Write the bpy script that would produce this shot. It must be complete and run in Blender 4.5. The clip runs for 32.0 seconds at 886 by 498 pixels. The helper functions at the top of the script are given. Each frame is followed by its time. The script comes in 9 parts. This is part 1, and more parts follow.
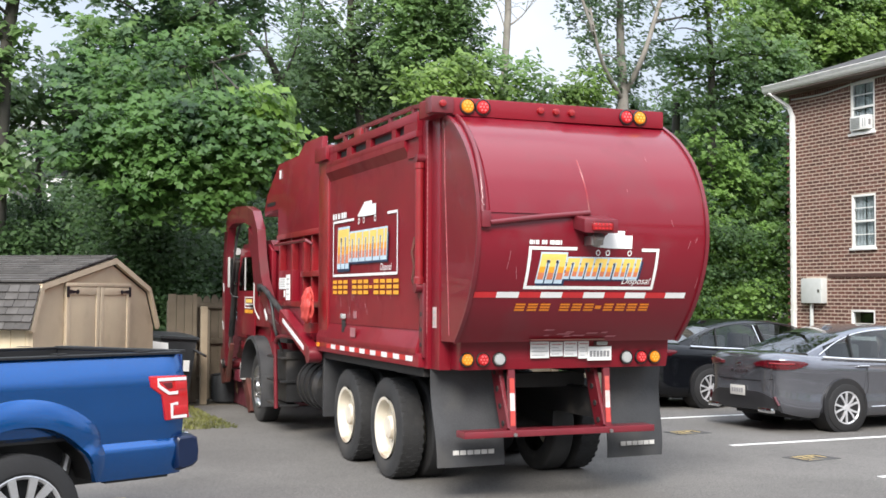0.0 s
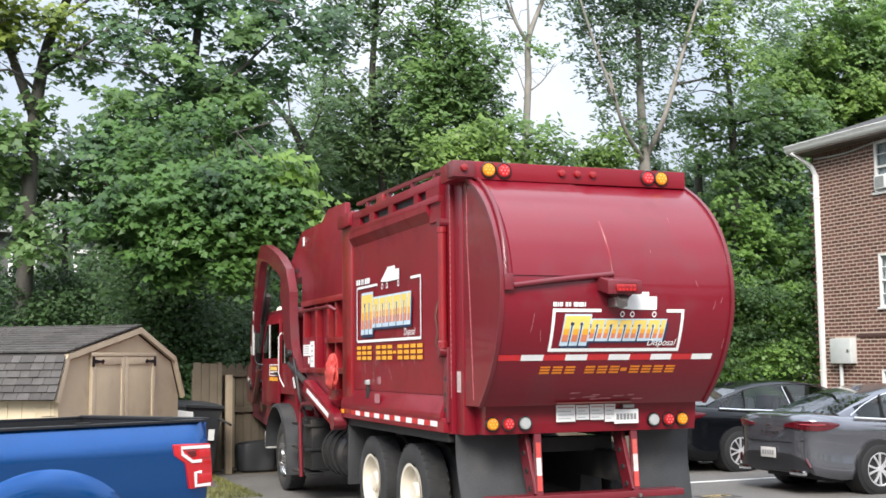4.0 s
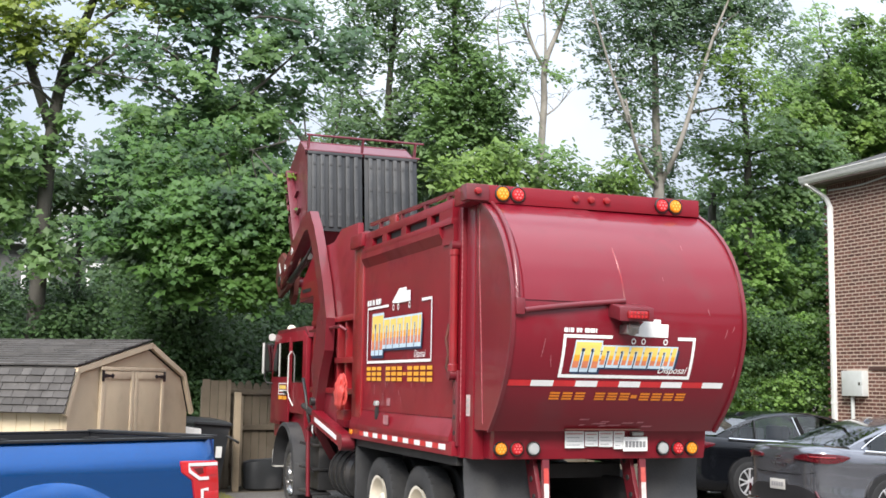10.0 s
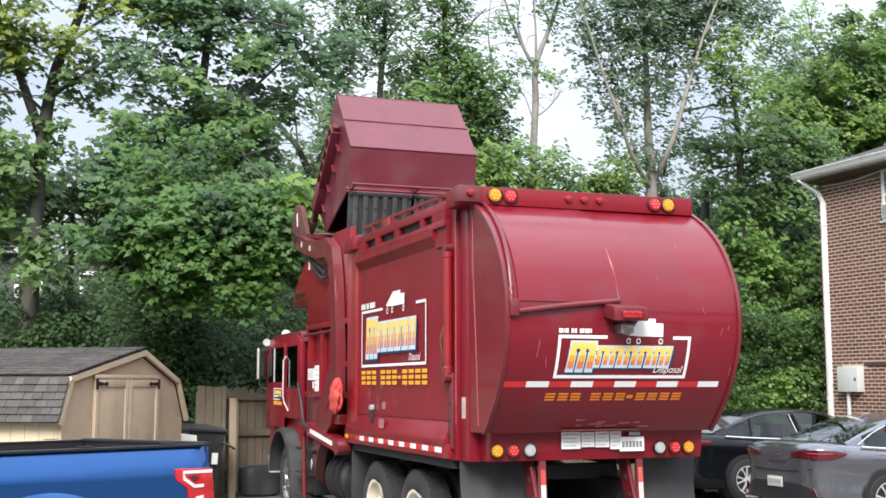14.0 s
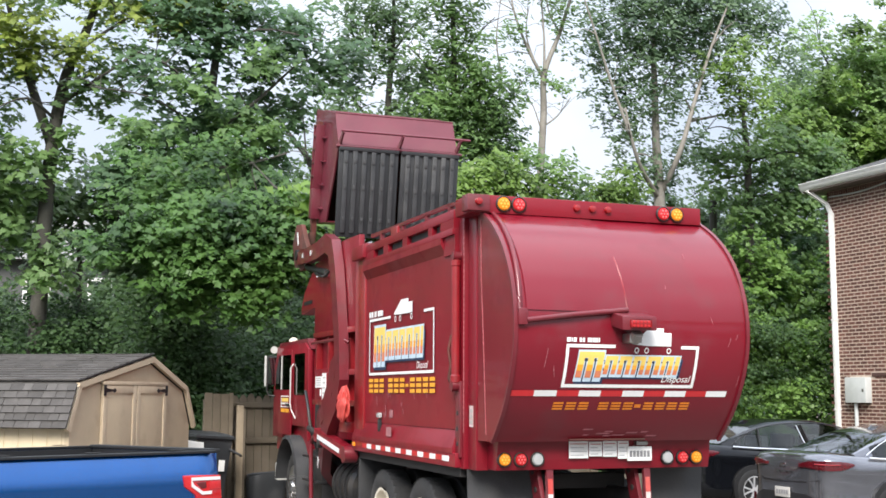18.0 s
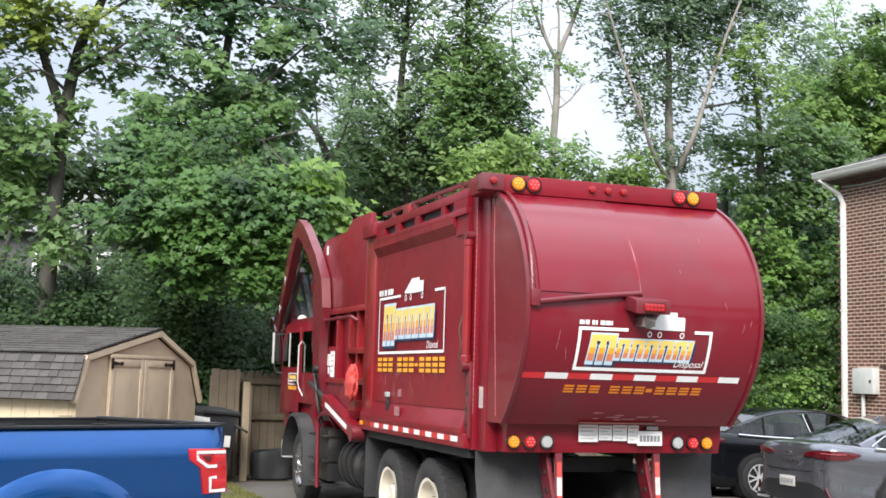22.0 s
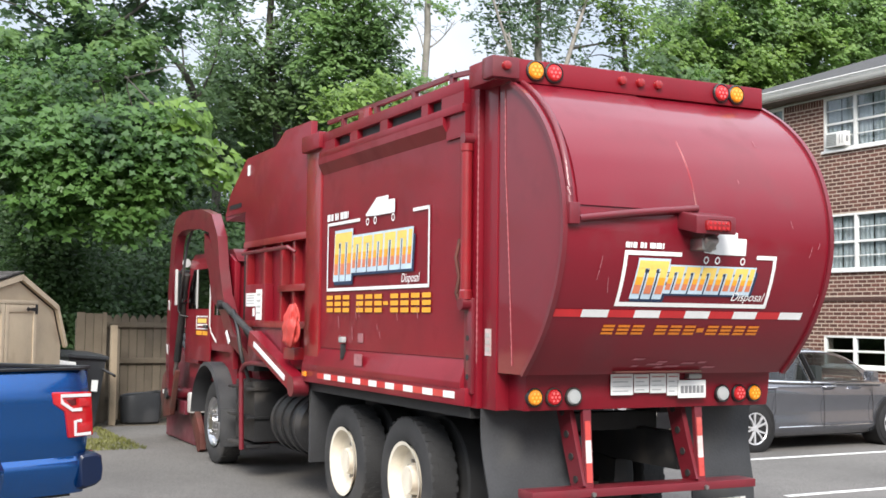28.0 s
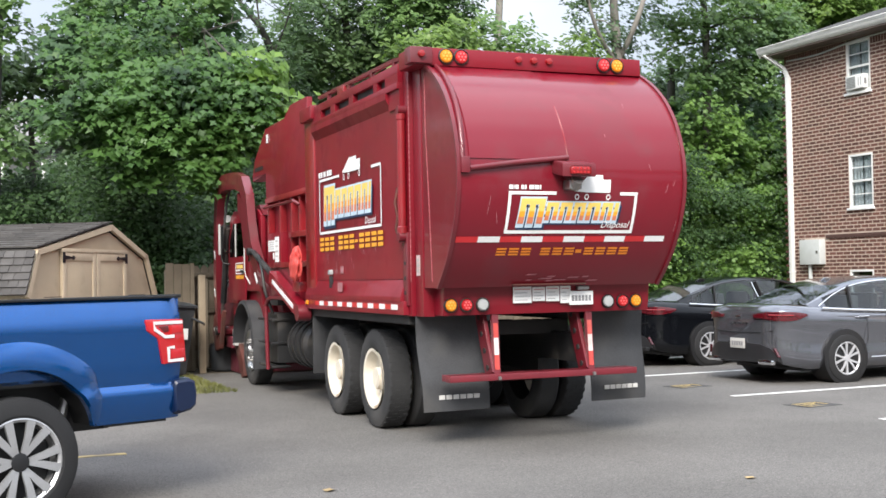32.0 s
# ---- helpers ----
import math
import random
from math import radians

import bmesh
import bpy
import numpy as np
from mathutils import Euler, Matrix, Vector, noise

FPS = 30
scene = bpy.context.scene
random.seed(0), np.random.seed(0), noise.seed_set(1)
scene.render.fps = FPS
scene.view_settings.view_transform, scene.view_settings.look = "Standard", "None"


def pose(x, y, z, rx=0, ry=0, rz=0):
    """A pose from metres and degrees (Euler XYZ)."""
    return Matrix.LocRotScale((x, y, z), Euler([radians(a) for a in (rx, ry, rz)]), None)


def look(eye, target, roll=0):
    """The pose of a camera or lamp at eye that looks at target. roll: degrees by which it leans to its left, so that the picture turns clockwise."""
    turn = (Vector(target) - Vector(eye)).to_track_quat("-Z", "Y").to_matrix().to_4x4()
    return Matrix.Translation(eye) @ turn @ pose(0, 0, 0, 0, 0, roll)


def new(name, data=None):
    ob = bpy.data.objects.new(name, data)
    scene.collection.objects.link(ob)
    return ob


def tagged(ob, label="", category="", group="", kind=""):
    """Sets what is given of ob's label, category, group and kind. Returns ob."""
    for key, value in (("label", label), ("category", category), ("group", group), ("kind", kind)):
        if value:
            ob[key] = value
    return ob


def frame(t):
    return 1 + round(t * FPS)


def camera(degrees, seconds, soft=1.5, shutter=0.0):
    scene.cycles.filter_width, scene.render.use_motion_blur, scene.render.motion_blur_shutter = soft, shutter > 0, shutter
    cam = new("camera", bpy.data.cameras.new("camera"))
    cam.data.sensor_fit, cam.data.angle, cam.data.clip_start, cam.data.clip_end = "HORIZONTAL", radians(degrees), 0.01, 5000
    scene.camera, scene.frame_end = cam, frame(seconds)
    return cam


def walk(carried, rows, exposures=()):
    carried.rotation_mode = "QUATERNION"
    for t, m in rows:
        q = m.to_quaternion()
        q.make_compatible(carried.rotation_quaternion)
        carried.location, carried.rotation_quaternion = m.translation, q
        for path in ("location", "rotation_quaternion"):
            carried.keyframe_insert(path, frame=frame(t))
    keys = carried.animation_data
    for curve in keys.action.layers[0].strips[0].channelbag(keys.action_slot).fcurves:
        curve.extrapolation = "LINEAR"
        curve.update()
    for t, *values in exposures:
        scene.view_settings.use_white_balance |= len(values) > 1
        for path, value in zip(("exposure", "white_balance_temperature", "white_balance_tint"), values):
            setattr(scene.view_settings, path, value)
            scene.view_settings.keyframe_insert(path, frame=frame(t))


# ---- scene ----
# ---- camera ----
PATH = [  # seconds, eye, yaw to the left, pitch, roll
    (0, 0.000, -0.000, 1.888, -23.53, 2.21, 0.24),
    (0.5, 0.012, 0.020, 1.882, -24.13, 2.49, 0.09),
    (1, 0.017, 0.038, 1.872, -24.02, 4.88, -0.40),
    (1.5, 0.026, 0.034, 1.873, -24.01, 5.26, -0.80),
    (2, 0.021, 0.036, 1.873, -23.71, 5.34, -0.79),
    (2.5, 0.018, 0.017, 1.874, -23.23, 5.47, -0.64),
    (3, 0.024, 0.018, 1.876, -22.90, 5.39, -0.56),
    (3.5, 0.023, 0.015, 1.869, -22.60, 5.36, -0.54),
    (5.5, 0.003, -0.007, 1.878, -21.79, 6.14, -0.56),
    (6, -0.001, -0.001, 1.876, -21.76, 6.40, -0.40),
    (6.5, 0.006, 0.018, 1.873, -21.79, 6.44, -0.15),
    (7, 0.013, 0.024, 1.870, -21.66, 6.47, 0.28),
    (7.5, 0.014, 0.023, 1.873, -21.58, 6.40, 0.64),
    (8, 0.023, 0.034, 1.876, -21.49, 6.04, 0.81),
    (8.5, 0.024, 0.016, 1.869, -21.51, 5.93, 0.87),
    (9, 0.024, 0.019, 1.876, -21.55, 6.12, 0.93),
    (9.5, 0.022, 0.013, 1.875, -21.62, 6.32, 0.94),
    (10, 0.016, 0.010, 1.874, -21.74, 6.52, 0.87),
    (10.5, 0.009, 0.002, 1.878, -21.80, 6.74, 0.85),
    (11, 0.012, 0.008, 1.886, -21.92, 6.94, 0.85),
    (11.5, 0.017, 0.008, 1.881, -21.84, 7.16, 0.85),
    (12, 0.027, 0.030, 1.882, -21.88, 7.20, 0.62),
    (12.5, 0.024, 0.027, 1.883, -21.89, 7.24, 0.46),
    (13, 0.032, 0.028, 1.877, -21.88, 7.01, 0.44),
    (13.5, 0.037, 0.032, 1.876, -21.86, 6.91, 0.26),
    (14, 0.039, 0.041, 1.879, -22.03, 6.63, -0.07),
    (14.5, 0.035, 0.039, 1.881, -22.01, 6.59, -0.18),
    (16.5, 0.026, 0.026, 1.877, -22.00, 6.71, 0.02),
    (17, 0.024, 0.035, 1.872, -21.97, 6.88, 0.06),
    (17.5, 0.022, 0.039, 1.873, -21.83, 6.87, 0.19),
    (18, 0.020, 0.032, 1.878, -21.69, 7.04, 0.27),
    (18.5, 0.018, 0.029, 1.872, -21.52, 7.23, 0.35),
    (19, 0.016, 0.024, 1.872, -21.39, 7.27, 0.44),
    (19.5, 0.015, 0.039, 1.870, -21.38, 7.19, 0.41),
    (20, 0.020, 0.043, 1.865, -21.27, 7.00, 0.47),
    (20.5, 0.024, 0.052, 1.863, -21.24, 6.75, 0.59),
    (21, 0.021, 0.055, 1.862, -21.20, 6.59, 0.82),
    (21.5, 0.027, 0.061, 1.856, -21.21, 6.47, 1.23),
    (22, 0.027, 0.067, 1.856, -21.25, 6.18, 1.59),
    (22.5, 0.027, 0.085, 1.855, -21.47, 4.77, 1.92),
    (23, 0.038, 0.057, 1.857, -21.74, 4.90, 2.13),
    (23.5, 0.050, 0.073, 1.858, -22.14, 4.73, 2.06),
    (24, 0.046, 0.082, 1.855, -22.44, 4.87, 1.80),
    (24.5, 0.072, 0.072, 1.868, -22.85, 4.75, 1.43),
    (26.5, 0.053, 0.012, 1.876, -26.37, 4.70, 0.68),
    (27, 0.058, -0.031, 1.867, -27.29, 4.67, 0.51),
    (27.5, 0.063, 0.012, 1.861, -27.45, 4.49, 0.61),
    (28, 0.046, 0.020, 1.840, -27.52, 3.39, 0.67),
    (28.5, 0.049, 0.046, 1.809, -27.64, 2.86, 0.58),
    (29, 0.051, 0.060, 1.770, -27.06, 2.99, 0.35),
    (29.5, 0.032, 0.074, 1.738, -26.20, 3.48, 0.14),
    (30, 0.013, 0.081, 1.699, -26.04, 2.60, 0.24),
    (30.5, 0.010, 0.087, 1.668, -25.40, 1.71, 0.42),
    (31, 0.012, 0.087, 1.631, -24.56, 1.79, 0.51),
    (31.5, 0.025, 0.055, 1.597, -23.90, 1.36, -0.04),
    (32, 0.044, 0.057, 1.573, -23.61, 1.32, -1.01),
]


def aim(t, x, y, z, yaw, pitch, roll):
    a, b = radians(yaw), radians(pitch)
    way = Vector((-math.sin(a) * math.cos(b), math.cos(a) * math.cos(b), math.sin(b)))
    return t, look(Vector((x, y, z)), Vector((x, y, z)) + way * 10, roll)


cam = camera(41.45, 32.0, soft=1.6)
walk(cam, [aim(*row) for row in PATH])

# ---- light ----
SUN_YAW, SUN_UP = 148.0, 39.0  # degrees: the sun stands high behind the camera, seen through thin cloud
world = bpy.data.worlds.new("sky")
scene.world = world
world.use_nodes = True
wn, wl = world.node_tree.nodes, world.node_tree.links
wn.clear()
sky = wn.new("ShaderNodeTexSky")
sky.sky_type, sky.sun_disc = "NISHITA", False
sky.sun_elevation, sky.sun_rotation = radians(SUN_UP), radians(360 - SUN_YAW)
sky.air_density, sky.dust_density, sky.ozone_density = 1.0, 2.5, 1.0
tc = wn.new("ShaderNodeTexCoord")
cn = wn.new("ShaderNodeTexNoise")
cn.inputs["Scale"].default_value, cn.inputs["Detail"].default_value = 2.6, 5
cr = wn.new("ShaderNodeValToRGB")
cr.color_ramp.elements[0].position, cr.color_ramp.elements[1].position = 0.34, 0.58
cr.color_ramp.elements[0].color = (0.45, 0.45, 0.45, 1)
mixc = wn.new("ShaderNodeMix")
mixc.data_type = "RGBA"
mixc.inputs["B"].default_value = (8.3, 8.95, 10.1, 1)
bg = wn.new("ShaderNodeBackground")
bg.inputs["Strength"].default_value = 0.128
wo = wn.new("ShaderNodeOutputWorld")
wl.new(tc.outputs["Generated"], cn.inputs["Vector"])
wl.new(cn.outputs["Fac"], cr.inputs["Fac"])
wl.new(cr.outputs["Color"], mixc.inputs["Factor"])
wl.new(sky.outputs["Color"], mixc.inputs["A"])
# an overcast sky is about three times as bright overhead as at the horizon
sep, rise, mul = wn.new("ShaderNodeSeparateXYZ"), wn.new("ShaderNodeMath"), wn.new("ShaderNodeVectorMath")
rise.operation, mul.operation, rise.use_clamp = "MULTIPLY_ADD", "SCALE", False
rise.inputs[1].default_value, rise.inputs[2].default_value = 1.5, 0.36
up = wn.new("ShaderNodeMath")
up.operation = "MAXIMUM"
up.inputs[1].default_value = 0.0
wl.new(tc.outputs["Generated"], sep.inputs[0])
wl.new(sep.outputs["Z"], up.inputs[0])
wl.new(up.outputs[0], rise.inputs[0])
wl.new(mixc.outputs["Result"], mul.inputs[0])
wl.new(rise.outputs[0], mul.inputs["Scale"])
wl.new(mul.outputs[0], bg.inputs["Color"])
wl.new(bg.outputs["Background"], wo.inputs["Surface"])
sun = new("sun", bpy.data.lights.new("sun", "SUN"))
sun.data.energy, sun.data.angle, sun.data.color = 3.9, radians(26), (1.0, 0.95, 0.88)
sa, sb = radians(SUN_YAW), radians(SUN_UP)
sun.matrix_world = look((0, 0, 30), Vector((0, 0, 30)) - Vector((-math.sin(sa) * math.cos(sb), math.cos(sa) * math.cos(sb), math.sin(sb))))
scene.view_settings.exposure = 0.53

# ---- materials ----
MATS = {}


def mat(name, color, rough=0.5, metal=0.0, var=0.18, scale=6.0, bump=0.0, coat=0.0, dirt=None, spec=0.5, fine=60.0, per=0.0):
    """A painted or natural surface with coarse and fine variation; per: variation from piece to piece."""
    if name in MATS:
        return MATS[name]
    m = bpy.data.materials.new(name)
    m.use_nodes = True
    n, l = m.node_tree.nodes, m.node_tree.links
    b = n["Principled BSDF"]
    b.inputs["Roughness"].default_value, b.inputs["Metallic"].default_value = rough, metal
    b.inputs["Coat Weight"].default_value, b.inputs["Specular IOR Level"].default_value = coat, spec
    b.inputs["Coat Roughness"].default_value = 0.06
    co = n.new("ShaderNodeTexCoord")
    big, small = n.new("ShaderNodeTexNoise"), n.new("ShaderNodeTexNoise")
    for node, s, d in ((big, scale, 6), (small, fine, 3)):
        node.inputs["Scale"].default_value, node.inputs["Detail"].default_value = s, d
        l.new(co.outputs["Object"], node.inputs["Vector"])
    add = n.new("ShaderNodeMath")
    add.operation = "MULTIPLY_ADD"
    add.inputs[1].default_value = 0.4
    l.new(small.outputs["Fac"], add.inputs[0])
    l.new(big.outputs["Fac"], add.inputs[2])
    ramp = n.new("ShaderNodeMapRange")
    ramp.inputs["From Min"].default_value, ramp.inputs["From Max"].default_value = 0.4, 1.0
    ramp.inputs["To Min"].default_value, ramp.inputs["To Max"].default_value = 1 - var, 1 + var
    l.new(add.outputs[0], ramp.inputs["Value"])
    last = ramp.outputs[0]
    if per:
        info = n.new("ShaderNodeObjectInfo")
        island = n.new("ShaderNodeNewGeometry")
        both = n.new("ShaderNodeMath")
        both.operation = "ADD"
        l.new(info.outputs["Random"], both.inputs[0])
        l.new(island.outputs["Random Per Island"], both.inputs[1])
        wrap = n.new("ShaderNodeMath")
        wrap.operation = "FRACT"
        l.new(both.outputs[0], wrap.inputs[0])
        span = n.new("ShaderNodeMapRange")
        span.inputs["To Min"].default_value, span.inputs["To Max"].default_value = 1 - per, 1 + per
        l.new(wrap.outputs[0], span.inputs["Value"])
        mul = n.new("ShaderNodeMath")
        mul.operation = "MULTIPLY"
        l.new(last, mul.inputs[0])
        l.new(span.outputs[0], mul.inputs[1])
        last = mul.outputs[0]
    tint = n.new("ShaderNodeVectorMath")
    tint.operation = "SCALE"
    tint.inputs[0].default_value = color[:3]
    l.new(last, tint.inputs["Scale"])
    out = tint.outputs[0]
    if dirt:
        mix, edge = n.new("ShaderNodeMix"), n.new("ShaderNodeValToRGB")
        mix.data_type = "RGBA"
        edge.color_ramp.elements[0].position, edge.color_ramp.elements[1].position = dirt[4], dirt[4] + 0.16
        edge.color_ramp.elements[1].color = (dirt[3],) * 3 + (1,)
        streak = n.new("ShaderNodeTexNoise")
        streak.inputs["Scale"].default_value, streak.inputs["Detail"].default_value = 2.3, 9
        l.new(co.outputs["Object"], streak.inputs["Vector"])
        l.new(streak.outputs["Fac"], edge.inputs["Fac"])
        l.new(edge.outputs["Color"], mix.inputs["Factor"])
        l.new(out, mix.inputs["A"])
        mix.inputs["B"].default_value = (*dirt[:3], 1)
        out = mix.outputs["Result"]
        rr = n.new("ShaderNodeMapRange")
        rr.inputs["To Min"].default_value, rr.inputs["To Max"].default_value = rough, min(1, rough + 0.35)
        l.new(edge.outputs["Color"], rr.inputs["Value"])
        l.new(rr.outputs[0], b.inputs["Roughness"])
    l.new(out, b.inputs["Base Color"])
    if bump:
        bp = n.new("ShaderNodeBump")
        bp.inputs["Strength"].default_value, bp.inputs["Distance"].default_value = bump, 0.01
        l.new(add.outputs[0], bp.inputs["Height"])
        l.new(bp.outputs[0], b.inputs["Normal"])
    MATS[name] = m
    return m


def glow(name, color, power, rough=0.25):
    m = mat(name, color, rough, var=0.05, coat=0.6)
    b = m.node_tree.nodes["Principled BSDF"]
    b.inputs["Emission Color"].default_value, b.inputs["Emission Strength"].default_value = (*color, 1), power
    return m


def leaf_mat(name, dark, light, through_share=0.35, spec=0.42):
    m = bpy.data.materials.new(name)
    m.use_nodes = True
    n, l = m.node_tree.nodes, m.node_tree.links
    b, o = n["Principled BSDF"], n["Material Output"]
    b.inputs["Roughness"].default_value, b.inputs["Specular IOR Level"].default_value = 0.42, spec
    g, ramp = n.new("ShaderNodeNewGeometry"), n.new("ShaderNodeValToRGB")
    ramp.color_ramp.elements[0].color, ramp.color_ramp.elements[1].color = (*dark, 1), (*light, 1)
    ramp.color_ramp.elements[1].position = 0.62
    tip = ramp.color_ramp.elements.new(1.0)
    tip.color = (light[0] * 1.12, light[1] * 1.06, light[2], 1)
    co, big = n.new("ShaderNodeTexCoord"), n.new("ShaderNodeTexNoise")
    big.inputs["Scale"].default_value = 0.9
    l.new(co.outputs["Object"], big.inputs["Vector"])
    avg = n.new("ShaderNodeMath")
    avg.operation = "MULTIPLY_ADD"
    avg.inputs[1].default_value = 0.34
    l.new(g.outputs["Random Per Island"], avg.inputs[0])
    shift = n.new("ShaderNodeMath")
    shift.operation = "MULTIPLY_ADD"
    shift.inputs[1].default_value, shift.inputs[2].default_value = 2.0, -0.68
    l.new(big.outputs["Fac"], shift.inputs[0])
    l.new(shift.outputs[0], avg.inputs[2])
    l.new(avg.outputs[0], ramp.inputs["Fac"])
    l.new(ramp.outputs["Color"], b.inputs["Base Color"])
    tr = n.new("ShaderNodeBsdfTranslucent")
    warm = n.new("ShaderNodeVectorMath")
    warm.operation = "MULTIPLY"
    warm.inputs[1].default_value = (1.15, 1.3, 0.85)
    l.new(ramp.outputs["Color"], warm.inputs[0])
    l.new(warm.outputs[0], tr.inputs["Color"])
    mx = n.new("ShaderNodeMixShader")
    mx.inputs["Fac"].default_value = through_share
    l.new(b.outputs[0], mx.inputs[1])
    l.new(tr.outputs[0], mx.inputs[2])
    l.new(mx.outputs[0], o.inputs["Surface"])
    return m


def glass(name, color=(0.3, 0.33, 0.33), rough=0.02, sheen=0.06):
    """Thin sheet glass: tinted see-through, with a mirror sheen that grows at flat angles."""
    m = bpy.data.materials.new(name)
    m.use_nodes = True
    n, l = m.node_tree.nodes, m.node_tree.links
    clear, shine, lw, pw, ad, mx = (n.new("ShaderNode" + k) for k in ("BsdfTransparent", "BsdfGlossy", "LayerWeight", "Math", "Math", "MixShader"))
    clear.inputs["Color"].default_value = (*color, 1)
    shine.inputs["Roughness"].default_value = rough
    lw.inputs["Blend"].default_value = 0.5
    pw.operation, ad.operation = "POWER", "MULTIPLY_ADD"
    pw.inputs[1].default_value, ad.inputs[1].default_value, ad.inputs[2].default_value = 3.0, 0.8, sheen
    l.new(lw.outputs["Facing"], pw.inputs[0])
    l.new(pw.outputs[0], ad.inputs[0])
    l.new(ad.outputs[0], mx.inputs["Fac"])
    l.new(clear.outputs[0], mx.inputs[1])
    l.new(shine.outputs[0], mx.inputs[2])
    l.new(mx.outputs[0], n["Material Output"].inputs["Surface"])
    return m


RED = mat("maroon_paint", (0.185, 0.004, 0.013), 0.42, var=0.2, scale=1.7, coat=0.22, spec=0.35, dirt=(0.15, 0.011, 0.017, 0.5, 0.55))
RED_TAIL = mat("maroon_tailgate_paint", (0.165, 0.0045, 0.014), 0.36, var=0.1, scale=1.1, coat=0.6, spec=0.3, dirt=(0.145, 0.02, 0.028, 0.6, 0.52))
RED_WORN = mat("worn_maroon_paint", (0.14, 0.01, 0.018), 0.42, var=0.18, scale=5, bump=0.12, coat=0.4, dirt=(0.1, 0.025, 0.027, 0.5, 0.54))
# brighter red; front post, hopper ribs and rails take it on the left only
RED_BRIGHT = mat("bright_red_paint", (0.23, 0.009, 0.014), 0.35, var=0.18, scale=4, coat=0.5, dirt=(0.13, 0.022, 0.022, 0.6, 0.53))
RUST = mat("rusty_red_steel", (0.10, 0.025, 0.018), 0.65, var=0.35, scale=5, bump=0.2, dirt=(0.05, 0.03, 0.022, 0.8, 0.45))
# near-black that paints in the shade of slots, gaps, holes and bays
DARK = mat("recess_shade_black", (0.022, 0.021, 0.021), 0.7, var=0.3)
BLACK = mat("chassis_black", (0.017, 0.017, 0.018), 0.42, var=0.35, scale=4, bump=0.2, dirt=(0.06, 0.052, 0.045, 0.7, 0.5))
RUBBER = mat("tyre_rubber", (0.027, 0.027, 0.028), 0.82, var=0.3, scale=4, bump=0.25, fine=90, dirt=(0.07, 0.065, 0.06, 0.5, 0.48))
FLAP = mat("mud_flap_rubber", (0.032, 0.0325, 0.035), 0.55, var=0.4, scale=3, bump=0.35, dirt=(0.062, 0.06, 0.057, 0.6, 0.5))
CREAM = mat("cream_wheel_paint", (0.72, 0.66, 0.55), 0.5, var=0.12, scale=6, dirt=(0.3, 0.2, 0.12, 0.8, 0.55))
SILVER = mat("polished_aluminium", (0.62, 0.62, 0.63), 0.28, metal=1.0, var=0.15)
STEEL = mat("bare_steel", (0.35, 0.34, 0.33), 0.4, metal=0.9, var=0.25)
WHITE = mat("white_vinyl", (0.8, 0.8, 0.79), 0.45, var=0.06)
PALEGREY = mat("pale_grey_paint", (0.5, 0.49, 0.47), 0.45, var=0.15, dirt=(0.3, 0.28, 0.25, 0.6, 0.52))
WHITE_PAINT = mat("white_paint", (0.78, 0.78, 0.76), 0.5, var=0.08, dirt=(0.5, 0.48, 0.43, 0.6, 0.55))
REFLECT_RED = mat("red_reflective_tape", (0.55, 0.02, 0.025), 0.35, var=0.12, coat=0.4)
REFLECT_WHITE = mat("white_reflective_tape", (0.82, 0.82, 0.82), 0.35, var=0.08, coat=0.4)
FADED_TAPE = mat("faded_red_tape", (0.5, 0.06, 0.05), 0.45, var=0.25, scale=20, dirt=(0.3, 0.12, 0.1, 0.6, 0.5))
WORN_TAPE = mat("worn_white_tape", (0.62, 0.56, 0.54), 0.45, var=0.2, scale=20, dirt=(0.4, 0.2, 0.18, 0.6, 0.52))
GOLD = mat("yellow_vinyl", (0.8, 0.36, 0.03), 0.45, var=0.08)
YELLOW = mat("pale_yellow_vinyl", (0.82, 0.58, 0.14), 0.45, var=0.08)
NAVY = mat("navy_vinyl", (0.012, 0.03, 0.075), 0.45, var=0.15)
ORANGE = mat("orange_vinyl", (0.75, 0.22, 0.02), 0.45, var=0.12)
INK = mat("black_vinyl", (0.012, 0.012, 0.015), 0.45, var=0.1)
GREYINK = mat("grey_print", (0.22, 0.22, 0.23), 0.5, var=0.1)
AMBER_ON = glow("lit_amber_lens", (0.66, 0.21, 0.008), 0.1)
AMBER = mat("amber_lens", (0.75, 0.25, 0.015), 0.2, var=0.15, coat=0.6)
LENS_ON = glow("lit_red_lens", (0.42, 0.012, 0.015), 0.1)
LENS = mat("red_lens", (0.26, 0.01, 0.013), 0.2, var=0.2, coat=0.6)
CLEAR = mat("clear_lens", (0.38, 0.39, 0.39), 0.15, var=0.1, coat=0.6)
CABGLASS = glass("cab_glass", (0.12, 0.13, 0.13), 0.04)
LID = mat("black_plastic_lid", (0.024, 0.026, 0.029), 0.45, var=0.3, scale=3, spec=0.5, dirt=(0.05, 0.05, 0.052, 0.6, 0.52))
BAG = mat("red_plastic_bag", (0.5, 0.06, 0.05), 0.6, var=0.2, scale=9, bump=0.4)

# ---- mesh helpers ----


def part(name, bm, material, parent=None, label="", smooth=28):
    me = bpy.data.meshes.new(name)
    bmesh.ops.recalc_face_normals(bm, faces=bm.faces)
    bm.to_mesh(me)
    bm.free()
    for m in material if isinstance(material, (list, tuple)) else (material,):
        me.materials.append(m)
    if smooth:
        me.shade_smooth()
        me.set_sharp_from_angle(angle=radians(smooth))
    ob = new(name, me)
    if parent:
        ob.parent = parent
    if label:
        ob["label"] = label
    return ob


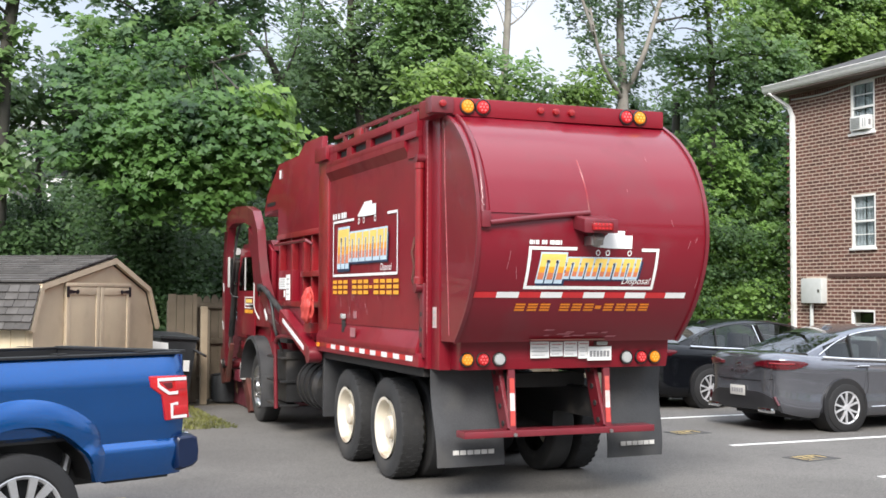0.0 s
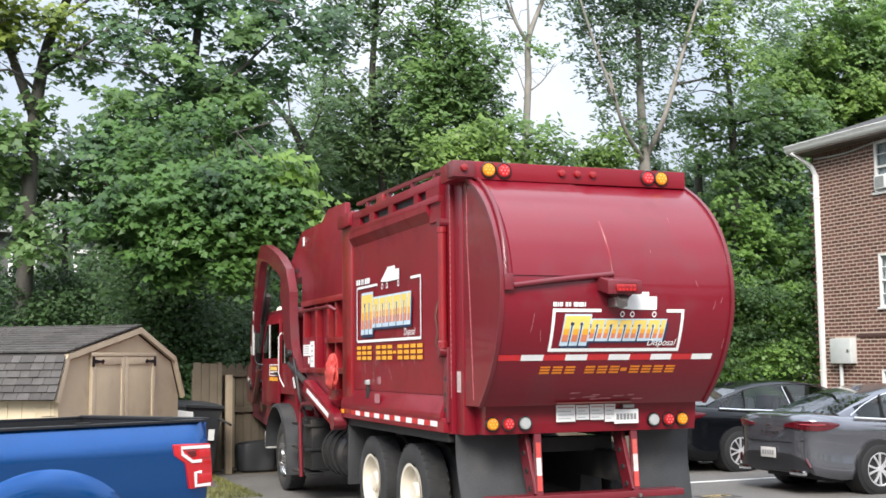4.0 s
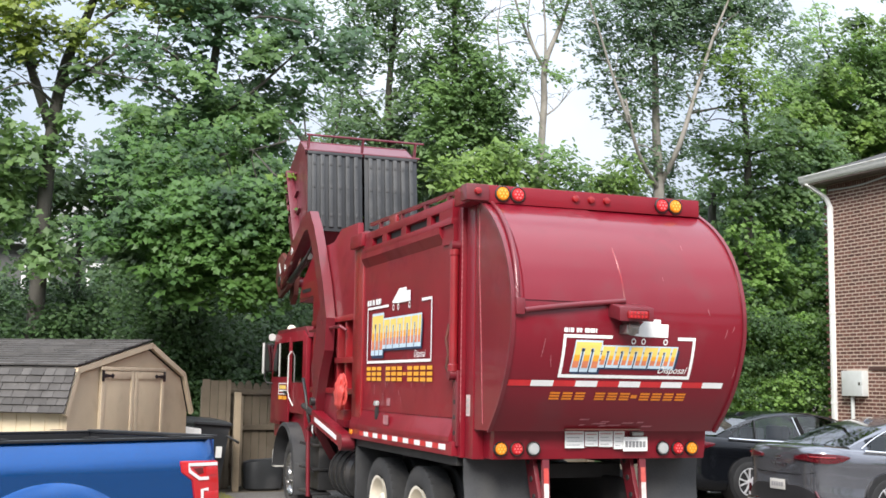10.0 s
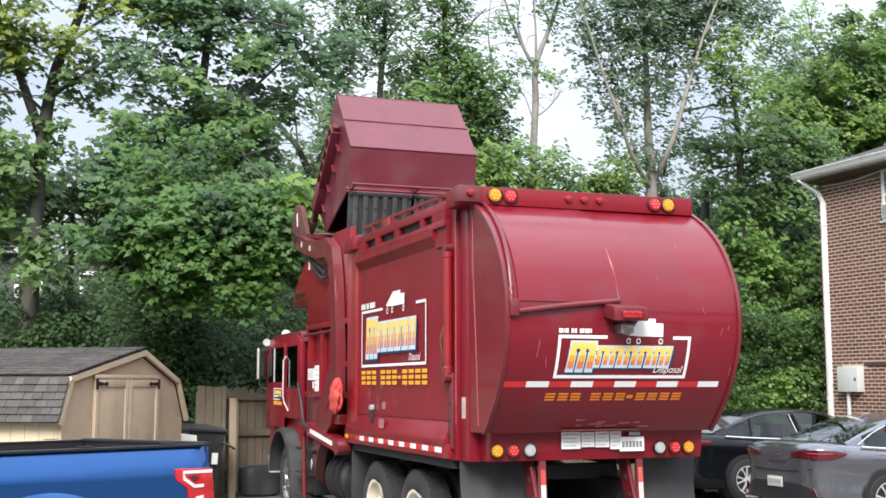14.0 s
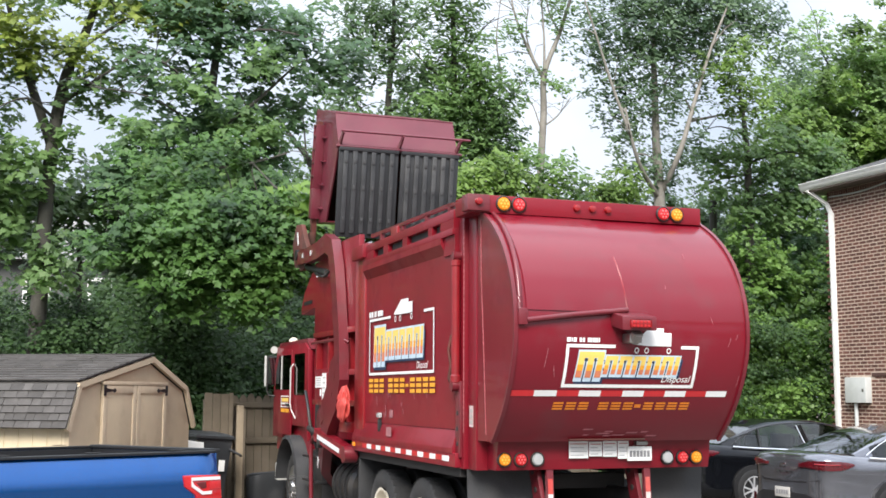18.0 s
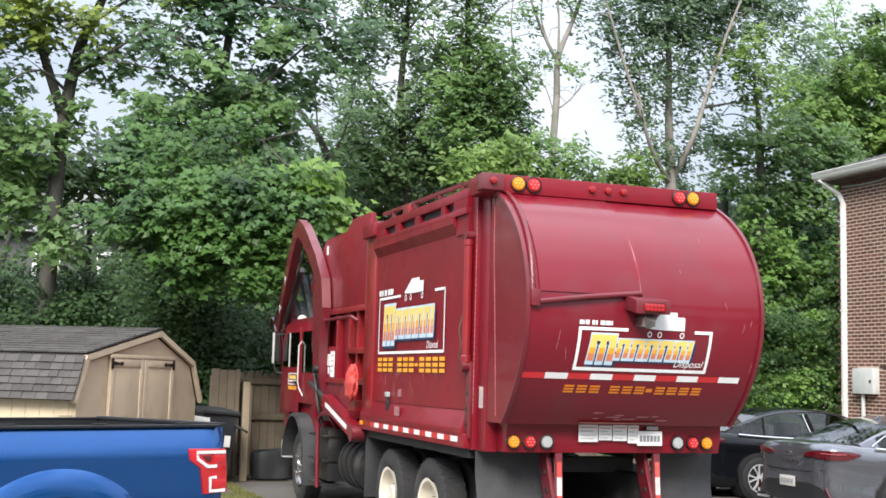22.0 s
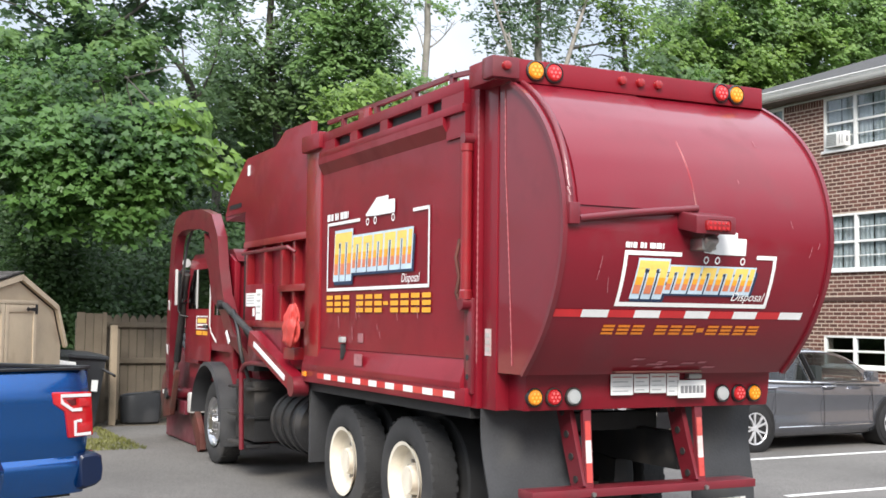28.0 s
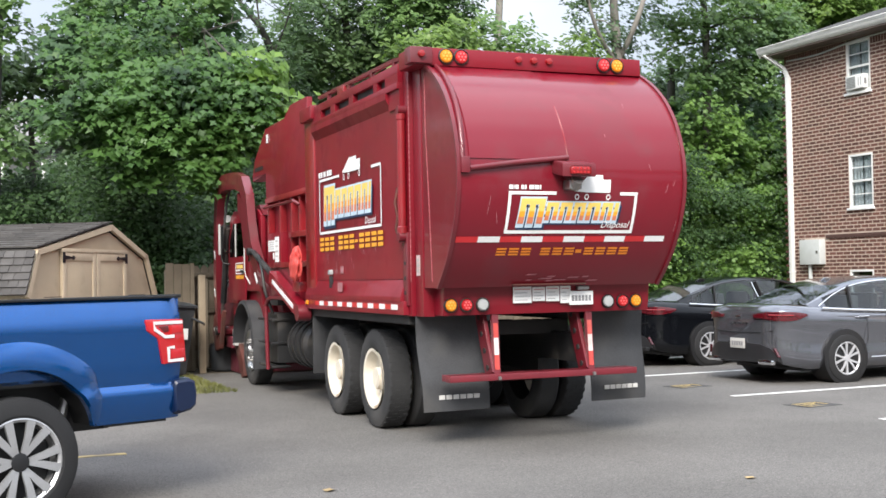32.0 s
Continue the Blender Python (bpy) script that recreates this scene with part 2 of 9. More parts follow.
def thing(name, label, category, group="", kind="", at=None):
    ob = new(name)
    ob.empty_display_size = 0.2
    tagged(ob, label, category, group, kind)
    if at:
        ob.matrix_basis = at
    return ob


def box(bm, x0, x1, y0, y1, z0, z1, bev=0.0, m=None):
    r = bmesh.ops.create_cube(bm, size=1)
    vs = r["verts"]
    for v in vs:
        v.co = Vector(((x0 + x1) / 2 + v.co.x * (x1 - x0), (y0 + y1) / 2 + v.co.y * (y1 - y0), (z0 + z1) / 2 + v.co.z * (z1 - z0)))
        if m:
            v.co = m @ v.co
    if bev:
        es = {e for v in vs for e in v.link_edges}
        bmesh.ops.bevel(bm, geom=list(es), offset=bev, segments=2, affect="EDGES", profile=0.6)
    return bm


def rod(bm, a, b, r, seg=16, r2=None, caps=True):
    a, b = Vector(a), Vector(b)
    way = b - a
    m = Matrix.Translation((a + b) / 2) @ way.to_track_quat("Z", "Y").to_matrix().to_4x4()
    bmesh.ops.create_cone(bm, cap_ends=caps, segments=seg, radius1=r, radius2=r if r2 is None else r2, depth=way.length, matrix=m)
    return bm


def prism(bm, pts, axis, a, b, bev=0.0):
    """A flat outline (two coordinates a point) drawn out along x, y or z from a to b."""
    k = "xyz".index(axis)

    def at(p, d):
        q = list(p)
        q.insert(k, d)
        return Vector(q)

    lo = [bm.verts.new(at(p, a)) for p in pts]
    hi = [bm.verts.new(at(p, b)) for p in pts]
    fs = [bm.faces.new(lo), bm.faces.new(hi[::-1])]
    for i in range(len(pts)):
        j = (i + 1) % len(pts)
        fs.append(bm.faces.new((lo[i], hi[i], hi[j], lo[j])))
    if bev:
        bmesh.ops.recalc_face_normals(bm, faces=fs)
        bmesh.ops.bevel(bm, geom=list({e for f in fs for e in f.edges}), offset=bev, segments=2, affect="EDGES", profile=0.6)
    return bm


def loft(bm, rings, closed=True, caps=True):
    """Joins rings of points of one count by quads."""
    vs = [[bm.verts.new(p) for p in ring] for ring in rings]
    n = len(vs[0])
    for a, b in zip(vs, vs[1:]):
        for i in range(n if closed else n - 1):
            j = (i + 1) % n
            bm.faces.new((a[i], a[j], b[j], b[i]))
    if caps and closed:
        bm.faces.new(vs[0][::-1])
        bm.faces.new(vs[-1])
    return bm


def tube(bm, pts, r, seg=10):
    """A round pipe along a bent line; r: one radius or one a point."""
    pts, seg = [Vector(p) for p in pts], max(seg, 14) if seg >= 8 else seg
    rings = []
    up = Vector((0.13, 0.21, 0.97))
    for i, p in enumerate(pts):
        d = (pts[min(i + 1, len(pts) - 1)] - pts[max(i - 1, 0)]).normalized()
        s = d.cross(up)
        s = s.normalized() if s.length > 0.05 else d.cross(Vector((1, 0, 0))).normalized()
        u = s.cross(d)
        q = r[i] if isinstance(r, (list, tuple)) else r
        rings.append([p + (s * math.cos(t) + u * math.sin(t)) * q for t in [2 * math.pi * k / seg for k in range(seg)]])
    return loft(bm, rings)


def beam(bm, pts, w, h, side=(1, 0, 0)):
    """A box section, w wide along side and h deep, along a bent line."""
    pts, s = [Vector(p) for p in pts], Vector(side)
    rings = []
    for i, p in enumerate(pts):
        d = (pts[min(i + 1, len(pts) - 1)] - pts[max(i - 1, 0)]).normalized()
        u = s.cross(d).normalized()
        hh = h[i] if isinstance(h, (list, tuple)) else h
        rings.append([p + s * w / 2 * a + u * hh / 2 * b for a, b in ((1, 1), (-1, 1), (-1, -1), (1, -1))])
    return loft(bm, rings)


def lathe(bm, prof, axis="x", seg=28, at=(0, 0, 0)):
    """A turned body: prof rows of (distance along the axis, radius)."""
    rings = []
    for d, r in prof:
        ring = []
        for k in range(seg):
            a = 2 * math.pi * k / seg
            c, s = r * math.cos(a), r * math.sin(a)
            ring.append(Vector({"x": (d, c, s), "y": (c, d, s), "z": (c, s, d)}[axis]) + Vector(at))
        rings.append(ring)
    loft(bm, rings, caps=False)
    bm.verts.ensure_lookup_table()
    n = len(bm.verts)
    if prof[0][1] < 0.12:
        bm.faces.new(bm.verts[n - seg * len(prof) : n - seg * (len(prof) - 1)][::-1])
    if prof[-1][1] < 0.12:
        bm.faces.new(bm.verts[n - seg : n])
    return bm


def B():
    return bmesh.new()


def curve(pts, n=6):
    """A smooth line through points (Catmull-Rom)."""
    ps = [Vector(p) for p in pts]
    out = []
    for i in range(len(ps) - 1):
        p0, p1, p2, p3 = ps[max(i - 1, 0)], ps[i], ps[i + 1], ps[min(i + 2, len(ps) - 1)]
        for k in range(n):
            t = k / n
            out.append(0.5 * ((2 * p1) + (p2 - p0) * t + (2 * p0 - 5 * p1 + 4 * p2 - p3) * t * t + (3 * p1 - p0 - 3 * p2 + p3) * t**3))
    return out + [ps[-1]]

# ---- the ground ----


def asphalt():
    """Worn asphalt: fine pale stones in a grey binder, faint broad stains."""
    m = mat("worn_asphalt", (0.136, 0.13, 0.124), 0.9, var=0.26, scale=0.55, fine=45, spec=0.25)
    n, l = m.node_tree.nodes, m.node_tree.links
    b = n["Principled BSDF"]
    base = b.inputs["Base Color"].links[0].from_socket
    co = n.new("ShaderNodeTexCoord")
    cells, spread = n.new("ShaderNodeTexVoronoi"), n.new("ShaderNodeValToRGB")
    cells.inputs["Scale"].default_value = 95
    l.new(co.outputs["Object"], cells.inputs["Vector"])
    l.new(cells.outputs["Color"], spread.inputs["Fac"])
    spread.color_ramp.elements[0].color, spread.color_ramp.elements[1].color = (0.62, 0.62, 0.62, 1), (1.25, 1.24, 1.22, 1)
    odd = spread.color_ramp.elements.new(0.93)
    odd.color = (1.3, 1.29, 1.26, 1)
    spread.color_ramp.elements[2].color = (2.3, 2.25, 2.15, 1)
    mix = n.new("ShaderNodeVectorMath")
    mix.operation = "MULTIPLY"
    l.new(base, mix.inputs[0])
    l.new(spread.outputs["Color"], mix.inputs[1])
    l.new(mix.outputs[0], b.inputs["Base Color"])
    bump = n.new("ShaderNodeBump")
    bump.inputs["Strength"].default_value, bump.inputs["Distance"].default_value = 0.6, 0.004
    l.new(cells.outputs["Distance"], bump.inputs["Height"])
    l.new(bump.outputs[0], b.inputs["Normal"])
    return m


ASPHALT = asphalt()
SOIL = mat("leafy_soil", (0.085, 0.07, 0.05), 0.95, var=0.4, scale=2, bump=0.4)
LINE = mat("worn_white_road_paint", (0.62, 0.62, 0.6), 0.75, var=0.2, scale=7, dirt=(0.2, 0.2, 0.2, 0.8, 0.56))
YLINE = mat("worn_yellow_road_paint", (0.48, 0.36, 0.15), 0.8, var=0.25, scale=9, dirt=(0.16, 0.14, 0.11, 0.9, 0.47))
PATCH = mat("worn_black_road_paint", (0.03, 0.03, 0.03), 0.85, var=0.3, scale=6, dirt=(0.11, 0.11, 0.11, 0.6, 0.5))
GRASS = leaf_mat("grass_green", (0.09, 0.1, 0.03), (0.22, 0.22, 0.07), 0.25)


def grid(bm, x0, x1, y0, y1, n, m, z=0.0, rough=0.0):
    vs = [[bm.verts.new((x0 + (x1 - x0) * i / n, y0 + (y1 - y0) * j / m, z + rough * noise.noise((i * 0.37, j * 0.41, 0)))) for j in range(m + 1)] for i in range(n + 1)]
    for i in range(n):
        for j in range(m):
            bm.faces.new((vs[i][j], vs[i + 1][j], vs[i + 1][j + 1], vs[i][j + 1]))
    return bm


tagged(part("ground", grid(B(), -900, 900, -900, 900, 30, 30, -0.012), SOIL), "leaf-strewn brown soil round the parking lot", "ground", kind="structure")
bm = box(B(), -14, 20.6, -16, 19.7, -0.01, 0.0)
lot = tagged(part("parking_lot", bm, ASPHALT, smooth=0), "grey worn asphalt of the parking lot", "road surface", kind="structure")


def stripe(name, x0, x1, y0, y1, material, label):
    return tagged(part(name, box(B(), x0, x1, y0, y1, 0.0, 0.004), material, smooth=0), label, "road marking", "parking space lines", "structure")


for y, x0 in ((9.45, 9.1), (12.13, 9.25), (15.18, 9.4), (18.1, 9.6)):
    stripe("parking_line", x0, 14.6, y - 0.05, y + 0.05, LINE, "worn white painted parking line on asphalt")
stripe("yellow_line", -3.2, 1.66, 11.02, 11.12, YLINE, "faded yellow painted line on asphalt")
for x, y, a in ((9.42, 10.86, 6), (9.55, 13.5, 4), (9.7, 16.5, 3)):
    t = thing("space_marker", "black patch with faded yellow bars painted on asphalt", "road marking", "space markers", "structure", pose(x, y, 0, 0, 0, a))
    part("backing", box(B(), -0.27, 0.27, -0.2, 0.2, 0.0, 0.004), PATCH, t, smooth=0)
    for u0, u1, v0, v1 in ((-0.19, 0.19, 0.12, 0.145), (-0.19, 0.05, -0.145, -0.12), (-0.19, -0.165, -0.1, 0.09), (0.165, 0.19, -0.06, 0.1), (-0.09, -0.055, -0.07, 0.07), (0.0, 0.09, 0.04, 0.065), (0.01, 0.035, -0.07, 0.03)):
        part("bar", box(B(), u0, u1, v0, v1, 0.004, 0.007), YLINE, t, smooth=0)

CRACK = mat("crack_filler", (0.035, 0.034, 0.034), 0.9, var=0.3, scale=5)
rk = random.Random(19)
for x, y, a, n in ((2.2, 4.6, 20, 26), (5.8, 5.2, 105, 22), (8.4, 7.2, 62, 30), (1.2, 7.0, 150, 18), (9.5, 9.9, 80, 20), (4.0, 7.3, 10, 16)):
    pts, q = [Vector((x, y))], radians(a)
    for k in range(n):
        q += rk.uniform(-0.5, 0.5)
        pts.append(pts[-1] + Vector((math.cos(q), math.sin(q))) * rk.uniform(0.05, 0.14))
    bm = B()
    rows = []
    for k, p in enumerate(pts):
        w = 0.0015 + 0.003 * rk.random() * math.sin(math.pi * (k + 0.3) / (n + 1))
        d = (pts[min(k + 1, n)] - pts[max(k - 1, 0)]).normalized()
        rows.append([(p.x - d.y * w, p.y + d.x * w, 0.002), (p.x + d.y * w, p.y - d.x * w, 0.002)])
    loft(bm, rows, closed=False)
    tagged(part("asphalt_crack", bm, CRACK, smooth=0), "thin dark crack in the asphalt", "crack", "asphalt cracks", "structure")

DRYLEAF = mat("dry_leaf", (0.3, 0.22, 0.11), 0.85, var=0.3, scale=30, per=0.3)
for k in range(16):
    x, y = (rk.uniform(1.2, 3.2), rk.uniform(5.2, 9.2)) if k < 10 else (rk.uniform(3.5, 9.0), rk.uniform(5.0, 8.0))
    bm = B()
    q, r = rk.uniform(0, 6.28), rk.uniform(0.018, 0.035)
    loft(bm, [[(x + r * (u * math.cos(q) - v * math.sin(q)), y + r * (u * math.sin(q) + v * math.cos(q)), 0.003 + 0.012 * abs(v)) for v in (-1, -0.4, 0.4, 1)] for u in (-1.2, 0, 1.3)], closed=False)
    tagged(part("fallen_leaf", bm, DRYLEAF, smooth=60), "small dry brown leaf lying on the asphalt", "leaf", "fallen leaves")

# ---- the refuse truck: x right, y ahead, z up from the rear lamp bar ----
TRUCK_ROWS = [  # seconds, x, y, yaw
    (0, 5.367, 9.595, -1.81),
    (21.5, 5.367, 9.595, -1.81),
    (22, 5.365, 9.520, -1.78),
    (22.5, 5.369, 9.395, -1.86),
    (23, 5.364, 9.136, -1.78),
    (23.5, 5.362, 8.844, -1.74),
    (24, 5.354, 8.489, -1.65),
    (24.5, 5.351, 8.071, -1.50),
    (26.5, 5.343, 6.880, -1.18),
    (27, 5.332, 6.860, -1.25),
    (27.5, 5.343, 6.872, -1.15),
    (28, 5.342, 7.006, -1.27),
    (28.5, 5.343, 7.243, -1.34),
    (29, 5.339, 7.557, -1.37),
    (29.5, 5.331, 7.959, -1.38),
    (30, 5.360, 8.455, -1.55),
    (30.5, 5.350, 8.932, -1.62),
    (31, 5.349, 9.379, -1.67),
    (31.5, 5.346, 9.696, -1.73),
    (32, 5.349, 9.867, -1.70),
]
truck = thing("refuse_truck", "maroon front-loading refuse truck with rounded tailgate and twin rear axles", "truck")
truck.matrix_basis = pose(TRUCK_ROWS[0][1], TRUCK_ROWS[0][2], 0, 0, 0, TRUCK_ROWS[0][3])
SX = -1.22  # the left side plane


def both(fn):
    for s in (-1, 1):
        fn(s)


# tailgate: a barrel profile drawn across
TAIL = [(0.0, 3.52), (-0.08, 3.48), (-0.3, 3.345), (-0.5, 3.165), (-0.645, 2.96), (-0.735, 2.74), (-0.775, 2.52), (-0.763, 2.28), (-0.685, 2.03), (-0.56, 1.8), (-0.42, 1.62), (-0.27, 1.465)]
tail_curve = [(p.x, p.y) for p in curve([(a, b, 0) for a, b in TAIL], 4)]
bm = B()
outline = [(0.3, 3.52)] + tail_curve + [(0.3, 1.465)]
prism(bm, outline, "x", -1.155, 1.085)
part("tailgate", bm, RED_TAIL, truck, "rounded maroon tailgate, dusty and lightly scratched", smooth=30)


def tail_y(z):
    zs = [p[1] for p in tail_curve]
    for (y0, z0), (y1, z1) in zip(tail_curve, tail_curve[1:]):
        if z1 <= z <= z0:
            f = (z0 - z) / max(z0 - z1, 1e-6)
            return y0 + (y1 - y0) * f
    return 0.0


BEAD = mat("scuffed_weld_bead", (0.3, 0.075, 0.085), 0.55, var=0.35, scale=14)


def rim_line(s):
    # weld bead and lip along the rounded edge
    bm = B()
    edge = -1.165 if s < 0 else 1.095
    beam(bm, [(edge, y - 0.004, z) for y, z in tail_curve], 0.035, 0.03)
    part("edge_lip", bm, RED_WORN, truck)
    zs = np.arange(1.52, 3.46, 0.026)
    lumps = [0.0075 if k % 2 else 0.003 for k in range(len(zs))]
    way = [(edge + 0.008, 0.02 - 0.02 * math.sin((z - 1.3) * 1.3) - 0.09 * max(0, 2.9 - z), z) for z in zs]
    part("weld_seam", tube(B(), way, lumps, 6), BEAD, truck, "pale lumpy weld bead")
    part("weld_seam", tube(B(), [(s * 1.2, 0.325, z) for z in zs], lumps, 6), BEAD, truck, "pale lumpy weld bead")


both(rim_line)
# raised hood plate on the left half of the tailgate, with its pipes
bm = B()
pts = [(y, z) for y, z in tail_curve if z > 2.56]
outer = [[(x, y - 0.012, z + 0.004) for y, z in pts] for x in np.linspace(-1.06, -0.12, 6)]
loft(bm, outer, closed=False)
part("hood_plate", bm, RED_TAIL, truck, "slightly raised maroon plate")
bm = B()
tube(bm, [(-1.075 - 0.06 * (3.5 - z), y - 0.018, z) for y, z in pts if 2.57 < z < 3.5], 0.024, 8)
part("side_pipe", bm, RED_WORN, truck)
bm = B()
tube(bm, [(-1.07, tail_y(2.49) - 0.03, 2.49), (-0.65, tail_y(2.54) - 0.04, 2.545), (-0.12, tail_y(2.6) - 0.03, 2.6)], 0.024, 8)
part("cross_pipe", bm, RED_WORN, truck, "dented maroon handrail pipe")
part("pipe_bracket", box(B(), -1.15, -1.07, tail_y(2.52) - 0.05, tail_y(2.52) + 0.02, 2.45, 2.59, 0.01), RED_WORN, truck)
bm = B()
tube(bm, [(-0.11 - 0.05 * (z - 2.6), tail_y(z) - 0.008, z) for z in np.linspace(2.62, 3.08, 12)], 0.01, 6)
part("scratch_bead", bm, RED_BRIGHT, truck)
# brake lamp box
bm = B()
prism(bm, [(-0.7, 2.475), (-0.98, 2.415), (-0.98, 2.535), (-0.7, 2.595)], "x", -0.27, 0.06, 0.012)
boxlamp = part("lamp_housing", bm, RED_WORN, truck, "small maroon hooded lamp box")
bm = B()
box(bm, -0.2, 0.0, -1.0, -0.98, 2.435, 2.51, 0.02)
bl = part("brake_lamp", bm, LENS, truck, "oval red brake lamp")
for k in range(10):
    px, pz = -0.17 + 0.035 * (k % 5), 2.455 + 0.032 * (k // 5)
    part("lamp_cell", rod(B(), (px, -1.004, pz), (px, -0.998, pz), 0.011, 8), LENS_ON, bl)
bm = B()
rod(bm, (-0.1, -0.86, 2.335), (-0.1, -0.93, 2.395), 0.05, 12)
box(bm, -0.16, -0.04, -0.9, -0.73, 2.315, 2.395, 0.01)
part("rear_camera", bm, STEEL, truck, "small grey rear-view camera")
# top lamp bar
bm = B()
box(bm, -1.3, 1.07, -0.1, 0.3, 3.49, 3.655, 0.012)
part("lamp_bar", bm, RED, truck)
bm = B()
box(bm, -1.345, -1.13, -0.14, 0.02, 3.5, 3.65, 0.012)
part("corner_box", bm, RED_WORN, truck)


CELL_RED = mat("red_lamp_cell", (0.75, 0.12, 0.12), 0.3, var=0.1)
CELL_AMBER = mat("amber_lamp_cell", (0.85, 0.4, 0.05), 0.3, var=0.1)


def lamp(x, y, z, r, m, lab, ring=True):
    bm = B()
    lathe(bm, [(y - 0.03, r * 0.55), (y - 0.026, r * 0.85), (y - 0.012, r), (y + 0.02, r)], "y", 20, (x, 0, z))
    o = part("lamp", bm, m, truck, lab)
    if ring:
        bm = B()
        lathe(bm, [(y - 0.012, r * 1.02), (y - 0.02, r * 1.08), (y - 0.012, r * 1.2), (y + 0.02, r * 1.22)], "y", 20, (x, 0, z))
        part("gasket", bm, BLACK, o)
        if m is not CLEAR:
            for k in range(7):
                q = k * math.pi / 3
                px, pz = (x + r * 0.52 * math.cos(q), z + r * 0.52 * math.sin(q)) if k < 6 else (x, z)
                part("lamp_cell", rod(B(), (px, y - 0.031, pz), (px, y - 0.026, pz), r * 0.16, 8), CELL_RED if m in (LENS, LENS_ON) else CELL_AMBER, o)


for x, m, lab in ((-0.985, AMBER_ON, "lit amber lamp"), (-0.835, LENS_ON, "red lamp"), (0.655, LENS_ON, "red lamp"), (0.8, AMBER_ON, "lit amber lamp")):
    lamp(x, -0.105, 3.577, 0.062, m, "round " + lab)
for x in (-1.24, -0.255, -0.095, 0.065):
    lamp(x, -0.145 if x < -1 else -0.105, 3.582, 0.034, LENS, "small red marker lamp", False)
# lower rear sill with lamps, stickers and number plate
bm = B()
prism(bm, [(0.25, 1.21), (-0.11, 1.21), (-0.13, 1.3), (-0.15, 1.47), (-0.27, 1.475), (0.25, 1.475)], "x", -1.06, 1.085, 0.008)
sill = part("rear_sill", bm, RED, truck)
part("sill_ledge", box(B(), -0.45, 0.3, -0.32, -0.14, 1.475, 1.487, 0.003), RUST, truck, "scraped steel ledge", smooth=0)
for x, m, lab in ((-0.995, AMBER, "amber lamp"), (-0.84, LENS_ON, "red lamp"), (-0.68, CLEAR, "clear reversing lamp"), (0.63, CLEAR, "clear reversing lamp"), (0.79, LENS_ON, "red lamp"), (0.935, AMBER_ON, "lit amber lamp")):
    lamp(x, -0.14, 1.305, 0.055, m, "round " + lab)
for x0, x1, z0, z1 in ((-0.38, -0.19, 1.31, 1.46), (-0.18, -0.05, 1.325, 1.455), (-0.04, 0.1, 1.32, 1.46), (0.11, 0.22, 1.3, 1.46)):
    o = part("sticker", box(B(), x0, x1, -0.162, -0.158, z0, z1), WHITE, truck, "white warning sticker", smooth=0)
    for k in range(4):
        zz = z1 - 0.02 - k * (z1 - z0) * 0.22
        part("print_bar", box(B(), x0 + 0.015, x1 - 0.015 - 0.03 * (k % 2), -0.165, -0.162, zz - 0.007, zz), mat("faded_red_print", (0.5, 0.16, 0.16), 0.5, var=0.1) if k == 0 else mat("pale_grey_print", (0.42, 0.42, 0.43), 0.5, var=0.1), o, smooth=0)
o = part("number_plate", box(B(), 0.2, 0.45, -0.178, -0.165, 1.28, 1.41, 0.004), WHITE, truck, "white number plate")
for k in range(6):
    part("plate_bar", box(B(), 0.22 + k * 0.036, 0.246 + k * 0.036, -0.182, -0.178, 1.315, 1.37), GREYINK, o, smooth=0)
part("plate_lamp", box(B(), 0.28, 0.4, -0.2, -0.13, 1.42, 1.46, 0.01), STEEL, truck)
# tape across the tailgate
for k in range(10):
    x0 = -1.135 + k * 0.21
    bm = B()
    loft(bm, [[(x, tail_y(z) - 0.005, z) for z in (1.91, 1.885, 1.86)] for x in (x0, x0 + 0.21)], closed=False)
    part("tape", bm, (REFLECT_RED if k % 2 == 0 else REFLECT_WHITE), truck, smooth=0)


def on_tail(u, v):
    return Vector((u, tail_y(v) - 0.006, v))


def on_side(u, v):
    return Vector((SX - 0.006, u, v))


def decal(name, where, quads, m, parent, lab="", lift=0.0):
    """Flat vinyl shapes laid on a surface: quads are four (u, v) corners each."""
    bm = B()
    push = Vector((0, -lift, 0)) if where is on_tail else Vector((-lift, 0, 0))
    for q in quads:
        for k in range(4):  # split into strips that follow the bulge
            a = [Vector(p) for p in q]
            top = [a[0].lerp(a[3], k / 4), a[1].lerp(a[2], k / 4)]
            bot = [a[0].lerp(a[3], (k + 1) / 4), a[1].lerp(a[2], (k + 1) / 4)]
            bm.faces.new([bm.verts.new(where(p.x, p.y) + push) for p in (top[0], top[1], bot[1], bot[0])])
    return part(name, bm, m, parent, lab, smooth=0)


def rect(u0, u1, v0, v1, lean=0.0):
    return [(u0 + lean, v1), (u1 + lean, v1), (u1, v0), (u0, v0)]


PALEGOLD = mat("salmon_vinyl", (0.62, 0.2, 0.1), 0.45, var=0.15)
TIPBLUE = mat("pale_blue_vinyl", (0.5, 0.62, 0.72), 0.45, var=0.15)


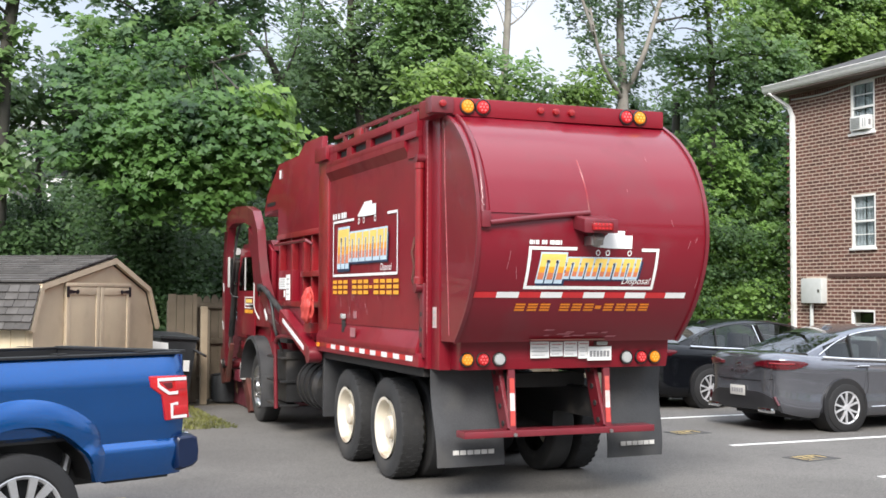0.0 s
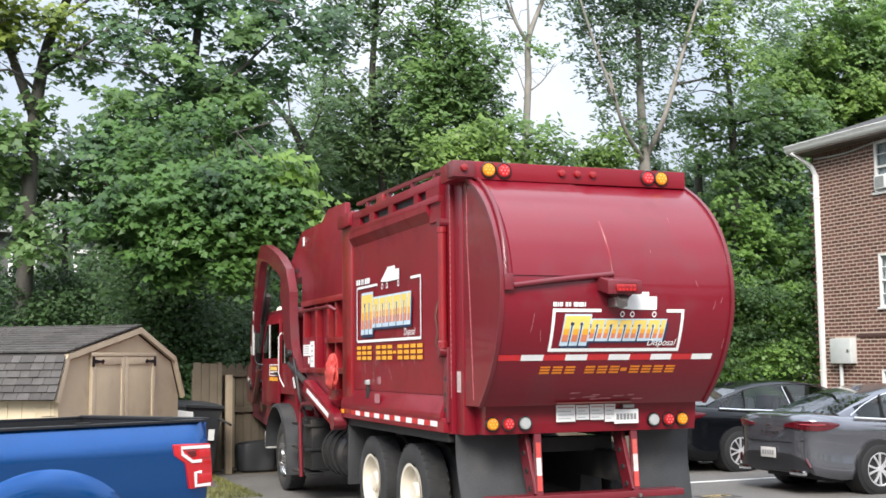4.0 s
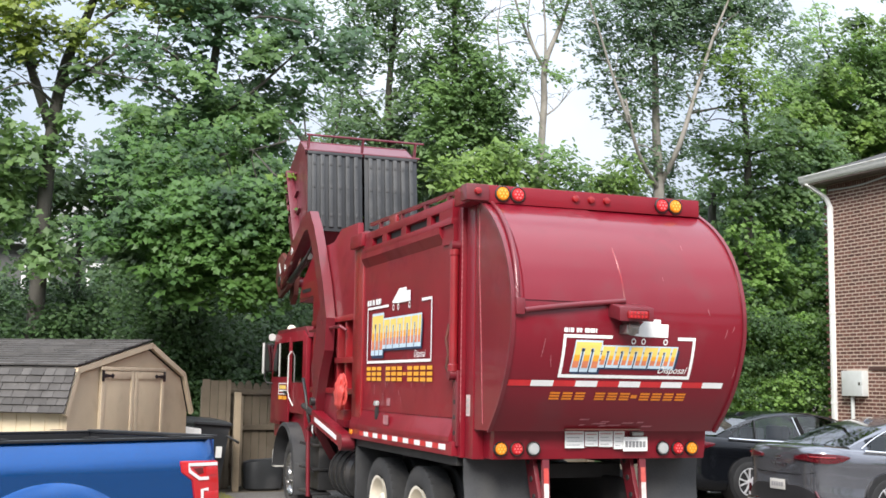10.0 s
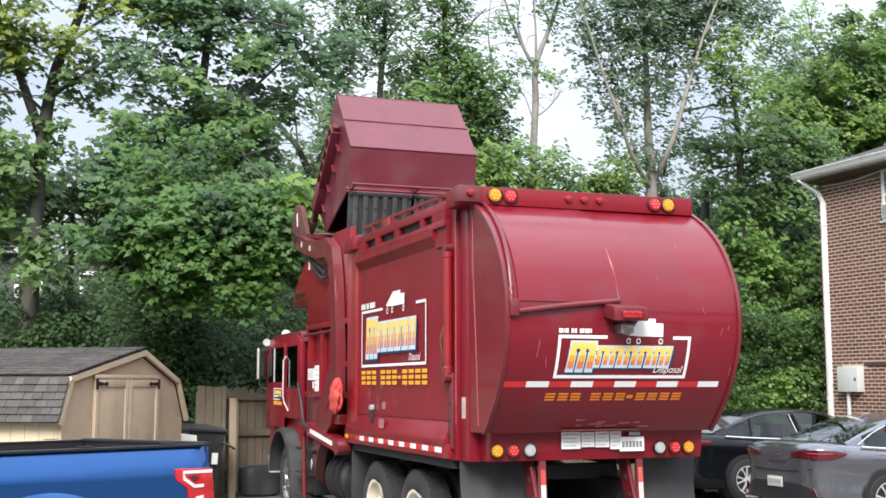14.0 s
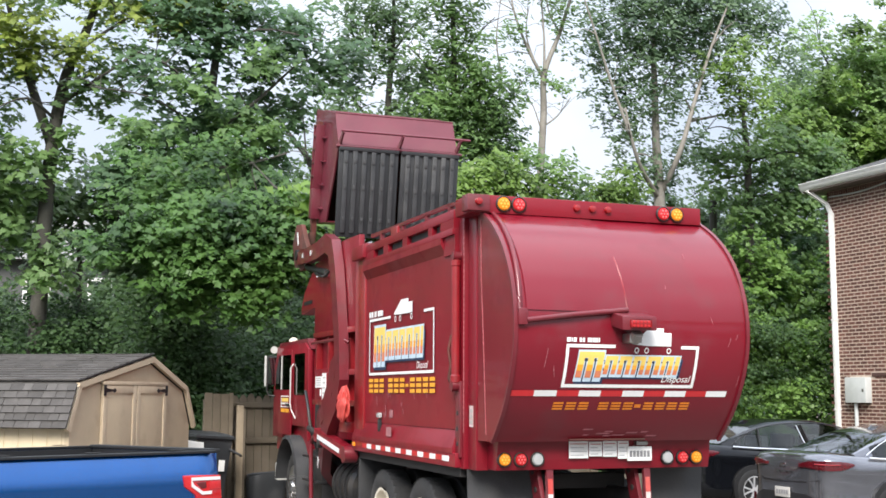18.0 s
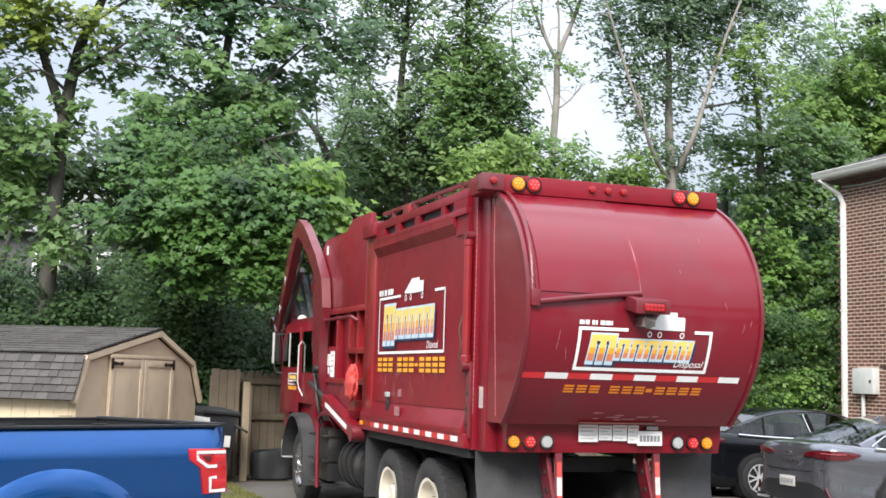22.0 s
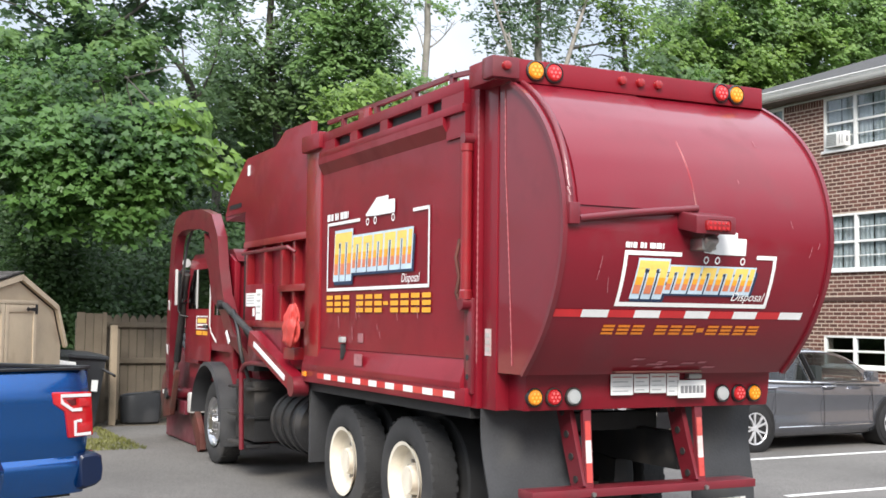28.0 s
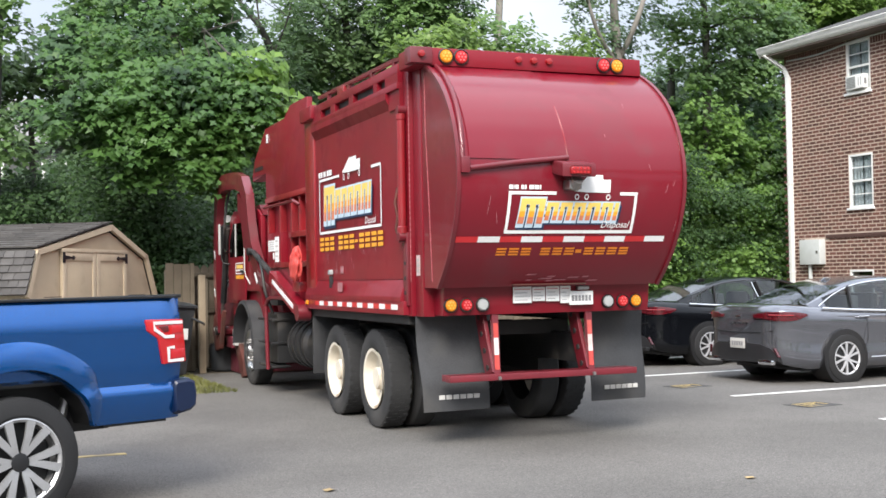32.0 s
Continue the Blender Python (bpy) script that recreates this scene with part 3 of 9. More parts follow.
def sign(where, u0, u1, v0, v1, f, truck_at):
    """Company sign: white frame, lorry shape, coloured blocks; f is the reading direction along u."""
    w = u1 - u0
    U = lambda t: u0 + w * t
    H = v1 - v0
    t = 0.028 / abs(w)
    hold = decal("sign_frame", where, [rect(U(0), U(0.36), v1 - 0.028, v1), rect(U(0.86), U(1), v1 - 0.028, v1), rect(U(0), U(1), v0, v0 + 0.028), rect(U(0), U(t), v0, v1), rect(U(1 - t), U(1), v0, v1)], WHITE, truck, "white vinyl frame of a company sign")
    lx = truck_at
    decal("lorry_shape", where, [[(U(lx), v1 + 0.02), (U(lx + 0.1), v1 + 0.14), (U(lx + 0.1), v1 - 0.005), (U(lx), v1 + 0.005)][:4], rect(U(lx + 0.1), U(lx + 0.22), v1 - 0.005, v1 + 0.15), rect(U(lx + 0.22), U(lx + 0.28), v1 - 0.005, v1 + 0.11)], WHITE, hold, "white lorry shape", 0.002)
    r = 0.026 if where is on_tail else 0.034
    for k in (lx + 0.0, lx + 0.075, lx + 0.245):
        cu, cv = U(k + 0.02), v1 - 0.045
        ring = [(cu + r * math.cos(q) * (0.85 if where is on_tail else 1), cv + r * math.sin(q)) for q in np.linspace(0, 2 * math.pi, 17)]
        hole = [(cu + (p - cu) * 0.62, cv + (q - cv) * 0.62) for p, q in ring]
        decal("lorry_wheel", where, [[ring[i], ring[i + 1], hole[i + 1], hole[i]] for i in range(16)], WHITE, hold, "", 0.002)
    # seven heavy upright marks, yellow over orange over salmon, pale edged, with a dark blue shade
    marks = [(0.085, 0.27, 0.2), (0.285, 0.375, 0.29), (0.39, 0.48, 0.29), (0.495, 0.585, 0.29), (0.6, 0.7, 0.29), (0.715, 0.8, 0.29), (0.815, 0.855, 0.29)]
    for a, b, lo in marks:
        la, lb = v0 + H * lo, v0 + H * (0.83 if a < 0.1 else 0.74)
        h, wd = lb - la, b - a
        lean = math.copysign(0.05 * H, w)
        n = 3 if a < 0.1 else (2 if wd > 0.06 else 1)
        bar = wd * (0.72 / n if n > 1 else 0.8)
        step = (wd - bar) / max(n - 1, 1)
        cols = [(a + step * k, a + step * k + bar) for k in range(n)]

        def band(f0, f1, out=0.0, du=0.0, dv=0.0):
            q = []
            for p, r in cols:
                x0, x1 = U(p - out + du), U(r + out + du)
                q.append([(x0 + lean * f1, la + h * f1 + dv), (x1 + lean * f1, la + h * f1 + dv), (x1 + lean * f0, la + h * f0 + dv), (x0 + lean * f0, la + h * f0 + dv)])
            if n > 1 and f1 > 0.75:  # cap that joins the uprights
                x0, x1 = U(a - out + du), U(b + out + du)
                q.append([(x0 + lean * f1, la + h * f1 + dv), (x1 + lean * f1, la + h * f1 + dv), (x1 + lean * 0.78, la + h * (0.78 - out * 2) + dv), (x0 + lean * 0.78, la + h * (0.78 - out * 2) + dv)])
            return q

        for mark, quads, m, lift in (("shade_mark", band(-0.08, 0.96, 0.012, 0.012, -0.1 * h), NAVY, 0.001), ("pale_edge", band(-0.1, 1.07, 0.008), TIPBLUE, 0.002), ("yellow_mark", band(0.52, 1.0), YELLOW, 0.004), ("orange_mark", band(0.3, 0.52), GOLD, 0.004), ("salmon_mark", band(0.05, 0.3), PALEGOLD, 0.004)):
            for k, q in enumerate(quads):
                decal(mark, where, [q], m, hold, "", lift + 0.0004 * k)
    # slanted word in the lower corner of the frame
    crv = bpy.data.curves.new("word", "FONT")
    crv.body, crv.align_x, crv.size = "Disposal", "CENTER", 0.23 * H if where is on_tail else 0.16 * H
    tmp = bpy.data.objects.new("word", crv)
    me = bpy.data.meshes.new_from_object(tmp)
    bpy.data.objects.remove(tmp)
    push = Vector((0, -0.006, 0)) if where is on_tail else Vector((-0.006, 0, 0))
    for v in me.vertices:
        v.co = where(U(0.845) + math.copysign(1.0, w) * (v.co.x + 0.25 * v.co.y), v0 + 0.05 + v.co.y) + push
    me.materials.append(WHITE)
    word = new("sign_word", me)
    word.parent = hold
    for p, q in ((0.0, 0.028), (0.033, 0.04), (0.046, 0.07), (0.09, 0.11), (0.115, 0.13), (0.15, 0.185), (0.19, 0.225), (0.23, 0.24)):
        decal("small_bar", where, [rect(U(p), U(q), v1 + 0.018, v1 + 0.018 + 0.1 * H)], WHITE, hold, "", 0.004)


def digits(where, u0, u1, v0, v1, m):
    """Plain bars in place of a number, in groups of three, three and four."""
    w = (u1 - u0) / 11.0
    quads = []
    for k in range(12):
        if k in (3,):
            continue
        if k == 7:
            quads.append(rect(u0 + w * 6.6, u0 + w * 7.1, (v0 + v1) / 2 - 0.015, (v0 + v1) / 2 + 0.015))
            continue
        a = u0 + w * (k if k < 3 else (k - 0.4 if k < 7 else k - 0.75))
        quads.append(rect(a + w * 0.08, a + w * 0.86, v0, v1))
    hold = None
    for q in quads:
        (x0, _), (x1, _) = q[0], q[1]
        if abs(x1 - x0) < 0.6 * abs(w):
            rows = [q]
        else:  # three level strokes
            h = v1 - v0
            rows = [rect(x0, x1, v1 - h * 0.25, v1), rect(x0, x1, v0 + h * 0.375, v0 + h * 0.625), rect(x0, x1, v0, v0 + h * 0.25)]
        for row in rows:
            ob = decal("number_bar", where, [row], m, hold or truck, "" if hold else "yellow vinyl bars in a row")
            hold = hold or ob


sign(on_tail, -0.69, 0.6, 1.935, 2.3, 1, 0.5)
digits(on_tail, -0.73, 0.6, 1.745, 1.81, ORANGE)

# body: side frame with posts, recessed panel, apron and slots


def body_side(s):
    X = lambda v: s * v
    bm = B()
    prism(bm, [(0.32, 1.2), (0.32, 3.6), (0.46, 3.6), (0.46, 1.2)], "x", min(X(1.0), X(1.2)), max(X(1.0), X(1.2)), 0.008)
    part("rear_post", bm, RED, truck)
    bm = B()
    prism(bm, [(0.1, 1.2), (0.1, 3.56), (0.3, 3.56), (0.3, 1.2)], "x", -1.165 if s < 0 else 0.9, -0.9 if s < 0 else 1.095, 0.006)
    part("tailgate_hinge_post", bm, RED, truck)
    bm = B()
    box(bm, min(X(1.0), X(1.235)), max(X(1.0), X(1.235)), 3.5, 3.9, 1.33, 3.5, 0.01)
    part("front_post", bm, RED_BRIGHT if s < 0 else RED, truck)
    bm = B()
    box(bm, min(X(1.0), X(1.29)), max(X(1.0), X(1.29)), 3.42, 3.92, 3.46, 3.62, 0.012)
    part("post_cap", bm, RED, truck)
    bm = B()
    prism(bm, [(0.47, 1.55), (3.49, 1.55), (3.49, 3.2), (0.47, 3.2)], "x", min(X(1.0), X(1.215)), max(X(1.0), X(1.215)))
    part("side_panel", bm, RED, truck, "flat maroon side panel with faint scrapes")
    bm = B()
    prism(bm, [(X(1.0), 3.18), (X(1.2), 3.18), (X(1.268), 3.3), (X(1.268), 3.36), (X(1.0), 3.36)], "y", 0.78, 3.49)
    part("overhang_strip", bm, RED, truck, smooth=0)
    part("strip_end", box(B(), min(X(1.0), X(1.235)), max(X(1.0), X(1.258)), 0.47, 0.78, 3.18, 3.36), RED, truck, smooth=0)
    gaps = ((0.84, 1.08), (1.2, 1.87), (2.03, 2.54), (2.72, 3.1))
    edges = [0.47] + [q for gp in gaps for q in gp] + [3.49]
    for y0, y1 in zip(edges[::2], edges[1::2]):
        part("slot_bar", box(B(), min(X(1.0), X(1.25)), max(X(1.0), X(1.25)), y0, y1, 3.42, 3.51), RED, truck, smooth=0)
    part("slot_sill", box(B(), min(X(1.0), X(1.262)), max(X(1.0), X(1.262)), 0.47, 3.49, 3.36, 3.42, 0.004), RED, truck)
    part("slot_head", box(B(), min(X(1.0), X(1.25)), max(X(1.0), X(1.25)), 0.47, 3.49, 3.51, 3.6, 0.006), RED, truck)
    # dark box behind the slots, standing in for their inner shade
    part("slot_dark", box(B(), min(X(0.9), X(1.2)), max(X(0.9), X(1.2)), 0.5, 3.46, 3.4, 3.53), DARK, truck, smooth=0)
    bm = B()
    prism(bm, [(X(1.0), 1.33), (X(1.26), 1.33), (X(1.26), 1.38), (X(1.2), 1.57), (X(1.0), 1.57)], "y", 0.47, 3.88, 0.006)
    part("apron", bm, RED_WORN if s > 0 else RED, truck)
    part("lower_rail", box(B(), min(X(1.1), X(1.255)), max(X(1.1), X(1.255)), 0.4, 3.9, 1.21, 1.34, 0.006), RED, truck)
    for k in range(16):
        y0 = 0.56 + k * 0.18
        part("side_tape", box(B(), min(X(1.255), X(1.259)), max(X(1.255), X(1.259)), y0, y0 + 0.18, 1.258, 1.308), (REFLECT_WHITE if k % 2 == 0 else REFLECT_RED), truck, smooth=0)
    bm = B()
    lathe(bm, [(1.97, 0.02), (1.98, 0.05), (2.04, 0.05), (2.05, 0.041), (3.05, 0.041), (3.06, 0.048), (3.11, 0.048), (3.12, 0.02)], "z", 18, (X(1.245), 0.42, 0))
    c = part("lift_cylinder", bm, RED_BRIGHT, truck, "red hydraulic cylinder")
    part("cylinder_eye", rod(B(), (X(1.19), 0.42, 3.15), (X(1.28), 0.42, 3.15), 0.042, 14), RED_WORN, c)
    part("cylinder_eye", rod(B(), (X(1.19), 0.42, 1.95), (X(1.29), 0.42, 1.95), 0.05, 14), RED_WORN, c)
    part("cylinder_bracket", box(B(), min(X(1.19), X(1.225)), max(X(1.19), X(1.225)), 0.36, 0.48, 1.3, 1.99, 0.006), RED_WORN, c)
    for z in (1.42, 1.56, 1.7):
        part("bracket_hole", rod(B(), (X(1.224), 0.42, z), (X(1.228), 0.42, z), 0.022, 10), DARK, c)
    bm = B()
    tube(bm, [(X(1.26), 0.49, 2.42), (X(1.285), 0.5, 2.28), (X(1.27), 0.475, 2.14), (X(1.28), 0.5, 2.02), (X(1.25), 0.47, 1.9)], 0.014, 8)
    part("hose", bm, RUST, truck)
    o = part("side_sticker", box(B(), min(X(1.166), X(1.169)), max(X(1.166), X(1.169)), 0.17, 0.26, 1.58, 1.77) if s < 0 else box(B(), 1.096, 1.099, 0.17, 0.26, 1.58, 1.77), WORN_TAPE, truck, "worn pale warning sticker", smooth=0)
    q = 1.169 if s < 0 else 1.099
    for z in (1.61, 1.66, 1.71):
        part("print_bar", box(B(), min(X(q), X(q + 0.003)), max(X(q), X(q + 0.003)), 0.185, 0.245, z, z + 0.03), PALEGREY, o, smooth=0)


both(body_side)
part("body_core", box(B(), -0.98, 0.98, 0.31, 3.88, 1.25, 3.6, 0.01), DARK, truck, smooth=0)
bm = B()
prism(bm, [(-1.0, 3.56), (-0.95, 3.64), (0.95, 3.64), (1.0, 3.56)], "y", 0.32, 3.6)
part("roof_plate", bm, RED, truck)


def roof_rail(s):
    bm = B()
    beam(bm, [(s * 1.12, 0.3, 3.66), (s * 1.12, 0.9, 3.71), (s * 1.12, 3.6, 3.74)], 0.04, 0.035)
    for y in (0.9, 1.6, 2.4, 3.2):
        box(bm, s * 1.12 - 0.02, s * 1.12 + 0.02, y - 0.03, y + 0.03, 3.6, 3.72)
    part("roof_rail", bm, RED_WORN, truck)


both(roof_rail)
part("rail_plate", box(B(), -1.16, -1.12, 2.5, 2.75, 3.58, 3.72, 0.006), RED_BRIGHT, truck)
sign(on_side, 3.31, 1.07, 2.08, 2.72, 1, 0.42)
digits(on_side, 3.32, 1.06, 1.885, 2.04, GOLD)
bm = B()
box(bm, -1.262, -1.22, 2.8, 2.9, 1.61, 1.665, 0.01)
o = part("side_work_lamp", bm, CLEAR, truck, "clear side work lamp")
part("lamp_bracket", box(B(), -1.25, -1.2, 2.83, 2.88, 1.46, 1.6, 0.006), BLACK, o)
part("side_marker", box(B(), -1.275, -1.255, 3.74, 3.84, 1.26, 1.31, 0.008), AMBER, truck, "small amber side marker")

# hopper: stepped side plates, floor and front lip


def hopper_side(s):
    a, b = sorted((s * 1.13, s * 1.2))
    bm = B()
    prism(bm, [(3.9, 2.66), (3.9, 3.8), (4.7, 3.81), (5.02, 3.68), (6.08, 3.67), (6.75, 3.3), (6.95, 3.05), (6.1, 3.05), (6.1, 2.66)], "x", a, b, 0.006)
    part("hopper_plate", bm, RED, truck, "stepped maroon hopper side plate")
    bm = B()
    a2, b2 = sorted((s * 1.02, s * 1.1))
    prism(bm, [(3.9, 1.3), (3.9, 2.68), (6.05, 2.68), (6.05, 1.9), (5.6, 1.3)], "x", a2, b2)
    part("lower_hopper", bm, RED, truck)
    for y in (3.95, 4.35, 4.75, 5.35, 6.0):
        a3, b3 = sorted((s * 1.1, s * 1.19))
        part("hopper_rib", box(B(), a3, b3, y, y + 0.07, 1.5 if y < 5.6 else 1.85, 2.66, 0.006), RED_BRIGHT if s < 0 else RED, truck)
    a4, b4 = sorted((s * 1.1, s * 1.22))
    for z in (1.72, 2.1, 2.62):
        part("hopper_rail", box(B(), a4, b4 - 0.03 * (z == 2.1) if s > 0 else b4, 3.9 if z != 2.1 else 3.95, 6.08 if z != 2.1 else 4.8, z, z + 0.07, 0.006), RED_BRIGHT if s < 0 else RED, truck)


both(hopper_side)
part("hopper_back", box(B(), -1.12, 1.12, 3.9, 3.98, 1.3, 3.7, 0.006), RED_WORN, truck)
part("hopper_floor", box(B(), -1.0, 1.0, 3.98, 6.05, 1.3, 1.5, 0.006), RED_WORN, truck)
bm = B()
prism(bm, [(6.0, 1.5), (6.08, 1.5), (6.12, 3.1), (6.05, 3.1)], "x", -1.12, 1.12)
part("hopper_front", bm, RED, truck)
bm = B()
prism(bm, [(6.1, 3.05), (6.95, 3.0), (6.95, 3.05), (6.1, 3.12)], "x", -1.19, 1.19)
part("canopy_shelf", bm, RED_WORN, truck, "maroon shelf over the gap behind the cab")
# filler in shade colour for the gap behind the cab
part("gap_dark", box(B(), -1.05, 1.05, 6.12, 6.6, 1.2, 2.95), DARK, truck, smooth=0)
part("white_tag", box(B(), -1.207, -1.203, 5.93, 6.02, 3.46, 3.58), WHITE, truck, "white reflective square", smooth=0)
part("placard_strip", box(B(), -1.206, -1.203, 6.25, 6.75, 3.12, 3.17), INK, truck, smooth=0)
part("hand_rail", tube(B(), [(-1.22, 5.95, 2.6), (-1.28, 5.9, 2.55), (-1.28, 4.3, 2.55), (-1.22, 4.25, 2.5)], 0.02, 8), RED_WORN, truck)
for y0, y1, z0, z1 in ((5.62, 5.98, 1.95, 2.1), (5.4, 5.6, 1.8, 2.14), (5.66, 5.72, 1.84, 1.93)):
    o = part("paper_notice", box(B(), -1.206, -1.2, y0, y1, z0, z1), WHITE, truck, "white printed notice", smooth=0)
    for k in range(4):
        part("print_bar", box(B(), -1.209, -1.206, y0 + 0.03, y1 - 0.03, z1 - (z1 - z0) * (0.2 + k * 0.2), z1 - (z1 - z0) * (0.14 + k * 0.2)), PALEGREY, o, smooth=0)
part("notice_board", box(B(), -1.2, -1.1, 5.3, 6.03, 1.75, 2.2, 0.006), RED, truck)
# red plastic bag hung beside the front post
bm = B()
rings = []
for k in range(22):
    f = k / 21
    z = 1.96 - f * 0.42
    r = float(np.interp(f, (0, 0.1, 0.25, 0.6, 0.85, 1), (0.05, 0.1, 0.14, 0.17, 0.14, 0.06)))
    ring = []
    for q in np.linspace(0, 2 * math.pi, 36, endpoint=False):
        fold = 1 + 0.2 * math.sin(q * 7 + f * 4) * (1 - f * 0.5) + 0.3 * noise.noise((math.cos(q) * 2.2, math.sin(q) * 2.2, f * 5))
        ring.append(Vector((-1.36 + 0.35 * r * fold * math.cos(q), 3.9 + r * fold * math.sin(q) + 0.05 * f, z + 0.03 * noise.noise((q, f * 3, 1)))))
    rings.append(ring)
loft(bm, rings)
part("hung_bag", bm, BAG, truck, "bunched red plastic bag", smooth=60)
part("red_box", box(B(), -1.3, -1.15, 4.0, 4.34, 1.41, 1.53, 0.012), RED_BRIGHT, truck)
part("pale_label", box(B(), -1.262, -1.258, 3.95, 4.12, 1.16, 1.23), WHITE_PAINT, truck, smooth=0)

bm = B()
prism(bm, [(4.7, 1.3), (4.7, 1.74), (5.7, 1.72), (5.88, 1.62), (5.92, 1.48), (5.86, 1.36), (5.75, 1.3)], "x", -1.2, -1.05, 0.008)
part("step_guard", bm, RED_WORN, truck, "rounded dark maroon guard plate")
for y0, y1, z0, z1 in ((2.32, 2.5, 1.42, 1.52), (2.4, 2.52, 1.62, 1.7)):
    part("faded_sticker", box(B(), -1.2645, -1.2625, y0, y1, z0, z1) if z0 < 1.5 else box(B(), SX - 0.004, SX, y0, y1, z0, z1), mat("faded_sticker", (0.32, 0.13, 0.14), 0.6, var=0.3, scale=20), truck, smooth=0)
SCRAPE = mat("bare_scrape", (0.36, 0.13, 0.15), 0.6, var=0.35, scale=12)
rs = random.Random(8)
for u, v, h in ((-0.86, 2.1, 0.16), (-0.79, 2.02, 0.1), (-0.82, 2.66, 0.05), (-0.7, 2.72, 0.09), (0.92, 2.3, 0.08), (0.99, 2.36, 0.05), (0.72, 2.5, 0.06), (-0.5, 2.9, 0.04), (0.3, 2.8, 0.03), (1.05, 1.95, 0.1), (0.6, 3.1, 0.05)):
    lean = rs.uniform(-0.03, 0.02)
    decal("scrape", on_tail, [[(u, v + h), (u + 0.004, v + h), (u + 0.005 + lean * 0.4, v + h * 0.5), (u - 0.002 + lean * 0.4, v + h * 0.45)], [(u - 0.001 + lean * 0.5, v + h * 0.4), (u + 0.005 + lean * 0.5, v + h * 0.42), (u + 0.004 + lean, v), (u + lean, v)]], SCRAPE, truck)
for k in range(9):
    u, v = rs.uniform(-0.4, 0.3), 1.5 + rs.uniform(0.0, 0.07)
    decal("scrape", on_tail, [rect(u, u + rs.uniform(0.05, 0.14), v, v + 0.012, 0.02)], SCRAPE, truck)
for k in range(8):
    u, v = rs.uniform(0.8, 3.2), rs.uniform(1.62, 1.85)
    decal("scrape", on_side, [rect(u, u + 0.012, v, v + rs.uniform(0.04, 0.14), 0.02)], SCRAPE, truck)

# chassis


def chassis_rail(s):
    part("chassis_rail", box(B(), s * 0.45 - 0.05, s * 0.45 + 0.05, 0.1, 9.1, 0.72, 1.0, 0.01), BLACK, truck)
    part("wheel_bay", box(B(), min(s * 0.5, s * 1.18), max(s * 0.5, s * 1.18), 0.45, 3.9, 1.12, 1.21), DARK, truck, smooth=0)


both(chassis_rail)
for y in (1.71, 3.08):
    bm = B()
    rod(bm, (-0.85, y, 0.51), (0.85, y, 0.51), 0.1, 14)
    bmesh.ops.create_uvsphere(bm, u_segments=16, v_segments=10, radius=0.27, matrix=Matrix.Translation((0, y, 0.55)))
    part("rear_axle", bm, BLACK, truck)
bm = B()
beam(bm, [(-0.45, 0.9, 0.62), (-0.45, 2.4, 0.75), (-0.45, 3.9, 0.62)], 0.12, 0.18)
beam(bm, [(0.45, 0.9, 0.62), (0.45, 2.4, 0.75), (0.45, 3.9, 0.62)], 0.12, 0.18)
part("rear_suspension", bm, BLACK, truck)
part("front_axle", rod(B(), (-0.8, 7.41, 0.51), (0.8, 7.41, 0.51), 0.07, 12), BLACK, truck)
part("cross_member", box(B(), -0.6, 0.6, 0.62, 0.78, 0.98, 1.12, 0.01), DARK, truck)


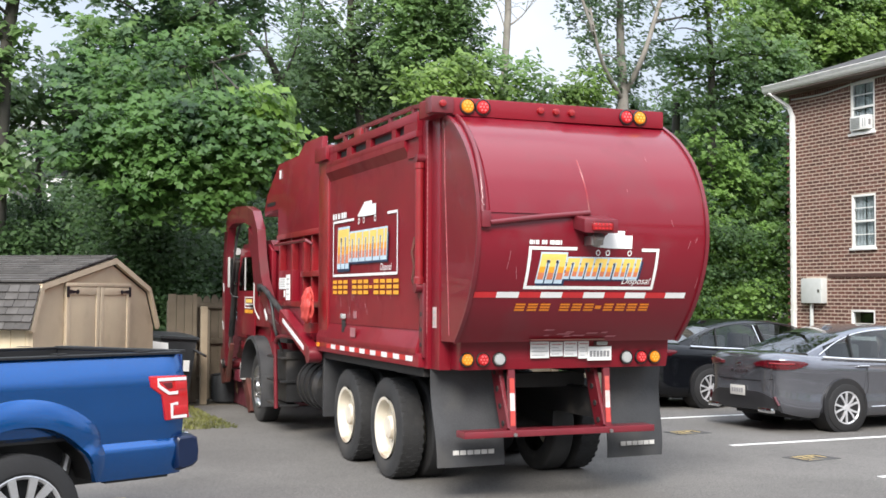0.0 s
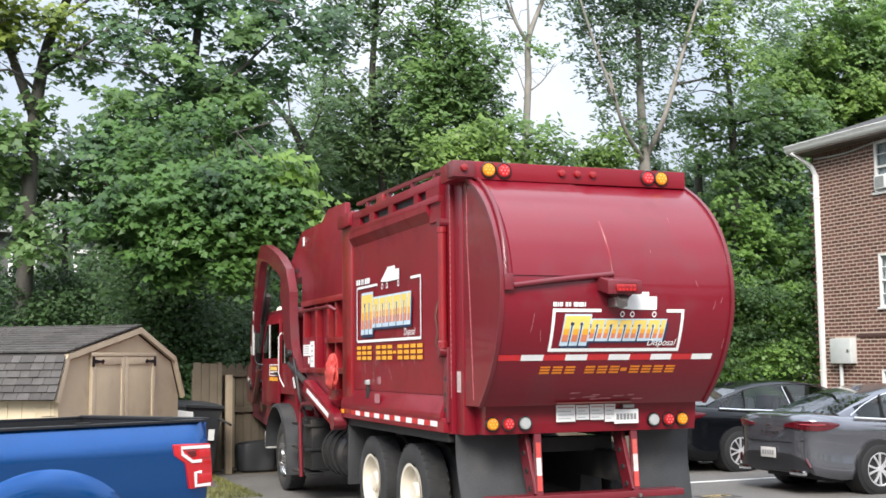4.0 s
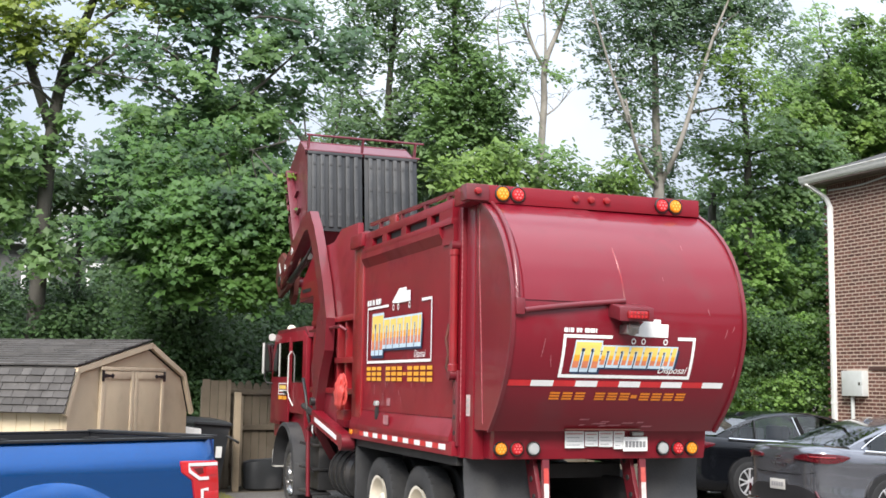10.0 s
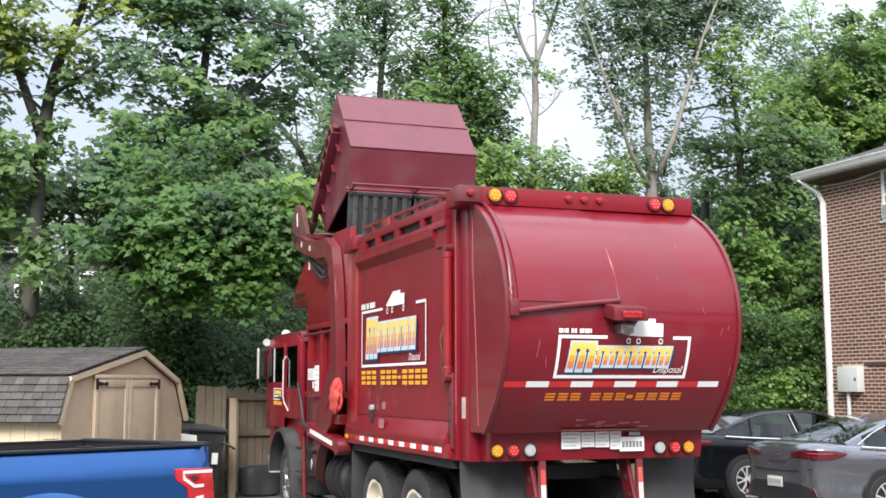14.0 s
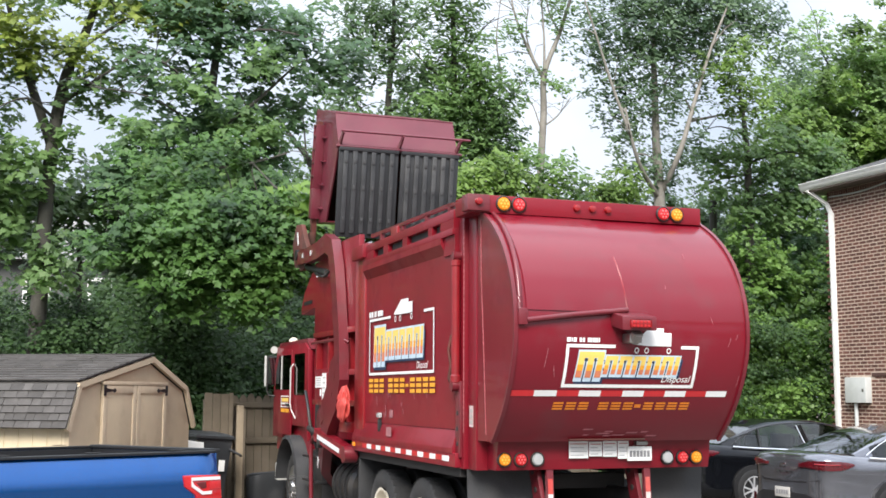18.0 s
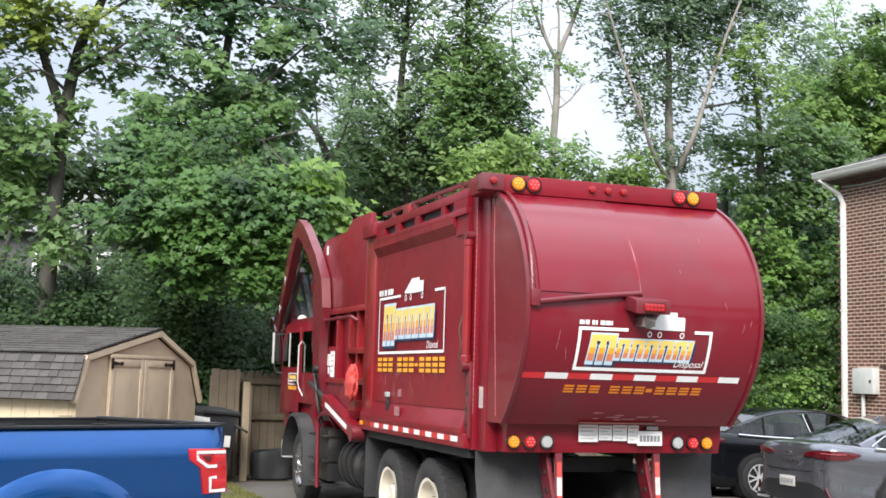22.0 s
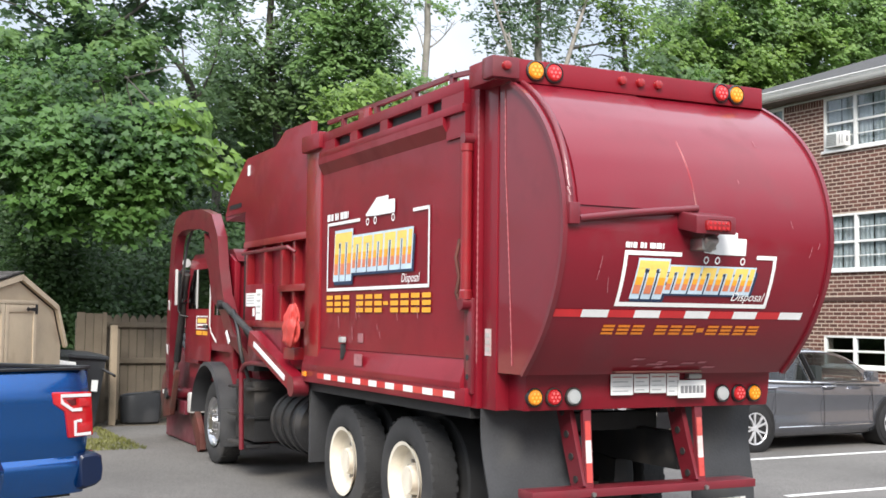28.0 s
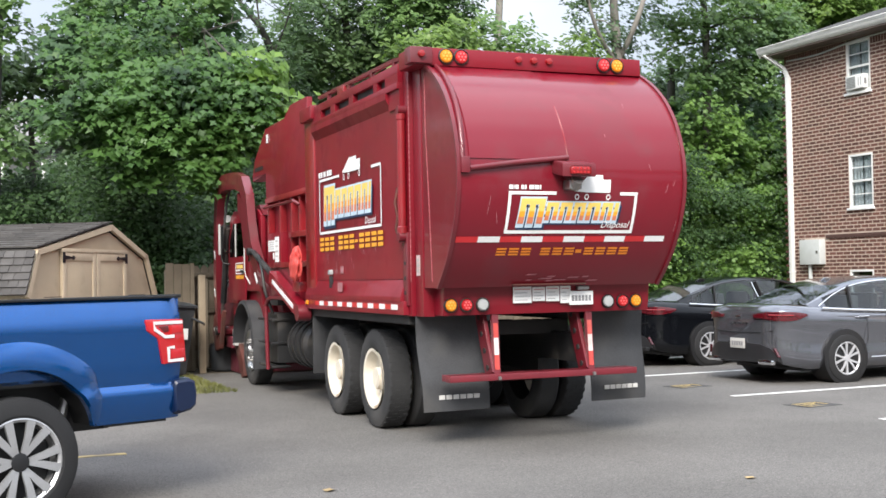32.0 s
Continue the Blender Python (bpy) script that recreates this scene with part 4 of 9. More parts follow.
def under(s):
    bm = B()
    lathe(bm, [(4.1, 0.05), (4.11, 0.26), (4.17, 0.3), (4.95, 0.3), (5.01, 0.26), (5.02, 0.05)], "y", 28, (s * 0.92, 0, 0.74))
    tank = part("fuel_tank", bm, BLACK, truck, "black round tank under the hopper")
    for y in (4.3, 4.55, 4.8):
        bm = B()
        lathe(bm, [(y, 0.3), (y, 0.322), (y + 0.06, 0.322), (y + 0.06, 0.3)], "y", 28, (s * 0.92, 0, 0.74))
        part("tank_strap", bm, STEEL if s > 0 else BLACK, tank)
    part("wheel_shield", box(B(), min(s * 0.6, s * 1.18), max(s * 0.6, s * 1.18), 3.82, 3.87, 0.42, 1.22, 0.006), FLAP, truck)
    bm = B()
    box(bm, min(s * 0.75, s * 1.15), max(s * 0.75, s * 1.15), 5.75, 6.5, 0.42, 1.1, 0.02)
    part("step_box", bm, BLACK, truck)
    for z in (0.36, 0.68, 1.0):
        part("step_tread", box(B(), min(s * 0.98, s * 1.24), max(s * 0.98, s * 1.24), 5.72, 6.52, z, z + 0.03, 0.005), BLACK, truck)
    bm = B()
    tube(bm, curve([(s * 1.27, 5.82, 0.34), (s * 1.28, 5.85, 1.1), (s * 1.28, 5.8, 1.25), (s * 1.27, 5.55, 1.32), (s * 1.2, 4.8, 1.31)], 5), 0.028, 8)
    part("grab_rail", bm, RED_WORN, truck)
    # rear mud flap
    x0, x1 = (-1.17, -0.5) if s < 0 else (0.62, 1.25)
    bm = B()
    rings = []
    for k in range(9):
        z = 1.2 - k * 0.11
        bend = 0.03 * math.sin(k * 0.7) - 0.016 * k * (1 if s < 0 else 0.4)
        rings.append([(x, 0.28 + bend + 0.02 * math.sin(x * 4 + k * 0.3), z) for x in np.linspace(x0, x1, 7)] + [(x, 0.295 + bend + 0.02 * math.sin(x * 4 + k * 0.3), z) for x in np.linspace(x1, x0, 7)])
    loft(bm, rings)
    f = part("mud_flap", bm, FLAP, truck, "bent black rubber mud flap")
    w = x1 - x0
    for k in range(6):
        u = x0 + w * (0.22 + k * 0.105)
        z = 0.43
        kk = (1.2 - z) / 0.11
        bend = 0.03 * math.sin(kk * 0.7) - 0.016 * kk * (1 if s < 0 else 0.4)
        part("flap_bar", box(B(), u, u + w * 0.085, 0.268 + bend + 0.02 * math.sin(u * 4 + kk * 0.3), 0.276 + bend + 0.02 * math.sin(u * 4 + kk * 0.3), z, z + 0.04), PALEGREY, f, "pale printed bar", smooth=0)
    # step leg
    xc = -0.58 if s < 0 else 0.4
    bm = B()
    beam(bm, [(xc - 0.02, 0.1, 1.22), (xc - 0.01, 0.02, 0.95), (xc, -0.08, 0.66)], 0.04, 0.16)
    leg = part("step_leg", bm, RED_WORN, truck)
    for k in range(4):
        q = Vector((xc - 0.018, 0.1, 1.18)).lerp(Vector((xc - 0.002, -0.06, 0.72)), k / 3)
        part("leg_hole", rod(B(), (q.x - 0.03, q.y, q.z), (q.x + 0.03, q.y, q.z), 0.026, 12), DARK, leg)
    bm = B()
    beam(bm, [(xc + 0.04, -0.08, 1.22), (xc + 0.03, -0.14, 0.66)], 0.065, 0.035)
    part("leg_brace", bm, RED_WORN, leg)
    top, low = Vector((xc + 0.04, -0.1, 1.22)), Vector((xc + 0.03, -0.16, 0.66))
    for f0, f1, m in ((0.16, 0.4, FADED_TAPE), (0.4, 0.68, WORN_TAPE), (0.68, 0.92, FADED_TAPE)):
        part("leg_tape", beam(B(), [top.lerp(low, f0), top.lerp(low, f1)], 0.045, 0.006), m, leg, smooth=0)
    part("leg_bolt", rod(B(), (xc + 0.03, -0.2, 0.63), (xc + 0.03, -0.22, 0.63), 0.018, 6), STEEL, leg)


both(under)
part("rear_step", box(B(), -1.04, 0.9, -0.2, 0.0, 0.61, 0.67, 0.008), RED_WORN, truck, "scuffed maroon rear step bar")

# cab


def cab_side(s):
    a, b = sorted((s * 1.08, s * 1.15))
    bm = B()
    prism(bm, [(6.65, 1.2), (6.65, 2.5), (6.9, 2.6), (8.75, 2.6), (8.95, 2.3), (9.0, 1.95), (9.0, 1.2), (8.3, 1.2), (8.15, 1.4), (6.8, 1.4)], "x", a, b, 0.01)
    part("cab_panel", bm, RED, truck)
    a, b = sorted((s * 1.15, s * 1.165))
    bm = B()
    prism(bm, [(7.65, 1.25), (7.65, 2.52), (8.65, 2.52), (8.85, 2.2), (8.9, 1.25)], "x", a, b, 0.004)
    door = part("cab_door", bm, RED, truck)
    a, b = sorted((s * 1.165, s * 1.17))
    bm = B()
    prism(bm, [(7.68, 1.93), (7.68, 2.45), (8.52, 2.45), (8.74, 2.2), (8.78, 1.93)], "x", a, b)
    part("door_window", bm, CABGLASS, door, smooth=0)
    part("door_handle", box(B(), min(s * 1.17, s * 1.2), max(s * 1.17, s * 1.2), 7.72, 7.9, 1.68, 1.72, 0.006), BLACK, door)
    for y0, y1, z0, z1, m_ in ((7.78, 8.34, 1.82, 1.835, WHITE), (7.84, 8.28, 1.745, 1.8, YELLOW), (7.8, 8.3, 1.705, 1.73, WHITE), (7.78, 8.36, 1.66, 1.675, WHITE), (7.78, 8.02, 1.585, 1.64, GOLD), (8.06, 8.34, 1.585, 1.64, GOLD), (8.335, 8.35, 1.66, 1.835, WHITE)):
        part("door_sign_bar", box(B(), min(s * 1.166, s * 1.169), max(s * 1.166, s * 1.169), y0, y1, z0, z1), m_, door, smooth=0)
    part("window_divider", box(B(), min(s * 1.168, s * 1.18), max(s * 1.168, s * 1.18), 8.3, 8.33, 1.93, 2.45), PALEGREY, door, smooth=0)
    a, b = sorted((s * 1.151, s * 1.156))
    part("rear_side_window", box(B(), a, b, 6.85, 7.5, 1.85, 2.45), CABGLASS, truck, smooth=0)
    # grab handle and mirror
    bm = B()
    tube(bm, [(s * 1.15, 7.4, 1.5), (s * 1.19, 7.5, 1.62), (s * 1.2, 7.55, 1.7), (s * 1.2, 7.55, 2.24), (s * 1.16, 7.55, 2.31)], 0.011, 8)
    part("grab_handle", bm, PALEGREY, truck, "pale upright grab handle")
    bm = B()
    tube(bm, [(s * 1.15, 8.8, 2.44), (s * 1.25, 8.88, 2.46), (s * 1.28, 8.9, 2.4), (s * 1.28, 8.9, 1.9), (s * 1.25, 8.88, 1.84), (s * 1.15, 8.82, 1.82)], 0.012, 8)
    arm_m = part("mirror_frame", bm, BLACK, truck, "bent black mirror frame")
    part("mirror", box(B(), min(s * 1.09, s * 1.285), max(s * 1.09, s * 1.285), 8.93, 9.02, 2.0, 2.45, 0.02), BLACK, arm_m)
    part("mirror_edge", box(B(), min(s * 1.286, s * 1.312), max(s * 1.286, s * 1.312), 8.92, 9.0, 1.98, 2.47, 0.01), PALEGREY, arm_m, "pale mirror edge")
    part("round_mirror", lathe(B(), [(8.93, 0.06), (8.95, 0.055), (8.985, 0.03), (8.99, 0.005)], "y", 18, (s * 1.17, 0, 2.56)), PALEGREY, arm_m, "small round convex mirror")
    part("mirror_glass", box(B(), min(s * 1.11, s * 1.27), max(s * 1.11, s * 1.27), 8.922, 8.929, 2.02, 2.43), mat("mirror_silver", (0.3, 0.31, 0.32), 0.05, 1.0, var=0.02), arm_m, smooth=0)
    # fender
    bm = B()
    rings = []
    for k in range(15):
        t = math.pi * (0.02 + 0.97 * k / 14)
        r0, r1 = 0.665, 0.715
        rings.append([(s * 0.8, 7.41 + r0 * math.cos(t), 0.55 + r0 * math.sin(t)), (s * 1.29, 7.41 + r0 * math.cos(t), 0.55 + r0 * math.sin(t)), (s * 1.27, 7.41 + r1 * math.cos(t), 0.55 + r1 * math.sin(t)), (s * 0.8, 7.41 + r1 * math.cos(t), 0.55 + r1 * math.sin(t))])
    loft(bm, rings)
    part("front_fender", bm, FLAP, truck, "black rubber wheel arch")
    part("fender_flap", box(B(), min(s * 0.8, s * 1.28), max(s * 0.8, s * 1.28), 6.66, 6.7, 0.28, 0.72, 0.006), FLAP, truck)
    part("headlamp_box", box(B(), min(s * 0.8, s * 1.09), max(s * 0.8, s * 1.09), 8.9, 9.06, 0.5, 0.78, 0.03), PALEGREY, truck, "pale bumper corner")


both(cab_side)
bm = B()
prism(bm, [(6.7, 1.0), (6.7, 2.5), (6.9, 2.62), (8.75, 2.62), (8.93, 2.3), (8.98, 1.95), (8.98, 1.0)], "x", -1.08, 1.08)
part("cab_shell", bm, RED, truck)
bm = B()
prism(bm, [(6.62, 2.5), (6.85, 2.66), (8.7, 2.66), (8.9, 2.56), (8.8, 2.52), (6.75, 2.48)], "x", -1.12, 1.12, 0.01)
part("cab_roof", bm, RED_WORN, truck)
part("windscreen", box(B(), -1.0, 1.0, 8.99, 9.0, 1.95, 2.3), CABGLASS, truck, smooth=0)
bm = B()
lathe(bm, [(2.62, 0.07), (2.66, 0.075), (2.7, 0.065), (2.73, 0.03)], "z", 16, (-1.02, 8.2, 0))
part("roof_beacon", bm, CREAM, truck, "pale roof beacon")
part("front_bumper", box(B(), -0.9, 0.9, 9.0, 9.12, 0.45, 0.8, 0.03), BLACK, truck)

# lift-arm cylinder along the side, swinging on its rear pin
PUSH_AT, PUSH = (3.92, 1.154), []


def push_rod(s):
    go = lambda d, x: (s * x, d * 0.954, d * 0.299)
    bm = B()
    beam(bm, [go(0, 1.27), go(1.5, 1.29)], 0.13, 0.16)
    c = part("arm_cylinder", bm, RED, truck, "maroon arm cylinder")
    c.matrix_basis = pose(0, *PUSH_AT)
    bm = B()
    beam(bm, [go(0.24, 1.345), go(1.3, 1.358)], 0.006, 0.055)
    part("white_tape", bm, REFLECT_WHITE, c, smooth=0)
    part("cylinder_eye", rod(B(), (s * 1.2, 0, 0), (s * 1.36, 0, 0), 0.1, 16), RED_WORN, c)
    inner = part("cylinder_rod", rod(B(), go(1.3, 1.28), go(2.72, 1.3), 0.04, 12), BLACK, c)
    PUSH.append((c, inner))
    bm = B()
    tube(bm, curve([(s * 1.3, 6.15, 1.9), (s * 1.32, 5.9, 1.7), (s * 1.3, 5.8, 1.4), (s * 1.2, 5.8, 1.1)], 5), 0.022, 8)
    part("arm_hose", bm, BLACK, truck)


both(push_rod)

# wheels


def tyre_mesh(r, w, tread, seg=44):
    bm = B()
    h = w / 2
    lathe(bm, [(-h * 0.82, r * 0.6), (-h, r * 0.72), (-h * 0.98, r * 0.86), (-h * 0.86, r * 0.965), (-h * 0.72, r * 0.995), (h * 0.72, r * 0.995), (h * 0.86, r * 0.965), (h * 0.98, r * 0.86), (h, r * 0.72), (h * 0.82, r * 0.6)], "x", seg)
    if tread:
        for k in range(tread):
            a = 2 * math.pi * k / tread
            m = Matrix.Rotation(a, 4, "X")
            for x0, x1, da in ((-h * 0.84, -h * 0.45, 0), (-h * 0.38, -h * 0.03, 0.5), (h * 0.03, h * 0.38, 0), (h * 0.45, h * 0.84, 0.5)):
                mm = Matrix.Rotation(a + da * 2 * math.pi / tread, 4, "X")
                box(bm, x0, x1, -r * 0.045, r * 0.045, r * 0.985, r * 0.999, 0, mm)
    return bm


def truck_wheel(x, y, s, outer, rim_m, dished, tread):
    w = new("wheel")
    w.parent = truck
    w.matrix_basis = pose(x, y, 0.515)
    part("tyre", tyre_mesh(0.515, 0.27, tread), RUBBER, w)
    bm = B()
    d = s  # outward
    if dished:  # deep rear rim
        lathe(bm, [(d * 0.12, 0.3), (d * 0.135, 0.315), (d * 0.13, 0.285), (d * 0.02, 0.265), (-d * 0.02, 0.2), (-d * 0.02, 0.13), (d * 0.06, 0.12), (d * 0.1, 0.11), (d * 0.1, 0.02)], "x", 32)
    else:
        lathe(bm, [(d * 0.12, 0.3), (d * 0.13, 0.31), (d * 0.1, 0.28), (d * 0.06, 0.27), (d * 0.1, 0.2), (d * 0.12, 0.17), (d * 0.12, 0.11), (d * 0.17, 0.1), (d * 0.18, 0.02)], "x", 32)
    part("rim", bm, rim_m, w)
    px = d * (-0.015 if dished else 0.115)
    if outer:
        nut = B()
        rod(nut, (px, 0, 0), (px + d * 0.05, 0, 0), 0.016, 6)
        first = part("wheel_nut", nut, STEEL, w)
        first.location = (0, 0.155, 0)
        for k in range(1, 10):
            q = 2 * math.pi * k / 10
            more = new("wheel_nut", first.data)
            more.parent = w
            more.location = (0, 0.155 * math.cos(q), 0.155 * math.sin(q))
    return w


wheels = []
for s in (-1, 1):
    for y in (1.71, 3.08):
        wheels.append(truck_wheel(s * 1.0, y, s, True, CREAM, True, 34))
        wheels.append(truck_wheel(s * 0.68, y, s, False, CREAM, False, 0))
    wheels.append(truck_wheel(s * 1.03, 7.41, s, True, SILVER, False, 30))

# lift arms, turning on a pivot behind the cab
PIVOT = (6.37, 0.61)
arms = new("lift_arms")
arms.parent = truck
arms.matrix_basis = pose(0, *PIVOT)


def arm(s):
    rel = [(6.37, 0.61), (6.3, 1.2), (6.4, 1.6), (6.66, 2.05), (6.8, 2.4), (6.9, 2.74), (7.14, 2.98), (7.62, 3.07), (8.2, 3.1), (8.56, 3.1), (8.88, 3.04), (9.04, 2.82), (9.13, 2.4), (9.38, 1.65), (9.58, 1.15), (9.74, 0.72)]
    xs = [0.78, 0.92, 1.2, 1.265] + [1.275] * 9 + [1.24, 1.19, 1.14]
    bm = B()
    beam(bm, [(s * x, y - PIVOT[0], z - PIVOT[1]) for x, (y, z) in zip(xs, rel)], 0.12, [0.26, 0.28, 0.27, 0.26, 0.26, 0.26, 0.25, 0.25, 0.25, 0.25, 0.26, 0.25, 0.23, 0.21, 0.21, 0.18])
    a = part("lift_arm", bm, RED_WORN, arms, "maroon gooseneck lift arm")
    part("pivot_boss", rod(B(), (s * 0.7, 0, 0), (s * 0.86, 0, 0), 0.15, 20), BLACK, a)
    part("rod_lug", rod(B(), (s * 1.2, 0.22, 1.36), (s * 1.37, 0.22, 1.36), 0.055, 16), BLACK, a)
    for x, (y0, z0), (y1, z1) in ((1.326, (9.25, 2.04), (9.3, 1.9)), (1.286, (9.48, 1.42), (9.53, 1.3))):
        part("arm_tape", beam(B(), [(s * x, y0 - PIVOT[0], z0 - PIVOT[1]), (s * (x - (0.018 if y0 > 9 else 0)), y1 - PIVOT[0], z1 - PIVOT[1])], 0.006, 0.07), REFLECT_WHITE, a, smooth=0)
    part("arm_tape", beam(B(), [(s * 1.27, 6.41 - PIVOT[0], 1.52 - PIVOT[1]), (s * 1.29, 6.48 - PIVOT[0], 1.66 - PIVOT[1])], 0.006, 0.07), REFLECT_WHITE, a, smooth=0)
    # gusset in the bend over the cab, and the knuckle that carries the fork
    x0, x1 = sorted((s * 1.24, s * 1.31))
    part("arm_gusset", prism(B(), [(y - PIVOT[0], z - PIVOT[1]) for y, z in ((6.85, 1.95), (6.93, 2.4), (7.15, 2.72), (7.5, 2.88), (7.48, 2.62), (7.25, 2.4), (7.1, 2.05))], "x", x0, x1), RED_WORN, a)
    part("knuckle_plate", prism(B(), [(y - PIVOT[0], z - PIVOT[1]) for y, z in ((9.44, 1.05), (9.72, 1.2), (10.2, 0.95), (10.32, 0.66), (10.12, 0.36), (9.72, 0.42))], "x", *sorted((s * 1.1, s * 1.17)), 0.01), RUST, a, "worn steel fork knuckle")
    part("knuckle_pin", rod(B(), (s * 1.06, 9.8 - PIVOT[0], 0.72 - PIVOT[1]), (s * 1.22, 9.8 - PIVOT[0], 0.72 - PIVOT[1]), 0.08, 14), BLACK, a)
    part("knuckle_tape", box(B(), *sorted((s * 1.172, s * 1.176)), 9.96 - PIVOT[0], 10.16 - PIVOT[0], 0.7 - PIVOT[1], 0.76 - PIVOT[1]), REFLECT_WHITE, a, smooth=0)
    part("tilt_cylinder", rod(B(), (s * 1.2, 8.8 - PIVOT[0], 2.4 - PIVOT[1]), (s * 1.16, 9.4 - PIVOT[0], 1.2 - PIVOT[1]), 0.05, 14), BLACK, a)
    part("tilt_rod", rod(B(), (s * 1.16, 9.4 - PIVOT[0], 1.2 - PIVOT[1]), (s * 1.15, 9.72 - PIVOT[0], 0.78 - PIVOT[1]), 0.03, 12), STEEL, a)
    part("tilt_hose", tube(B(), curve([(s * 1.22, 8.4 - PIVOT[0], 3.02 - PIVOT[1]), (s * 1.22, 8.7 - PIVOT[0], 2.8 - PIVOT[1]), (s * 1.26, 8.75 - PIVOT[0], 2.4 - PIVOT[1]), (s * 1.24, 9.0 - PIVOT[0], 1.9 - PIVOT[1])], 5), 0.018, 8), BLACK, a)


both(arm)
part("arm_cross_tube", rod(B(), (-1.14, 9.8 - PIVOT[0], 0.72 - PIVOT[1]), (1.14, 9.8 - PIVOT[0], 0.72 - PIVOT[1]), 0.08, 16), RED_WORN, arms)

# container that the arms lift
container = thing("steel_container", "maroon steel front-load waste container with two black plastic lids", "container")
PROF = [(0.0, 0.0), (1.75, 0.0), (1.67, 1.16), (1.19, 1.47), (0.08, 1.0)]  # ahead, up
HW = 0.9
DULLRED = mat("dull_purple_maroon_paint", (0.13, 0.018, 0.031), 0.42, var=0.22, scale=2.2, bump=0.12, coat=0.25, dirt=(0.12, 0.035, 0.042, 0.65, 0.5))
wall = 0.02
for s in (-1, 1):
    part("side_wall", prism(B(), PROF, "x", min(s * HW, s * (HW - wall)), max(s * HW, s * (HW - wall))), DULLRED, container)
for name, a, b in (("bottom", 0, 1), ("far_wall", 1, 2), ("sloped_wall", 2, 3), ("near_wall", 4, 0)):
    p, q = Vector(PROF[a]), Vector(PROF[b])
    d = (q - p).normalized()
    nin = Vector((-d.y, d.x)) * wall
    bm = B()
    prism(bm, [tuple(p), tuple(q), tuple(q + nin), tuple(p + nin)], "x", -HW + wall, HW - wall)
    part(name, bm, RUST if name == "bottom" else DULLRED, container)
p = PROF[3]
part("rim_bar", box(B(), -HW - 0.03, HW + 0.03, p[0] - 0.03, p[0] + 0.03, p[1] - 0.03, p[1] + 0.03, 0.006), DULLRED, container)
for s in (-1, 0, 1):  # stand-off bar that stops the lids
    x = s * (HW - 0.02)
    part("bar_bracket", prism(B(), [(p[0] - 0.03, p[1]), (p[0] + 0.19, p[1] + 0.19), (p[0] + 0.24, p[1] + 0.15), (p[0] + 0.07, p[1] - 0.04)], "x", x - 0.012, x + 0.012), DULLRED, container, smooth=0)
part("lid_stop_bar", rod(B(), (-HW - 0.02, p[0] + 0.215, p[1] + 0.17), (HW + 0.12, p[0] + 0.215, p[1] + 0.17), 0.018, 10), DULLRED, container, "thin maroon lid stop bar")
part("edge_bead", rod(B(), (-HW, PROF[2][0], PROF[2][1]), (HW, PROF[2][0], PROF[2][1]), 0.012, 10), DULLRED, container)
part("weld_bead", rod(B(), (-HW, 1.715, 0.58), (HW, 1.715, 0.58), 0.01, 8), DULLRED, container)
for s in (-1, 1):
    x0, x1 = sorted((s * HW, s * (HW + 0.13)))
    sleeve = part("fork_sleeve", box(B(), x0, x1, 0.1, 0.55, 0.42, 0.6, 0.008), DULLRED, container)
    for z in (0.42, 0.575):
        part("sleeve_rail", box(B(), x0, x1, 0.55, 1.5, z, z + 0.025, 0.004), DULLRED, sleeve)
    for y in (0.72, 0.92, 1.12, 1.32, 1.475):
        part("sleeve_rung", box(B(), x1 - 0.025 if s > 0 else x0, x1 if s > 0 else x0 + 0.025, y, y + 0.03, 0.445, 0.575, 0.004), RUST, sleeve)
    for y in (0.25, 0.6, 0.95, 1.3):
        part("side_rib", box(B(), min(s * HW, s * (HW + 0.04)), max(s * HW, s * (HW + 0.04)), y, y + 0.025, 0.6, 0.78, 0.004), DULLRED, container)
    x0, x1 = sorted((s * (HW + 0.04), s * (HW + 0.12)))
    part("fork_bracket", prism(B(), [(-0.74, 0.02), (-0.6, -0.03), (-0.48, 0.08), (-0.12, 0.44), (-0.1, 0.56), (-0.34, 0.58), (-0.7, 0.24)], "x", x0, x1, 0.008), RUST, container, "worn steel fork bracket")
    bm = B()
    beam(bm, [(s * (HW + 0.06), -0.25, 0.5), (s * (HW + 0.06), 1.55, 0.5)], 0.07, 0.1)
    part("fork", bm, RUST, container, "worn steel lifting fork")
RIBBED = mat("scuffed_lid_rib", (0.042, 0.044, 0.047), 0.5, var=0.35, scale=7, dirt=(0.1, 0.1, 0.1, 0.6, 0.54))
LIDS = []
LID_WAY = (Vector(PROF[4]) - Vector(PROF[3]))
LID_LEN = LID_WAY.length + 0.08
